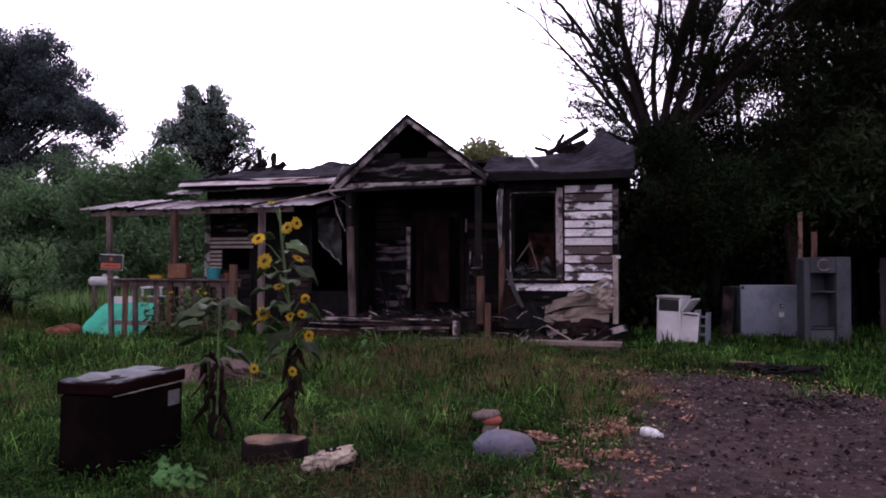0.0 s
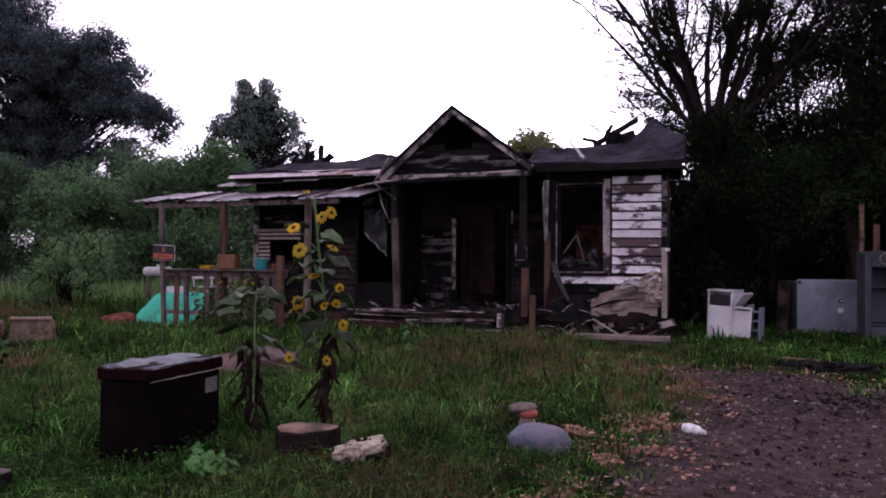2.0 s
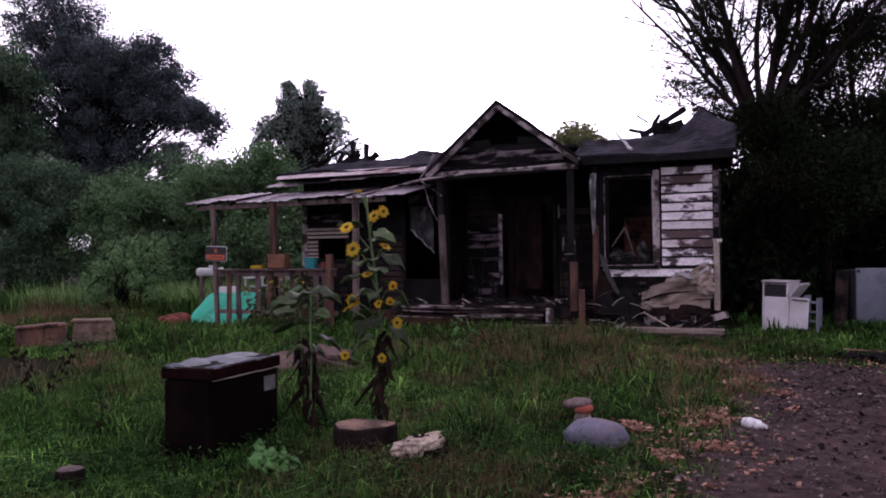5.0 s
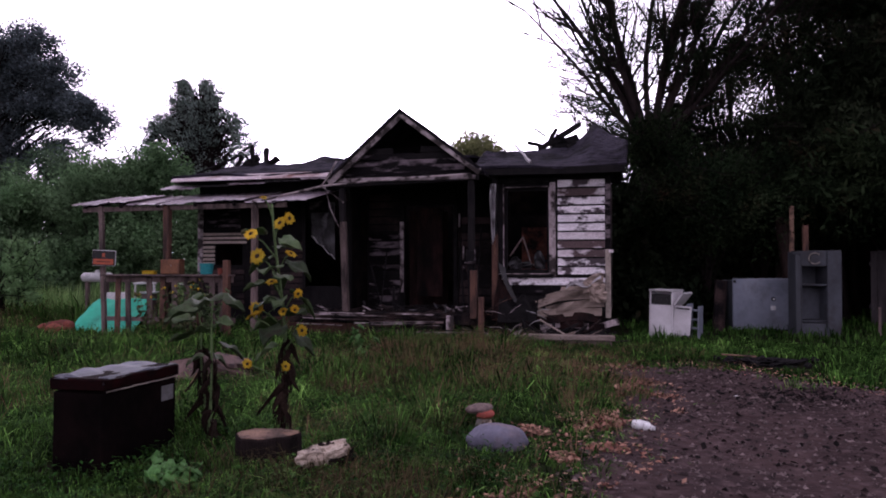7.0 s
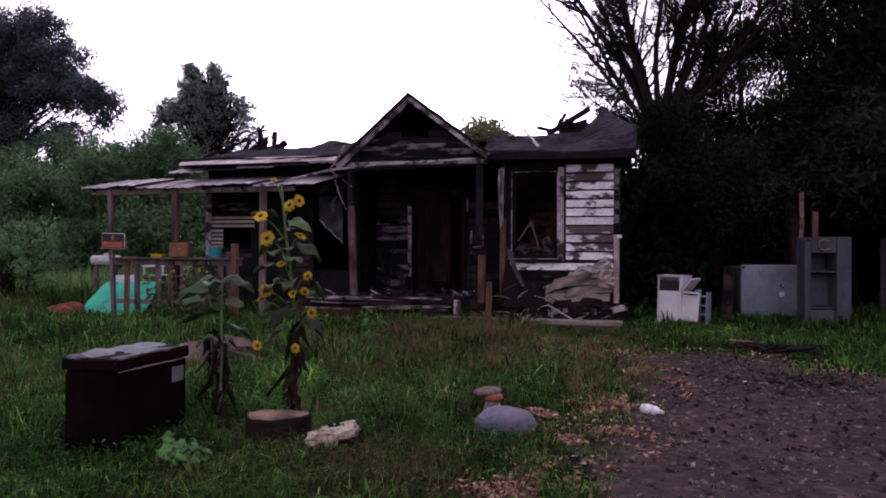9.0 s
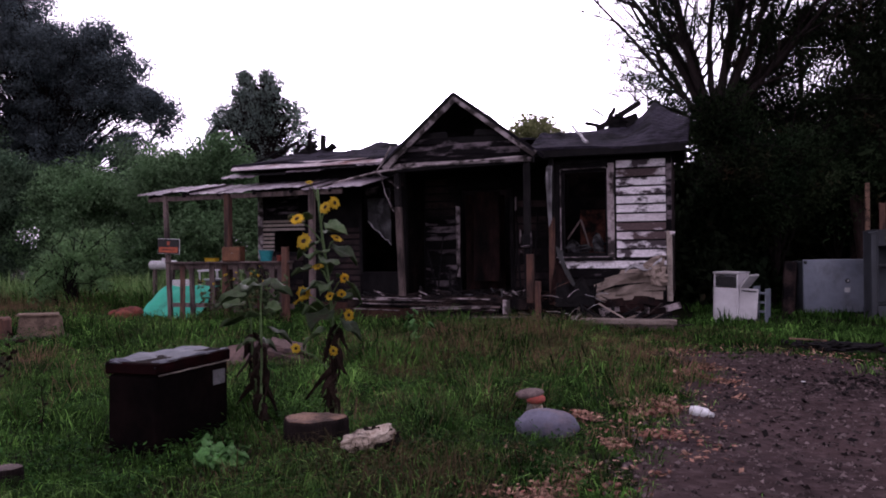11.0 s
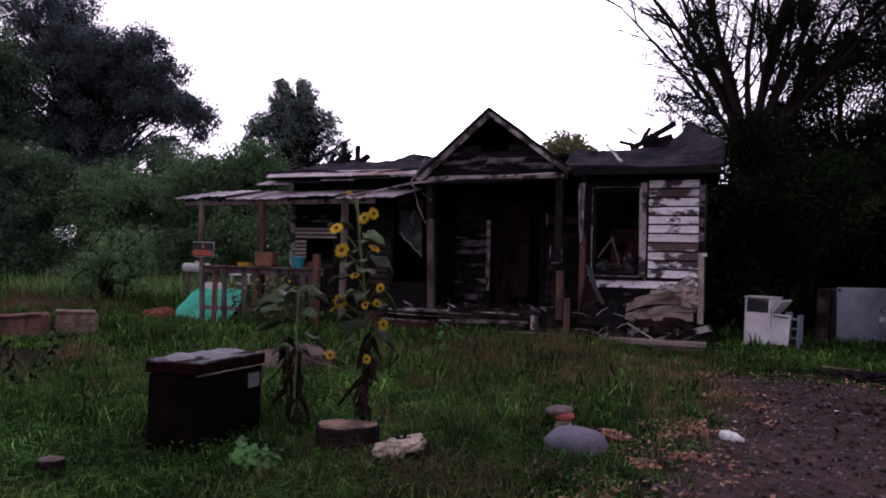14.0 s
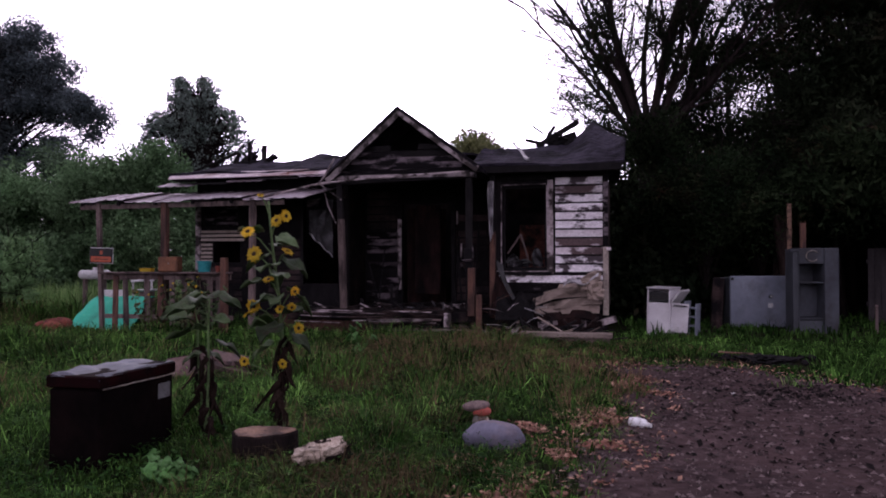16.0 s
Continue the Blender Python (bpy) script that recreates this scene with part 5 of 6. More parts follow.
def chest():
    ob = thing("chest_freezer", pose(-3.80, 4.86, lie(-3.80, 4.86) - 0.005, -0.6), "soot-blackened chest freezer standing in long grass", "freezer")
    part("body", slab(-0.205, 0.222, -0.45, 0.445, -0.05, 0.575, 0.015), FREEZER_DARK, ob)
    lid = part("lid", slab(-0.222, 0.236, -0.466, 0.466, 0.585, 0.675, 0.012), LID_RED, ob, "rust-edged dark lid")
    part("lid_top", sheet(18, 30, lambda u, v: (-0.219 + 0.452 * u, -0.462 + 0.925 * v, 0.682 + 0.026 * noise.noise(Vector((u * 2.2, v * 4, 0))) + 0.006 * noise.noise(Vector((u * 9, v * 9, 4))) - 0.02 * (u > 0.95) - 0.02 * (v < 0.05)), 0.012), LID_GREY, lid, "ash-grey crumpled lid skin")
    part("seal", sheet(24, 2, lambda u, v: (0.226 + 0.008 * v, -0.42 + 0.87 * u, 0.572 + 0.008 * v + 0.006 * noise.noise(Vector((u * 9, 0, 2)))), 0.004), CREAM, ob, "pale rubber lid seal")
    part("sticker", slab(0.2225, 0.225, 0.24, 0.40, 0.40, 0.52), STICKER, ob, "pale square paper sticker")
    part("hinge", slab(-0.23, -0.206, 0.2, 0.3, 0.5, 0.57, 0.004), BLACK, ob)
    return ob


chest()


def leaf_blade(length, width, droop, mat, seed=0.0, tip=1.0):
    def place(u, v):
        w = width * (math.sin(math.pi * min(1.0, u * 0.93 + 0.07)) ** 0.8) * (1.15 - 0.55 * u * tip)
        s = (v - 0.5) * 2
        return (length * u * (1 - 0.25 * droop * u), w * s * 0.5 + 0.02 * math.sin(6 * u + seed), -droop * length * u * u * 0.9 + 0.12 * width * abs(s) + 0.02 * math.sin(9 * u * s + seed))
    bm = sheet(6, 4, place, 0.002)
    me = bpy.data.meshes.new("leaf")
    for f in bm.faces:
        f.smooth = True
    bm.to_mesh(me)
    bm.free()
    me.materials.append(mat)
    return me


GREEN_LEAVES = [leaf_blade(0.24, 0.2, d, SUN_LEAF, k) for k, d in enumerate((0.15, 0.4, 0.75, 0.5))]
DEAD_LEAVES = [leaf_blade(0.18, 0.08, d, DEAD_LEAF, k) for k, d in enumerate((1.6, 2.2, 1.9))]


def head_meshes():
    bm = bmesh.new()
    for ring, (count, r0, r1) in enumerate(((19, 0.026, 0.098), (17, 0.024, 0.086), (13, 0.022, 0.066))):
        for k in range(count):
            a = 2 * math.pi * k / count + ring * 0.2
            for s in (0,):
                c, q = Vector((math.cos(a), math.sin(a), 0)), Vector((-math.sin(a), math.cos(a), 0))
                z = 0.004 + 0.006 * ring
                vs = [bm.verts.new(c * r0 + q * -0.008 + Vector((0, 0, z))), bm.verts.new(c * (r0 + r1) * 0.55 - q * 0.013 + Vector((0, 0, z + 0.008))),
                      bm.verts.new(c * r1 * random.uniform(0.7, 1.12) + q * random.uniform(-0.012, 0.012) + Vector((0, 0, z + random.uniform(-0.02, 0.015)))), bm.verts.new(c * (r0 + r1) * 0.55 + q * 0.013 + Vector((0, 0, z + 0.008))), bm.verts.new(c * r0 + q * 0.008 + Vector((0, 0, z)))]
                bm.faces.new(vs)
    bmesh.ops.solidify(bm, geom=list(bm.faces), thickness=0.0015)
    petals = bpy.data.meshes.new("petals")
    bm.to_mesh(petals)
    bm.free()
    petals.materials.append(YELLOW)
    d = lump(0.034, 0.034, 0.016, 0.08, 2)
    disc = bpy.data.meshes.new("seed_disc")
    d.to_mesh(disc)
    d.free()
    disc.materials.append(SEED)
    return petals, disc


PETALS, DISC = head_meshes()
RIGHTWARD = Vector((0.972, 0.233, 0))


def sunflower(base, top, heads, lean, leaf_zs, dead_zs, label, seed, thick=0.016):
    """A stalk with flower heads on side stems, broad leaves above and withered ones below."""
    g = random.Random(seed)
    z0 = lie(*base)
    ob = thing("sunflower", pose(base[0], base[1], z0), label, "sunflower", "sunflowers by the stump")
    line = lambda z: Vector((lean * (z / top) ** 2 + 0.015 * math.sin(z * 5 + seed), 0.012 * math.cos(z * 4), z))
    part("stalk", stick([line(top * i / 9) - Vector((0, 0, 0.05 * (i == 0))) for i in range(10)], thick, thick * 0.5, 7), STALK, ob, smooth=True)
    for dx, z, turn, tilt, size in heads:
        tip = RIGHTWARD * dx + Vector((0, -0.05 - 0.05 * g.random(), z - z0))
        root = line(max(0.2, min(top * 0.97, z - z0 - 0.12 - 0.3 * abs(dx))))
        part("side_stem", stick([root, root.lerp(tip, 0.55) + Vector((0, 0, 0.03)), tip], 0.007, 0.005, 5), STALK, ob)
        m = pose(*tip, 90 - tilt + g.uniform(-40, 40), g.uniform(-20, 20), turn + g.uniform(-50, 50)) @ Matrix.Scale(size * 0.68, 4)
        fh = part("flower_head", PETALS, None, ob, "golden sunflower petals", at=m)
        part("seed_disc", DISC, None, fh, at=Matrix.Translation((0, 0, 0.008)))
    for k, (z, turn, size) in enumerate(leaf_zs):
        p = line(min(z - z0, top)) + Vector((math.cos(radians(turn)), math.sin(radians(turn)), 0.25)) * 0.06
        part("leaf", GREEN_LEAVES[k % 4], None, ob, at=pose(*p, g.uniform(-25, 25), g.uniform(-15, 10), turn) @ Matrix.Scale(size * 1.22, 4))
    for k, z in enumerate(dead_zs):
        p = line(z)
        part("withered_leaf", DEAD_LEAVES[k % 3], None, ob, at=pose(*p, g.uniform(-40, 40), g.uniform(0, 30), g.uniform(0, 360)) @ Matrix.Scale(g.uniform(0.5, 1.0), 4))
    return ob


sunflower((-2.66, 5.48), 2.0, [(-0.17, 2.03, 20, 60, 0.5), (-0.26, 1.73, -25, 5, 1.05), (-0.215, 1.55, -10, 0, 1.2), (-0.02, 1.82, 20, 25, 1.0), (0.045, 1.86, 35, 30, 0.9), (0.06, 1.57, 40, 20, 0.85), (-0.10, 1.34, -30, 35, 0.9),
                               (0.12, 1.25, 15, 5, 0.75), (-0.22, 1.13, -20, 10, 1.0), (-0.25, 1.06, -40, 30, 0.9), (0.165, 0.95, 10, 0, 0.85), (0.0, 1.1, 0, 20, 0.7), (-0.29, 0.68, -20, 30, 0.7), (0.03, 0.66, 30, 40, 0.7), (0.1, 1.12, 30, 15, 0.7)],
          -0.15, [(1.72, 200, 0.75), (1.66, -20, 0.8), (1.5, 170, 0.85), (1.48, 10, 0.9), (1.38, -60, 0.8), (1.3, 190, 0.9), (1.22, 20, 0.95), (1.15, 240, 0.9), (1.05, -30, 0.9), (0.98, 160, 1.0), (0.88, 10, 0.8), (0.8, 210, 0.8), (1.6, 90, 0.7), (1.42, -90, 0.9), (1.34, 120, 0.8), (1.18, -80, 0.9), (1.1, 60, 0.8), (0.95, -100, 0.9)],
          [0.08 + 0.022 * k for k in range(38)], "tall sunflower with many golden heads and withered lower leaves", 3, 0.019)
sunflower((-3.30, 5.36), 1.2, [], 0.04, [(1.3, -75, 1.05), (1.28, 15, 0.8), (1.25, 165, 0.7), (1.12, 200, 1.3), (1.0, -10, 0.6), (0.92, 150, 0.6), (0.8, 15, 0.75), (0.72, 230, 0.6)],
          [0.12 + 0.034 * k for k in range(20)], "sunflower stalk with big drooping pale leaves", 5, 0.014)
sunflower((-3.42, 5.5), 1.0, [(-0.05, 1.12, -20, 50, 0.5)], -0.05, [(1.0, 190, 0.9), (0.86, -140, 0.75), (0.7, 20, 0.6)],
          [0.08 + 0.04 * k for k in range(20)], "withered sunflower stalk with black hanging leaves", 8, 0.014)


def round_stump(at, r, h, top_mat, label, name="tree_stump", sx=1.0):
    ob = thing(name, pose(at[0], at[1], lie(*at) - 0.03, 0, 0, 20), label, "stump")
    bm = bmesh.new()
    n = 22
    ring = lambda z, k: [bm.verts.new((r * sx * k * (1 + 0.08 * math.sin(3 * a + 1) + 0.05 * math.sin(7 * a) + 0.03 * math.sin(13 * a)) * math.cos(a), r * k * (1 + 0.08 * math.sin(3 * a + 1) + 0.05 * math.sin(7 * a) + 0.03 * math.sin(13 * a)) * math.sin(a), z)) for a in (2 * math.pi * i / n for i in range(n))]
    rs = [ring(0, 1.12), ring(h * 0.4, 1.02), ring(h - 0.015, 1.0), ring(h, 0.95)]
    for a, b in zip(rs, rs[1:]):
        for i in range(n):
            bm.faces.new((a[i], a[(i + 1) % n], b[(i + 1) % n], b[i]))
    part("bark", bm, BARK, ob)
    bm = bmesh.new()
    rs = [ring(h - 0.012, 0.945), ring(h + 0.004, 0.93)]
    for i in range(n):
        bm.faces.new((rs[0][i], rs[0][(i + 1) % n], rs[1][(i + 1) % n], rs[1][i]))
    c = bm.verts.new((0.01, 0, h + 0.008))
    for i in range(n):
        bm.faces.new((rs[1][i], rs[1][(i + 1) % n], c))
    part("cut_face", bm, top_mat, ob, "sawn pale wood face")
    return ob


round_stump((-2.57, 4.93), 0.185, 0.25, CUT_WOOD, "low sawn tree stump in the grass", sx=1.3)
round_stump((-4.0, 3.55), 0.085, 0.17, GREY_WOOD, "small dark weathered stump in the grass")


def log_chunk():
    ob = thing("split_log", pose(-2.0, 4.66, lie(-2, 4.66) + 0.175, 6, -12, 30), "bleached broken log chunk lying in grass", "log")
    bm = lump(0.185, 0.095, 0.08, 0.28, 4, 4.0, 2.6)
    for v in bm.verts:
        v.co.z = min(v.co.z, 0.045 + 0.02 * noise.noise(v.co * 14)) + 0.007 * noise.noise(Vector((v.co.x * 6, v.co.y * 26, 0)))
    part("wood", bm, PALE_LOG, ob)
    bm = lump(0.165, 0.105, 0.12, 0.45, 4, 9.0, 3.0)
    part("bark_side", bm, BARK, ob, at=Matrix.Translation((0.02, 0.02, -0.085)))
    return ob


log_chunk()


def boulder(name, at, size, mat, label, seed, rz=0, sink=0.35, category="rock"):
    bm = lump(*size, 0.09, 4 if max(size) > 0.15 else 2, seed, 1.1)
    for f in bm.faces:
        f.smooth = True
    me = bpy.data.meshes.new(name)
    bm.to_mesh(me)
    bm.free()
    me.materials.append(mat)
    ob = tagged(new(name, me), label, category)
    ob.matrix_basis = pose(at[0], at[1], lie(*at) + size[2] * (1 - sink) - size[2] * 0.3, 0, 0, rz)
    return ob


boulder("boulder", (-0.97, 5.8), (0.25, 0.18, 0.14), ROCK, "rounded blue-grey boulder beside the driveway", 2.0, 15)
boulder("earth_mound", (-1.92, 5.92), (0.13, 0.12, 0.09), CARD, "small brown mound of earth in the grass", 6.0, category="mound")


def ornament():
    bm = bmesh.new()
    def add(b, m, slot):
        me = bpy.data.meshes.new("x")
        b.to_mesh(me)
        b.free()
        n = len(bm.faces)
        bm.from_mesh(me)
        bm.faces.ensure_lookup_table()
        vs = set()
        for f in bm.faces[n:]:
            f.material_index = slot
            f.smooth = True
            vs.update(f.verts)
        bmesh.ops.transform(bm, matrix=m, verts=list(vs))
        bpy.data.meshes.remove(me)
    add(lump(0.06, 0.05, 0.09, 0.15, 3, 1.0), pose(0.03, 0, 0.1, 0, 10, 0), 0)
    add(lump(0.085, 0.07, 0.04, 0.15, 3, 3.0), pose(0.045, -0.04, 0.172, 0, -6, 0), 1)
    add(lump(0.125, 0.10, 0.045, 0.12, 3, 5.0), pose(-0.005, 0.01, 0.215, 0, -4, 0), 2)
    add(lump(0.05, 0.04, 0.05, 0.15, 2, 5.0), pose(0.05, -0.05, 0.10, 0, -8, 0), 3)
    me = bpy.data.meshes.new("garden_ornament")
    bm.to_mesh(me)
    bm.free()
    for m in (CONCRETE, ORANGE_CLAY, GREY_WOOD, PALE_LOG):
        me.materials.append(m)
    ob = tagged(new("garden_ornament", me), "broken mushroom-shaped garden ornament with a red-orange piece", "ornament")
    ob.matrix_basis = pose(-1.22, 6.36, lie(-1.22, 6.36) - 0.02, 0, 0, 20)


ORANGE_CLAY = material("red_orange_clay", (0.33, 0.07, 0.05), (0.2, 0.05, 0.04), 12, 0.7, 0.3)
ornament()


def bottle():
    ob = thing("plastic_jug", pose(0.2, 6.72, lie(0.2, 6.72) + 0.055, 0, 90, -35), "crumpled white plastic jug lying on gravel", "jug")
    bm = bmesh.new()
    n = 12
    prof = [(-0.1, 0.03), (-0.095, 0.048), (-0.03, 0.05), (0.04, 0.047), (0.075, 0.028), (0.095, 0.018)]
    rs = [[bm.verts.new((r * math.cos(a) * (1 + 0.12 * math.sin(3 * a + z * 40)), r * math.sin(a), z)) for a in (2 * math.pi * i / n for i in range(n))] for z, r in prof]
    for a, b in zip(rs, rs[1:]):
        for i in range(n):
            bm.faces.new((a[i], a[(i + 1) % n], b[(i + 1) % n], b[i]))
    bm.faces.new(rs[0][::-1])
    bm.faces.new(rs[-1])
    part("jug_body", bm, WHITE_BIT, ob, smooth=True)
    part("cap", stick([(0, 0, 0.093), (0, 0, 0.112)], 0.02, 0.019, 10), WHITE_BIT, ob)


bottle()
stone_at = random.Random(19)
for k, (x, y, s) in enumerate([(1.25, 8.6, 0.05), (1.5, 9.2, 0.04), (0.8, 7.6, 0.025), (1.9, 8.9, 0.03), (0.55, 5.6, 0.02), (2.2, 7.4, 0.025), (1.0, 6.2, 0.02)] + [(stone_at.uniform(0.3, 3.6), stone_at.uniform(4.6, 10.0), stone_at.uniform(0.012, 0.026)) for _ in range(40)]):
    boulder("pale_stone", (x, y), (s, s * 0.7, s * 0.5), WHITE_BIT if k % 4 == 0 else CONCRETE, "small pale stone lying on the driveway", 10.0 + k, 40 * k, 0.2, "stone")


def weed(at, height, label, seed, count, size, mat, flowers=0, name="weed", width=0.25):
    g = random.Random(seed)
    ob = thing(name, pose(at[0], at[1], lie(*at)), label, "weed")
    leaf = leaf_blade(size, size * 0.8, 0.5, mat, seed)
    for k in range(max(3, count // 6)):
        tip = Vector((g.uniform(-width, width), g.uniform(-width, width) * 0.7, height * g.uniform(0.65, 1.05)))
        part("stem", stick([(0, 0, -0.03), tip * 0.5 + Vector((0, 0, 0.04)), tip], 0.006, 0.003, 5), STALK, ob)
        for j in range(6):
            p = tip * (0.35 + 0.65 * j / 5)
            part("leaf", leaf, None, ob, at=pose(*p, g.uniform(-30, 30), g.uniform(-25, 25), g.uniform(0, 360)) @ Matrix.Scale(g.uniform(0.6, 1.2), 4))
        if k < flowers:
            part("flower_head", PETALS, None, ob, "small yellow flower", at=pose(*tip, 60, 0, g.uniform(-60, 60)) @ Matrix.Scale(0.3, 4))


WITHERED = material("half_withered_weed_leaf", (0.10, 0.10, 0.045), (0.06, 0.045, 0.025), 8, 0.85, 0.2, vary=0.4, through_light=0.2)
BROAD = material("fresh_broad_weed_leaf", (0.06, 0.17, 0.04), (0.095, 0.23, 0.065), 5, 0.6, 0.2, vary=0.35, through_light=0.25)
weed((-2.84, 4.22), 0.18, "bright green broad-leaved weed in the grass", 1, 42, 0.115, BROAD, width=0.34)
weed((-3.7, 10.1), 0.55, "pale green weed standing in dry grass", 2, 24, 0.12, BROAD, width=0.2)
weed((-8.3, 12.6), 1.15, "straggly flowering weeds growing at the fence", 3, 60, 0.12, SUN_LEAF, 5, width=0.4)
weed((-8.9, 12.5), 0.95, "brown straggly weeds at the fence", 14, 48, 0.09, WITHERED, 3, width=0.35)
weed((-7.9, 12.3), 1.1, "brown straggly weeds at the fence", 15, 54, 0.1, WITHERED, 4, width=0.4)
weed((-7.5, 12.4), 1.0, "straggly flowering weeds growing at the fence", 4, 48, 0.12, SUN_LEAF, 3, width=0.35)


def dry_stalk(at, height, seed):
    g = random.Random(seed)
    ob = thing("dry_stalk", pose(at[0], at[1], lie(*at)), "thin dry weed stalk in the grass", "weed")
    part("stem", stick([(0.012 * math.sin(2.0 * k), 0, -0.03 + height * k / 6) for k in range(7)], 0.006, 0.003, 5), DEAD_LEAF, ob)
    for k in range(9):
        z, a = height * g.uniform(0.35, 0.95), g.uniform(0, 6.28)
        part("twig", stick([(0, 0, z), (0.05 * math.cos(a), 0.05 * math.sin(a), z + g.uniform(-0.03, 0.05))], 0.003, 0.006, 4), DEAD_LEAF, ob)


dry_stalk((-4.57, 4.36), 0.5, 5)
boulder("white_scrap", (-5.8, 4.9), (0.07, 0.05, 0.05), WHITE_BIT, "small white plastic scrap lying in grass", 77.0, 10, 0.1, "scrap")
weed((-6.4, 5.4), 0.75, "thin dark weed stalks at the yard's edge", 6, 30, 0.07, DEAD_LEAF, width=0.45)


def board_pile():
    g = random.Random(4)
    z = lie(-4.8, 8.1)
    big = [(-5.12, 7.95, 0.19, 34, -12, 18, 0.5, 0.4), (-4.86, 8.0, 0.21, 30, 18, 28, 0.3, 0.4), (-4.66, 8.2, 0.27, 22, 12, 30, 0.42, 0.26)]
    small = [(-4.72 + 0.05 * k, 8.0 + 0.05 * (k % 3), 0.25 - 0.03 * k, g.uniform(0, 25), g.uniform(4, 22), g.uniform(-15, 45), g.uniform(0.3, 0.6), g.uniform(0.07, 0.16)) for k in range(8)]
    for x, y, zz, rx, ry, rz, w, d in big + small:
        ob = tagged(new("scrap_board", bpy.data.meshes.new("scrap_board")), "damp tan scrap board lying on a heap", "board", "scrap boards in the grass")
        bm = slab(-w / 2, w / 2, -d / 2, d / 2, -0.014, 0.014, 0.003, jitter=0.035)
        bm.to_mesh(ob.data)
        bm.free()
        ob.data.materials.append(CARD)
        ob.matrix_basis = pose(x, y, z + zz, rx, ry, rz)


board_pile()

# fence with a shelf rail along the side porch
def picket_fence():
    ob = thing("picket_fence", pose(-8.85, 13.0, 0), "weathered grey picket fence with a plank rail", "fence")
    rail = part("top_rail", slab(-1.45, 1.5, -0.13, 0.04, 1.235, 1.27, 0.006), GREY_WOOD, ob)
    part("rail_face", slab(-1.42, 1.46, 0.014, 0.052, 1.11, 1.232, 0.006), GREY_WOOD, ob)
    part("low_rail", slab(-1.4, 1.5, 0.012, 0.05, 0.32, 0.41, 0.005), GREY_WOOD, ob)
    for k, x in enumerate([-1.13, -0.86, -0.36, -0.1, 0.2, 0.47, 0.75, 1.02, 1.25]):
        h = random.uniform(1.12, 1.22)
        part("picket", slab(-0.062, 0.062, -0.012, 0.012, -0.03, h, 0.004), GREY_WOOD if k % 3 else RUST_WOOD, ob, at=pose(x, 0, 0, 0, random.uniform(-2, 2), 0))
    part("post", slab(-0.06, 0.06, -0.14, -0.02, -0.05, 1.55, 0.008), RUST_WOOD, ob, "brown fence post", at=pose(1.38, 0, 0))


picket_fence()


def warning_sign():
    ob = thing("warning_sign", pose(-10.33, 13.03, 1.6, 0, 2, 4) @ Matrix.Scale(1.08, 4), "black and orange warning sign nailed to a post", "sign")
    part("plate_edge", slab(-0.245, 0.245, 0.0065, 0.012, -0.15, 0.15, 0.002), WHITE_BIT, ob, "pale sign edge")
    part("plate", slab(-0.235, 0.235, -0.006, 0.006, -0.14, 0.14, 0.002), BLACK, ob)
    part("orange_band", slab(-0.21, 0.21, -0.009, -0.0065, -0.12, -0.015), ORANGE, ob, "faded orange lower band")
    part("letter_bar", slab(-0.03, 0.03, -0.009, -0.0065, 0.02, 0.095), ORANGE, ob)
    part("letter_bar", slab(-0.15, 0.15, -0.0105, -0.0092, -0.075, -0.06), BLACK, ob)


warning_sign()


def crate():
    ob = thing("wooden_box", pose(-8.68, 12.95, 1.271, 0, 0, 3), "brown wooden box standing on the fence rail", "box")
    part("box_body", slab(-0.21, 0.21, -0.1, 0.1, 0, 0.3, 0.012), CRATE, ob)
    part("box_front", slab(-0.19, 0.19, -0.108, -0.1, 0.02, 0.28, 0.004), CRATE, ob)
    part("knob", lump(0.014, 0.012, 0.014, 0, 2), CONCRETE, ob, "pale round knob", at=Matrix.Translation((0.03, -0.115, 0.17)))


crate()


def pail(at, r, h, mat, label):
    ob = thing("bucket", pose(*at), label, "bucket")
    bm = bmesh.new()
    n = 18
    rs = [[bm.verts.new((q * math.cos(a), q * math.sin(a), z)) for a in (2 * math.pi * i / n for i in range(n))] for z, q in ((0, r * 0.8), (h * 0.92, r), (h * 0.92, r * 1.06), (h, r * 1.06), (h, r * 0.95), (0.02, r * 0.75))]
    for a, b in zip(rs, rs[1:]):
        for i in range(n):
            bm.faces.new((a[i], a[(i + 1) % n], b[(i + 1) % n], b[i]))
    bm.faces.new(rs[0][::-1])
    bm.faces.new(rs[-1])
    part("bucket_body", bm, mat, ob)
    part("bail", stick([(r * 1.06 * math.cos(a), -0.01, h * 0.95 - r * 0.5 * math.sin(a)) for a in (math.pi * i / 8 for i in range(9))], 0.004, sides=5), CONCRETE, ob)


pail((-7.93, 12.96, 1.271), 0.14, 0.22, TEAL, "teal plastic bucket on the fence rail")
pail((-7.6, 12.9, 1.271), 0.05, 0.12, RED_BROWN, "small red tin on the fence rail")
ob = thing("yellow_tray", pose(-9.2, 12.95, 1.271), "yellow plastic tray lying on the fence rail", "tray")
part("tray_body", slab(-0.14, 0.14, -0.06, 0.05, 0, 0.06, 0.012), YELLOW, ob)
part("tray_rim", slab(-0.15, 0.15, -0.07, 0.06, 0.06, 0.075, 0.004), YELLOW, ob)
ob = thing("white_dish", pose(-10.15, 14.3, 0.0), "white dish on a small low stand", "dish")
part("stand", slab(-0.12, 0.12, -0.12, 0.12, -0.02, 0.82, 0.01), GREY_WOOD, ob)
part("dish", stick([(0, 0, 0.82), (0, 0, 0.86)], 0.14, 0.22, 14), WHITE_BIT, ob)


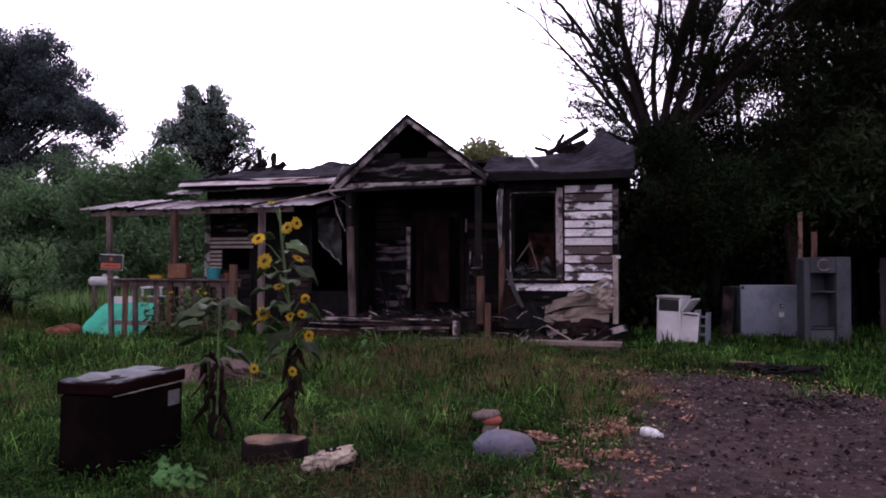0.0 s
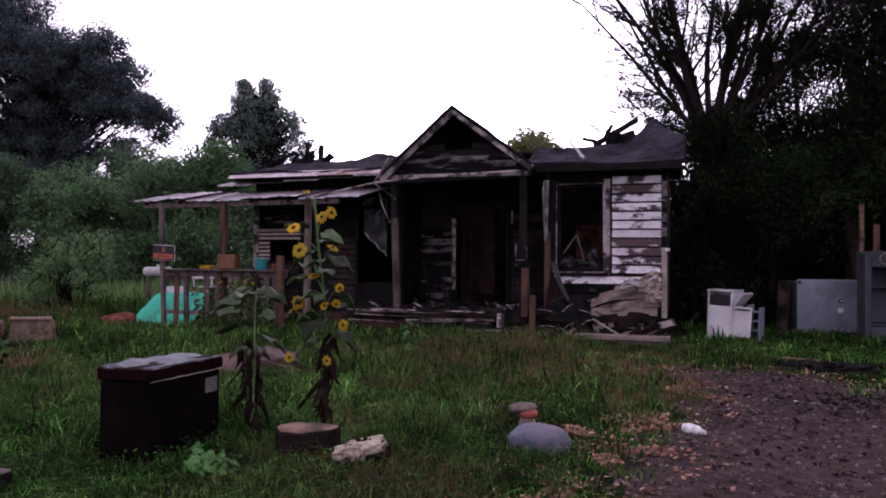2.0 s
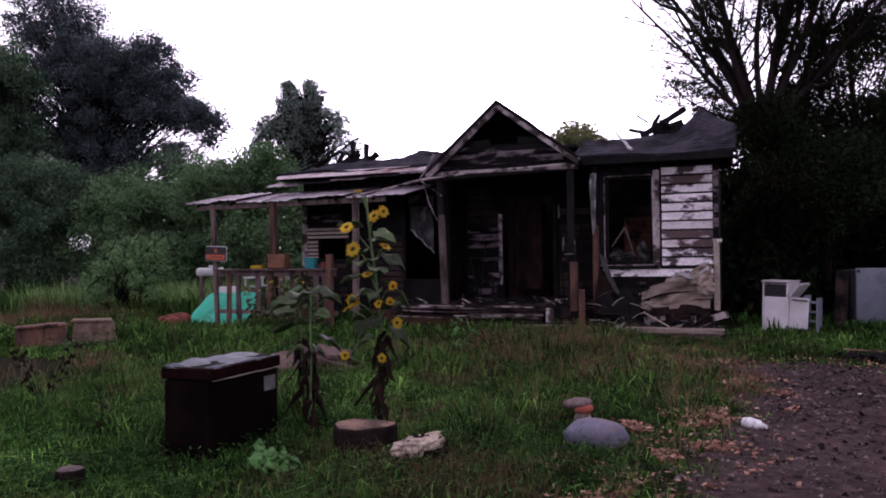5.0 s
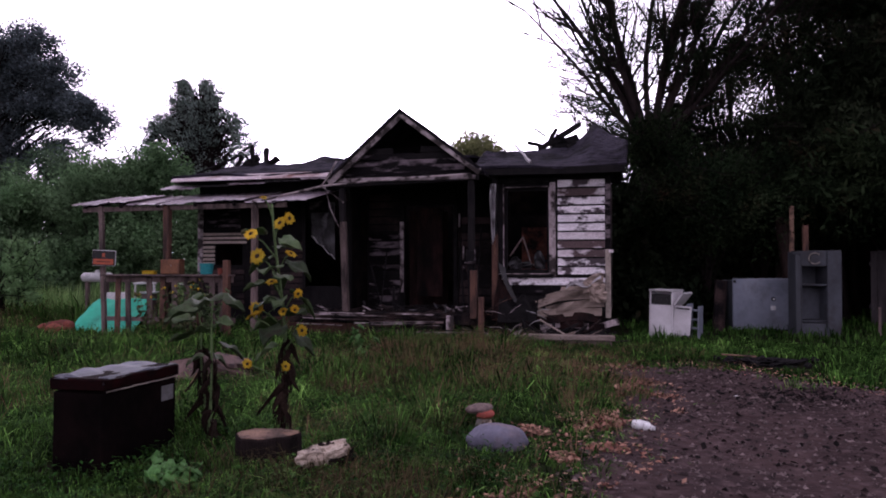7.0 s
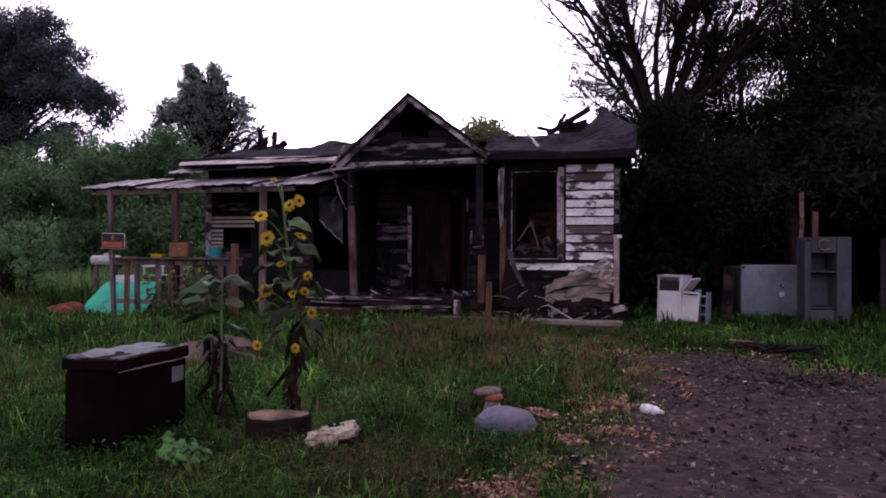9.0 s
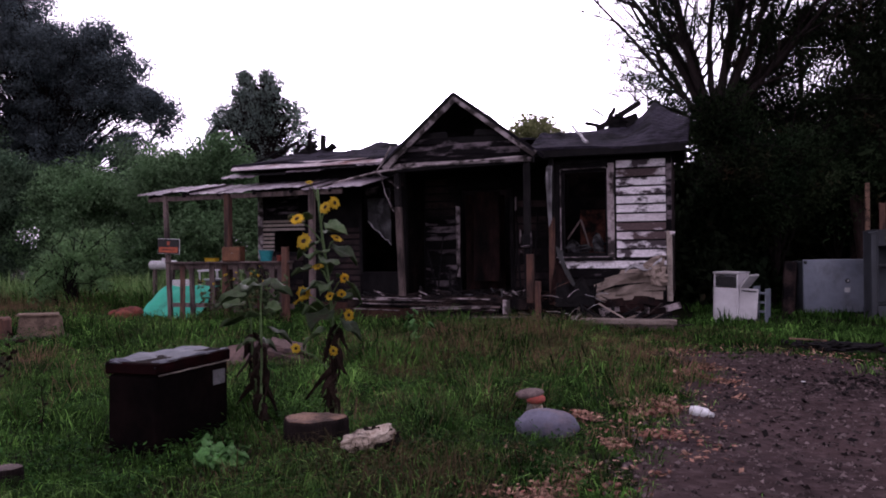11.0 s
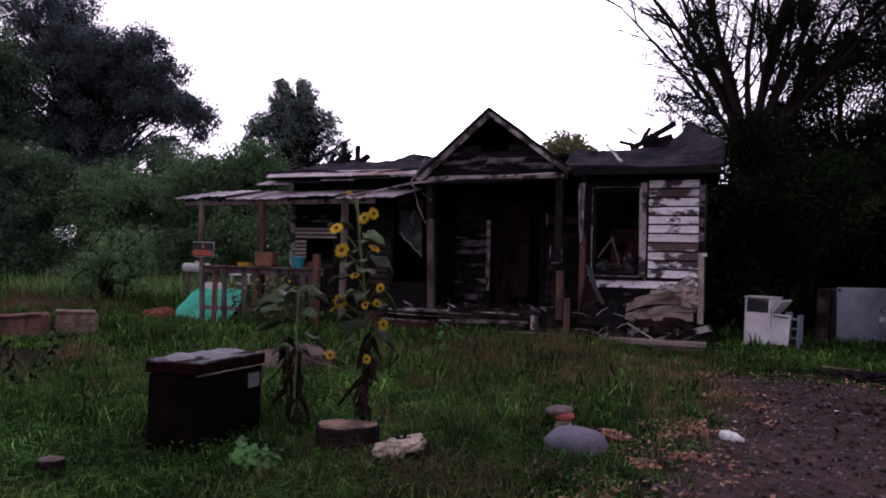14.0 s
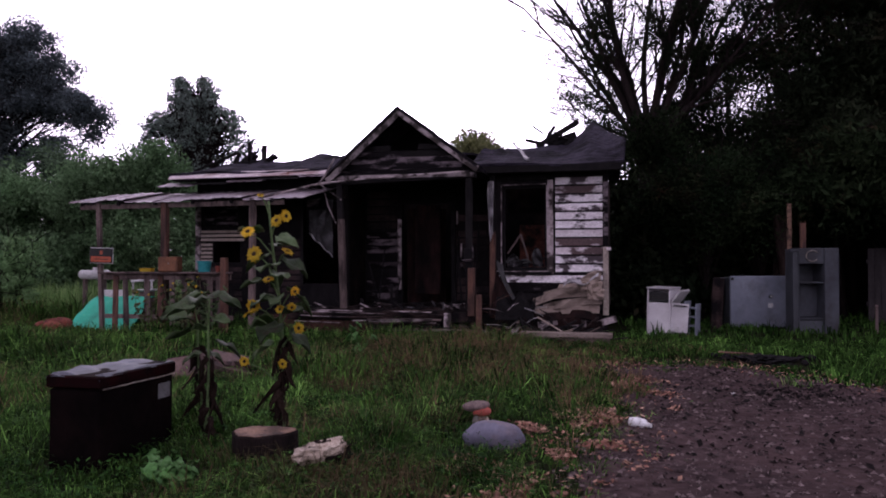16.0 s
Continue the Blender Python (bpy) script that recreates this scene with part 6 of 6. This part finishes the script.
def tarp():
    bm = sheet(22, 12, lambda u, v: (-11.35 + 1.5 * u + 0.1 * (1 - u) * v, 13.2 + 0.85 * v + 0.1 * u, 0.03 + 0.68 * min(1.0, v * 1.2) * min(1.0, 0.9 + u) + 0.05 * noise.noise(Vector((u * 5, v * 4, 0)))), 0.008)
    me = bpy.data.meshes.new("tarpaulin")
    bm.to_mesh(me)
    bm.free()
    me.materials.append(TARP)
    tagged(new("tarpaulin", me), "bright teal-green tarpaulin draped over a low heap", "tarpaulin")
    for k, (x, y, s) in enumerate([(-11.6, 13.15, 0.2), (-11.45, 12.95, 0.17), (-11.8, 13.1, 0.16), (-11.5, 13.3, 0.22)]):
        boulder("scrap_lump", (x, y), (s * 1.3, s, s * 0.9), RED_BROWN, "rusty red scrap lying beside the tarpaulin", 20.0 + k, 50 * k, 0.3, "scrap")
    boulder("covered_heap", (-10.6, 13.95), (0.62, 0.28, 0.4), SOIL, "dark heap under the tarpaulin", 31.0, 0, 0.2, "heap")


tarp()


def gas_tank():
    ob = thing("gas_tank", pose(-11.85, 14.75, lie(-11.85, 14.75) + 0.2, 0, 0, 12) @ Matrix.Diagonal((0.75, 0.8, 1.0, 1)), "white horizontal gas tank on two feet", "tank")
    n = 14
    bm = bmesh.new()
    prof = [(-0.5, 0.02), (-0.47, 0.08), (-0.4, 0.11), (0.4, 0.11), (0.47, 0.08), (0.5, 0.02)]
    rs = [[bm.verts.new((x, r * math.cos(a), 0.98 + r * math.sin(a))) for a in (2 * math.pi * i / n for i in range(n))] for x, r in prof]
    for a, b in zip(rs, rs[1:]):
        for i in range(n):
            bm.faces.new((a[i], b[i], b[(i + 1) % n], a[(i + 1) % n]))
    bm.faces.new(rs[0])
    bm.faces.new(rs[-1][::-1])
    part("shell", bm, WHITE_BIT, ob, smooth=True)
    for x in (-0.3, 0.3):
        part("foot", slab(x - 0.04, x + 0.04, -0.08, 0.08, -0.25, 0.88, 0.006), GREY_WOOD, ob)
    part("valve_cap", stick([(0, 0, 1.08), (0, 0, 1.15)], 0.07, 0.06, 10), WHITE_BIT, ob)


gas_tank()


def lawn_chair():
    ob = thing("lawn_chair", pose(-11.2, 14.5, lie(-11.2, 14.5), 0, 0, 25), "white plastic lawn chair with a pinkish seat", "chair")
    part("seat", slab(-0.24, 0.24, -0.22, 0.22, 0.4, 0.44, 0.01), PINK, ob, "faded pink seat")
    part("backrest", slab(-0.24, 0.24, 0.2, 0.24, 0.46, 0.85, 0.012, turn=pose(0, 0, 0, -6)), WHITE_BIT, ob)
    for x in (-0.21, 0.21):
        for y in (-0.19, 0.19):
            part("leg", slab(x - 0.02, x + 0.02, y - 0.02, y + 0.02, -0.03, 0.4, 0.004), WHITE_BIT, ob)
        part("armrest", slab(x - 0.03, x + 0.03, -0.2, 0.22, 0.62, 0.65, 0.006), WHITE_BIT, ob)


def pipe_stand():
    ob = thing("white_pipe_stand", pose(-10.35, 14.5, lie(-10.35, 14.5)), "white plastic pipe stand behind the fence", "stand")
    part("cross_pipe", stick([(-0.34, 0, 1.05), (0.24, 0, 1.08)], 0.026, None, 8), WHITE_BIT, ob)
    part("upright", stick([(0.18, 0, 0.0), (0.18, 0, 1.3)], 0.026, None, 8), WHITE_BIT, ob)
    part("upright", stick([(-0.3, 0, 0.0), (-0.3, 0, 1.05)], 0.022, None, 8), WHITE_BIT, ob)


pipe_stand()
PINK = material("faded_pink_plastic", (0.5, 0.3, 0.33), (0.4, 0.24, 0.27), 5, 0.6, 0.1)
lawn_chair()

# broken masonry at the far edge of the yard
TAN_STONE = material("weathered_tan_masonry", (0.27, 0.19, 0.145), (0.16, 0.11, 0.085), 5, 0.9, 0.5, patch=(0.05, 0.036, 0.03), patch_at=0.6, patch_scale=3)
for k, (x, y, w, h, mat, rz, label) in enumerate([(-10.75, 9.05, 0.72, 0.40, RUST_WOOD, 48, "dark brown broken planter box in the grass"), (-10.55, 9.95, 0.72, 0.42, TAN_STONE, 44, "pale tan masonry block leaning in the grass")]):
    ob = thing("planter_box" if k == 0 else "concrete_block", pose(x, y, lie(x, y) - 0.02, 0, -4 + 5 * k, rz), label, "planter" if k == 0 else "block")
    part("body", slab(-w / 2, w / 2, -0.18, 0.18, 0, h, 0.03, jitter=0.07), mat, ob)
    part("ledge", slab(-w / 2 - 0.04, w / 2 + 0.08, -0.22, 0.1, 0.03, 0.09, 0.008), GREY_WOOD, ob)
    part("coping", slab(-w / 2, w / 2 - 0.08, -0.19, 0.19, h, h + 0.04, 0.01), mat, ob)


def stove():
    ob = thing("cooking_stove", pose(0.85, 15.02, lie(0.8, 15.0) - 0.02, 0, 1.5, -24) @ Matrix.Diagonal((0.88, 0.92, 1, 1)), "dirty white kitchen stove with its oven door open", "stove")
    bm = bmesh.new()
    slab(-0.26, 0.26, -0.02, 0.3, 0, 0.92, 0.008, bm)
    part("body", bm, STOVE_WHITE, ob)
    part("side_panel", slab(-0.26, -0.225, -0.3, -0.022, 0, 0.92, 0.006), STOVE_WHITE, ob)
    part("side_panel", slab(0.225, 0.26, -0.3, -0.022, 0, 0.92, 0.006), STOVE_WHITE, ob)
    part("drawer_front", slab(-0.222, 0.222, -0.3, -0.28, 0.02, 0.66, 0.006), STOVE_WHITE, ob)
    part("control_panel", slab(-0.222, 0.222, -0.29, -0.024, 0.68, 0.86, 0.006), BLACK, ob, "blackened control panel")
    part("cooktop", slab(-0.28, 0.28, -0.32, 0.31, 0.925, 0.955, 0.008), STOVE_WHITE, ob)
    for k in range(3):
        part("knob", stick([(-0.13 + 0.13 * k, -0.29, 0.77), (-0.13 + 0.13 * k, -0.315, 0.77)], 0.02, 0.018, 10), BLACK, ob)
    door = part("oven_door", slab(-0.18, 0.18, -0.02, 0.02, 0, 0.56, 0.008), STOVE_WHITE, ob, "white oven door hanging open", at=pose(0.42, -0.18, 0.1, -3, 3, 20))
    part("door_handle", slab(-0.14, 0.14, -0.055, -0.035, 0.5, 0.525, 0.005), BLACK, door)
    rack = part("side_rack", slab(0.33, 0.36, -0.05, 0.3, 0.02, 0.7, 0.005), STEEL, ob, "grey slotted side rack", at=Matrix.Translation((0.16, -0.05, 0)))
    for k in range(3):
        part("slot_shelf", slab(0.36, 0.56, 0.0, 0.28, 0.22 + 0.17 * k, 0.245 + 0.17 * k, 0.004), STEEL, rack)
    part("rack_side", slab(0.56, 0.585, 0.0, 0.28, 0.02, 0.66, 0.004), STEEL, rack)
    part("lid_flap", slab(-0.02, 0.02, -0.3, 0.26, 0, 0.3, 0.004), STOVE_WHITE, ob, at=pose(0.29, 0, 0.68, 0, 40, 0))


stove()


def grey_chest():
    ob = thing("grey_freezer", pose(2.9, 17.25, lie(2.9, 17.2) + 0.02, 0, 0, 13.5), "dull grey steel freezer lying on its back", "freezer")
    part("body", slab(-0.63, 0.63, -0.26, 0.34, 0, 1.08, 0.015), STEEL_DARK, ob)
    lid = part("lid_panel", slab(-0.65, 0.65, -0.32, -0.266, 0.02, 1.12, 0.014), STEEL, ob, "flat blue-grey steel lid")
    part("lock", stick([(0.22, -0.32, 0.68), (0.22, -0.345, 0.68)], 0.045, 0.04, 12), BLACK, lid)
    part("lock_ring", stick([(0.22, -0.346, 0.68), (0.22, -0.352, 0.68)], 0.02, 0.018, 10), WHITE_BIT, lid)
    part("label_plate", slab(0.16, 0.27, -0.3235, -0.3205, 0.44, 0.54), WHITE_BIT, lid)
    part("corner_clip", slab(-0.64, -0.58, -0.327, -0.321, 1.03, 1.09), BLACK, lid)
    for x in (-0.5, 0.5):
        part("runner", slab(x - 0.06, x + 0.06, -0.25, 0.3, -0.06, 0.0, 0.006), GREY_WOOD, ob)
    ob2 = thing("timber_stump", pose(2.08, 17.1, 0, 0, 3, 0), "short dark timber post beside the freezer", "post")
    part("timber", slab(-0.12, 0.12, -0.1, 0.1, -0.05, 1.1, 0.012), PORCH_WOOD, ob2)


grey_chest()


# Cabinet steel, darker than the freezer lid's.
STEEL_DULL = material("dark_grey_cabinet_steel", (0.062, 0.068, 0.083), (0.034, 0.037, 0.046), 1.2, 0.6, 0.05, metal=0.1, patch=(0.022, 0.02, 0.021), patch_at=0.6, soft=0.15, grain=0.4, vary=0.25)


def upright_cabinet():
    ob = thing("open_cabinet", pose(3.86, 16.35, lie(3.86, 16.3) - 0.02, 0, 0, 12) @ Matrix.Diagonal((0.93, 1, 1, 1)), "grey upright steel cabinet standing open with shelves", "cabinet")
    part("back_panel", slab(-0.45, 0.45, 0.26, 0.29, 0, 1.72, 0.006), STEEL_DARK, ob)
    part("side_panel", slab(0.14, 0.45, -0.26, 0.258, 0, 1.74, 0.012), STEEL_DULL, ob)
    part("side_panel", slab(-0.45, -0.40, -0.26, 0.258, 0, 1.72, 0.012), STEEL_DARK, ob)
    part("head_panel", slab(-0.398, 0.138, -0.24, 0.258, 1.42, 1.74, 0.01), STEEL_DULL, ob)
    for z in (0.3, 1.03):
        part("shelf", slab(-0.398, 0.138, -0.22, 0.258, z, z + 0.03, 0.004), STEEL_DULL, ob)
    part("lower_back", slab(-0.396, 0.136, 0.06, 0.25, 0.34, 1.0, 0.006), STEEL_DULL, ob)
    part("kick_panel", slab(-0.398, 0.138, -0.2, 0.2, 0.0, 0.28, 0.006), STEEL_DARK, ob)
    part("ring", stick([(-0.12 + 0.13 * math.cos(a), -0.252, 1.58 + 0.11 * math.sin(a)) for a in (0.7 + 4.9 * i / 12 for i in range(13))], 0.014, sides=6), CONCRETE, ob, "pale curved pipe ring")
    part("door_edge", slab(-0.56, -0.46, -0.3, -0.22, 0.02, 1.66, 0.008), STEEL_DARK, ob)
    part("hinge", slab(-0.62, -0.44, -0.31, -0.2, 1.665, 1.7, 0.004), STEEL_DULL, ob)


upright_cabinet()


def timber(name, at, z1, w, mat, label, lean=0.0):
    ob = thing(name, pose(at[0], at[1], lie(*at) - 0.1), label, "post")
    part("pole", beam((0, 0, 0), (lean, 0, z1 + 0.1), w, w, 0.01), mat, ob)
    part("cap", slab(lean - w * 0.52, lean + w * 0.52, -w * 0.52, w * 0.52, z1 + 0.1, z1 + 0.13, 0.005), mat, ob)


timber("wooden_pole", (3.72, 17.75), 2.72, 0.09, CUT_WOOD, "pale wooden pole behind the cabinet")
timber("wooden_pole", (3.9, 17.3), 2.25, 0.11, RUST_WOOD, "short brown wooden pole behind the cabinet")
def bare_trunk():
    ob = thing("brown_tree_trunk", pose(3.75, 18.5, 0), "brown tree trunk behind the grey freezer", "tree")
    part("trunk", stick([(0.1 * math.sin(0.9 * k), 0, -0.2 + 0.55 * k) for k in range(6)], 0.2, 0.14, 12, None, 0.08), BARK_BROWN, ob, smooth=True)


# Bark colour is darkened for the shade the trunk stands in.
BARK_BROWN = material("shaded_brown_bark", (0.045, 0.029, 0.027), (0.02, 0.014, 0.013), 5, 0.95, 0.7, stretch=(3, 3, 0.4), spec=0.05)
bare_trunk()
timber("stake", (5.0, 16.2), 0.55, 0.05, GREY_WOOD, "thin grey stake in the grass")


def open_shed():
    ob = thing("open_shed", pose(5.2, 22.2, 0), "dark open-fronted shed under the trees", "shed")
    # Near-black soot and char colours stand for the shade inside the shed.
    part("roof", slab(-4.2, 4.2, -2.2, 2.4, 2.35, 2.45, 0.01, turn=pose(0, 0, 0, 3)), CHAR, ob)
    part("back_wall", slab(-4.0, 4.0, 2.1, 2.2, -0.1, 2.3), SOOT, ob)
    part("side_wall", slab(-4.0, -3.9, -1.5, 2.1, -0.1, 2.3), SOOT, ob)
    part("side_wall", slab(3.9, 4.0, -1.5, 2.1, -0.1, 2.3), SOOT, ob)
    for x in (-3.9, -1.3, 1.3, 3.9):
        part("post", slab(x - 0.06, x + 0.06, -2.06, -1.94, -0.1, 2.3, 0.008), SOOT, ob)
    part("front_beam", slab(-4.1, 4.1, -2.1, -1.98, 2.2, 2.34, 0.01), SOOT, ob)


open_shed()


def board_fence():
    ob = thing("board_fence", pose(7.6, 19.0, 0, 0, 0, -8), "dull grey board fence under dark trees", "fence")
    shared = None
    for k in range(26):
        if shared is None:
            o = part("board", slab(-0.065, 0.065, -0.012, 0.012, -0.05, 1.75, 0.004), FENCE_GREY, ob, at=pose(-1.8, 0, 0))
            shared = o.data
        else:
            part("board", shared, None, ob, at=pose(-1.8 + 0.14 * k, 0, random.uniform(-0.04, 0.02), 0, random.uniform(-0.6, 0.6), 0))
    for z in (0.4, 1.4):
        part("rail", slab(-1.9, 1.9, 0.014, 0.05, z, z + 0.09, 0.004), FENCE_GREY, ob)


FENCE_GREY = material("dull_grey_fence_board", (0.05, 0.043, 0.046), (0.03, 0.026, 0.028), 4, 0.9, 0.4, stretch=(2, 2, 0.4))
board_fence()


def gate_frame():
    ob = thing("pergola_frame", pose(6.05, 17.4, 0), "pale wooden post with a cross beam", "frame")
    part("post", slab(-0.07, 0.07, -0.07, 0.07, -0.1, 2.1, 0.01), GREY_WOOD, ob)
    part("cross_beam", slab(-0.4, 1.6, -0.05, 0.05, 2.103, 2.25, 0.01), GREY_WOOD, ob)
    part("post", slab(1.43, 1.57, -0.07, 0.07, -0.1, 2.1, 0.01), GREY_WOOD, ob)


gate_frame()

# rubble by the house corner and in the yard
def rubble(name, x0, x1, y0, y1, n, mats, label, seed, tall_=0.25):
    g = random.Random(seed)
    for k in range(n):
        x, y = g.uniform(x0, x1), g.uniform(y0, y1)
        L = g.uniform(0.25, 0.9)
        a = g.uniform(0, math.pi)
        z = lie(x, y) + 0.03
        ob = tagged(new(name, bpy.data.meshes.new(name)), label, "debris", "debris at the house corner")
        bm = beam((0, 0, 0), (L * math.cos(a), L * math.sin(a) * 0.4, g.uniform(0, tall_)), g.uniform(0.03, 0.09), g.uniform(0.015, 0.04), 0.003)
        bm.to_mesh(ob.data)
        bm.free()
        ob.data.materials.append(mats[k % len(mats)])
        ob.matrix_basis = pose(x, y, z)


rubble("burnt_lath", -2.7, -0.5, 13.5, 14.1, 48, [CHAR, PORCH_WOOD, CHAR, BARGE, CHAR], "burnt broken lath lying by the house corner", 1, 0.45)
for k in range(26):
    x, y = -2.6 + 2.4 * random.random(), 13.6 + 0.6 * random.random()
    boulder("charred_lump", (x, y), (random.uniform(0.08, 0.26), random.uniform(0.08, 0.15), random.uniform(0.08, 0.2)), (CHAR, PORCH_WOOD, CHAR, BARGE, CHAR)[k % 5], "charred lump of rubble at the house corner", 50.0 + k, 40 * k, 0.3, "rubble")
STEP_WOOD = material("pale_worn_step_timber", (0.32, 0.26, 0.23), (0.22, 0.17, 0.15), 4, 0.9, 0.4, stretch=(0.5, 2, 2), patch=(0.09, 0.065, 0.06), patch_at=0.6)
rubble("broken_lath", -2.6, -0.35, 13.55, 14.0, 26, [BARGE, CHAR, TARPAPER, CHAR, DOOR_BURNT], "broken scorched lath in the corner rubble", 7, 0.4)
for k in range(14):
    x, y = -2.5 + 2.3 * random.random(), 13.55 + 0.25 * random.random()
    boulder("rubble_lump", (x, y), (random.uniform(0.05, 0.13), random.uniform(0.05, 0.1), random.uniform(0.05, 0.11)), (BARGE, TARPAPER, GREY_WOOD, DOOR_BURNT)[k % 4], "pale plaster lump in the corner rubble", 90.0 + k, 50 * k, 0.1, "rubble")
ob = thing("loose_stick", pose(0, 0, 0), "pale straight stick leaning in rubble", "stick")
part("shaft", stick([(-1.48, 13.85, 0.42), (-0.92, 13.52, 0.14)], 0.018, 0.014), STEP_WOOD, ob)
ob = thing("timber_step", pose(-0.9, 13.42, lie(-0.9, 13.4) + 0.02), "pale timber step before the house corner", "step")
part("tread", slab(-0.85, 0.8, -0.1, 0.16, 0.09, 0.18, 0.012), STEP_WOOD, ob)
part("riser", slab(-0.8, 0.75, -0.06, 0.12, -0.05, 0.088, 0.008), GREY_WOOD, ob)
ob = thing("ash_heap", pose(2.05, 11.45, lie(2.05, 11.45)), "black ash heap with a pale plank", "ash heap")
part("ash", lump(0.4, 0.26, 0.09, 0.7, 4, 3.0, 3.0), CHAR, ob)
part("plank", slab(-0.68, -0.2, -0.25, -0.215, 0.09, 0.11, 0.004, turn=pose(0, 0, 0.03, 0, 3, 6)), CUT_WOOD, ob, "pale broken plank")
for k in range(12):
    part("ash_clod", lump(0.06, 0.05, 0.04, 0.4, 2, k * 1.0), CHAR, ob, at=pose(random.uniform(-0.8, 0.8), random.uniform(-0.4, 0.4), 0.04))
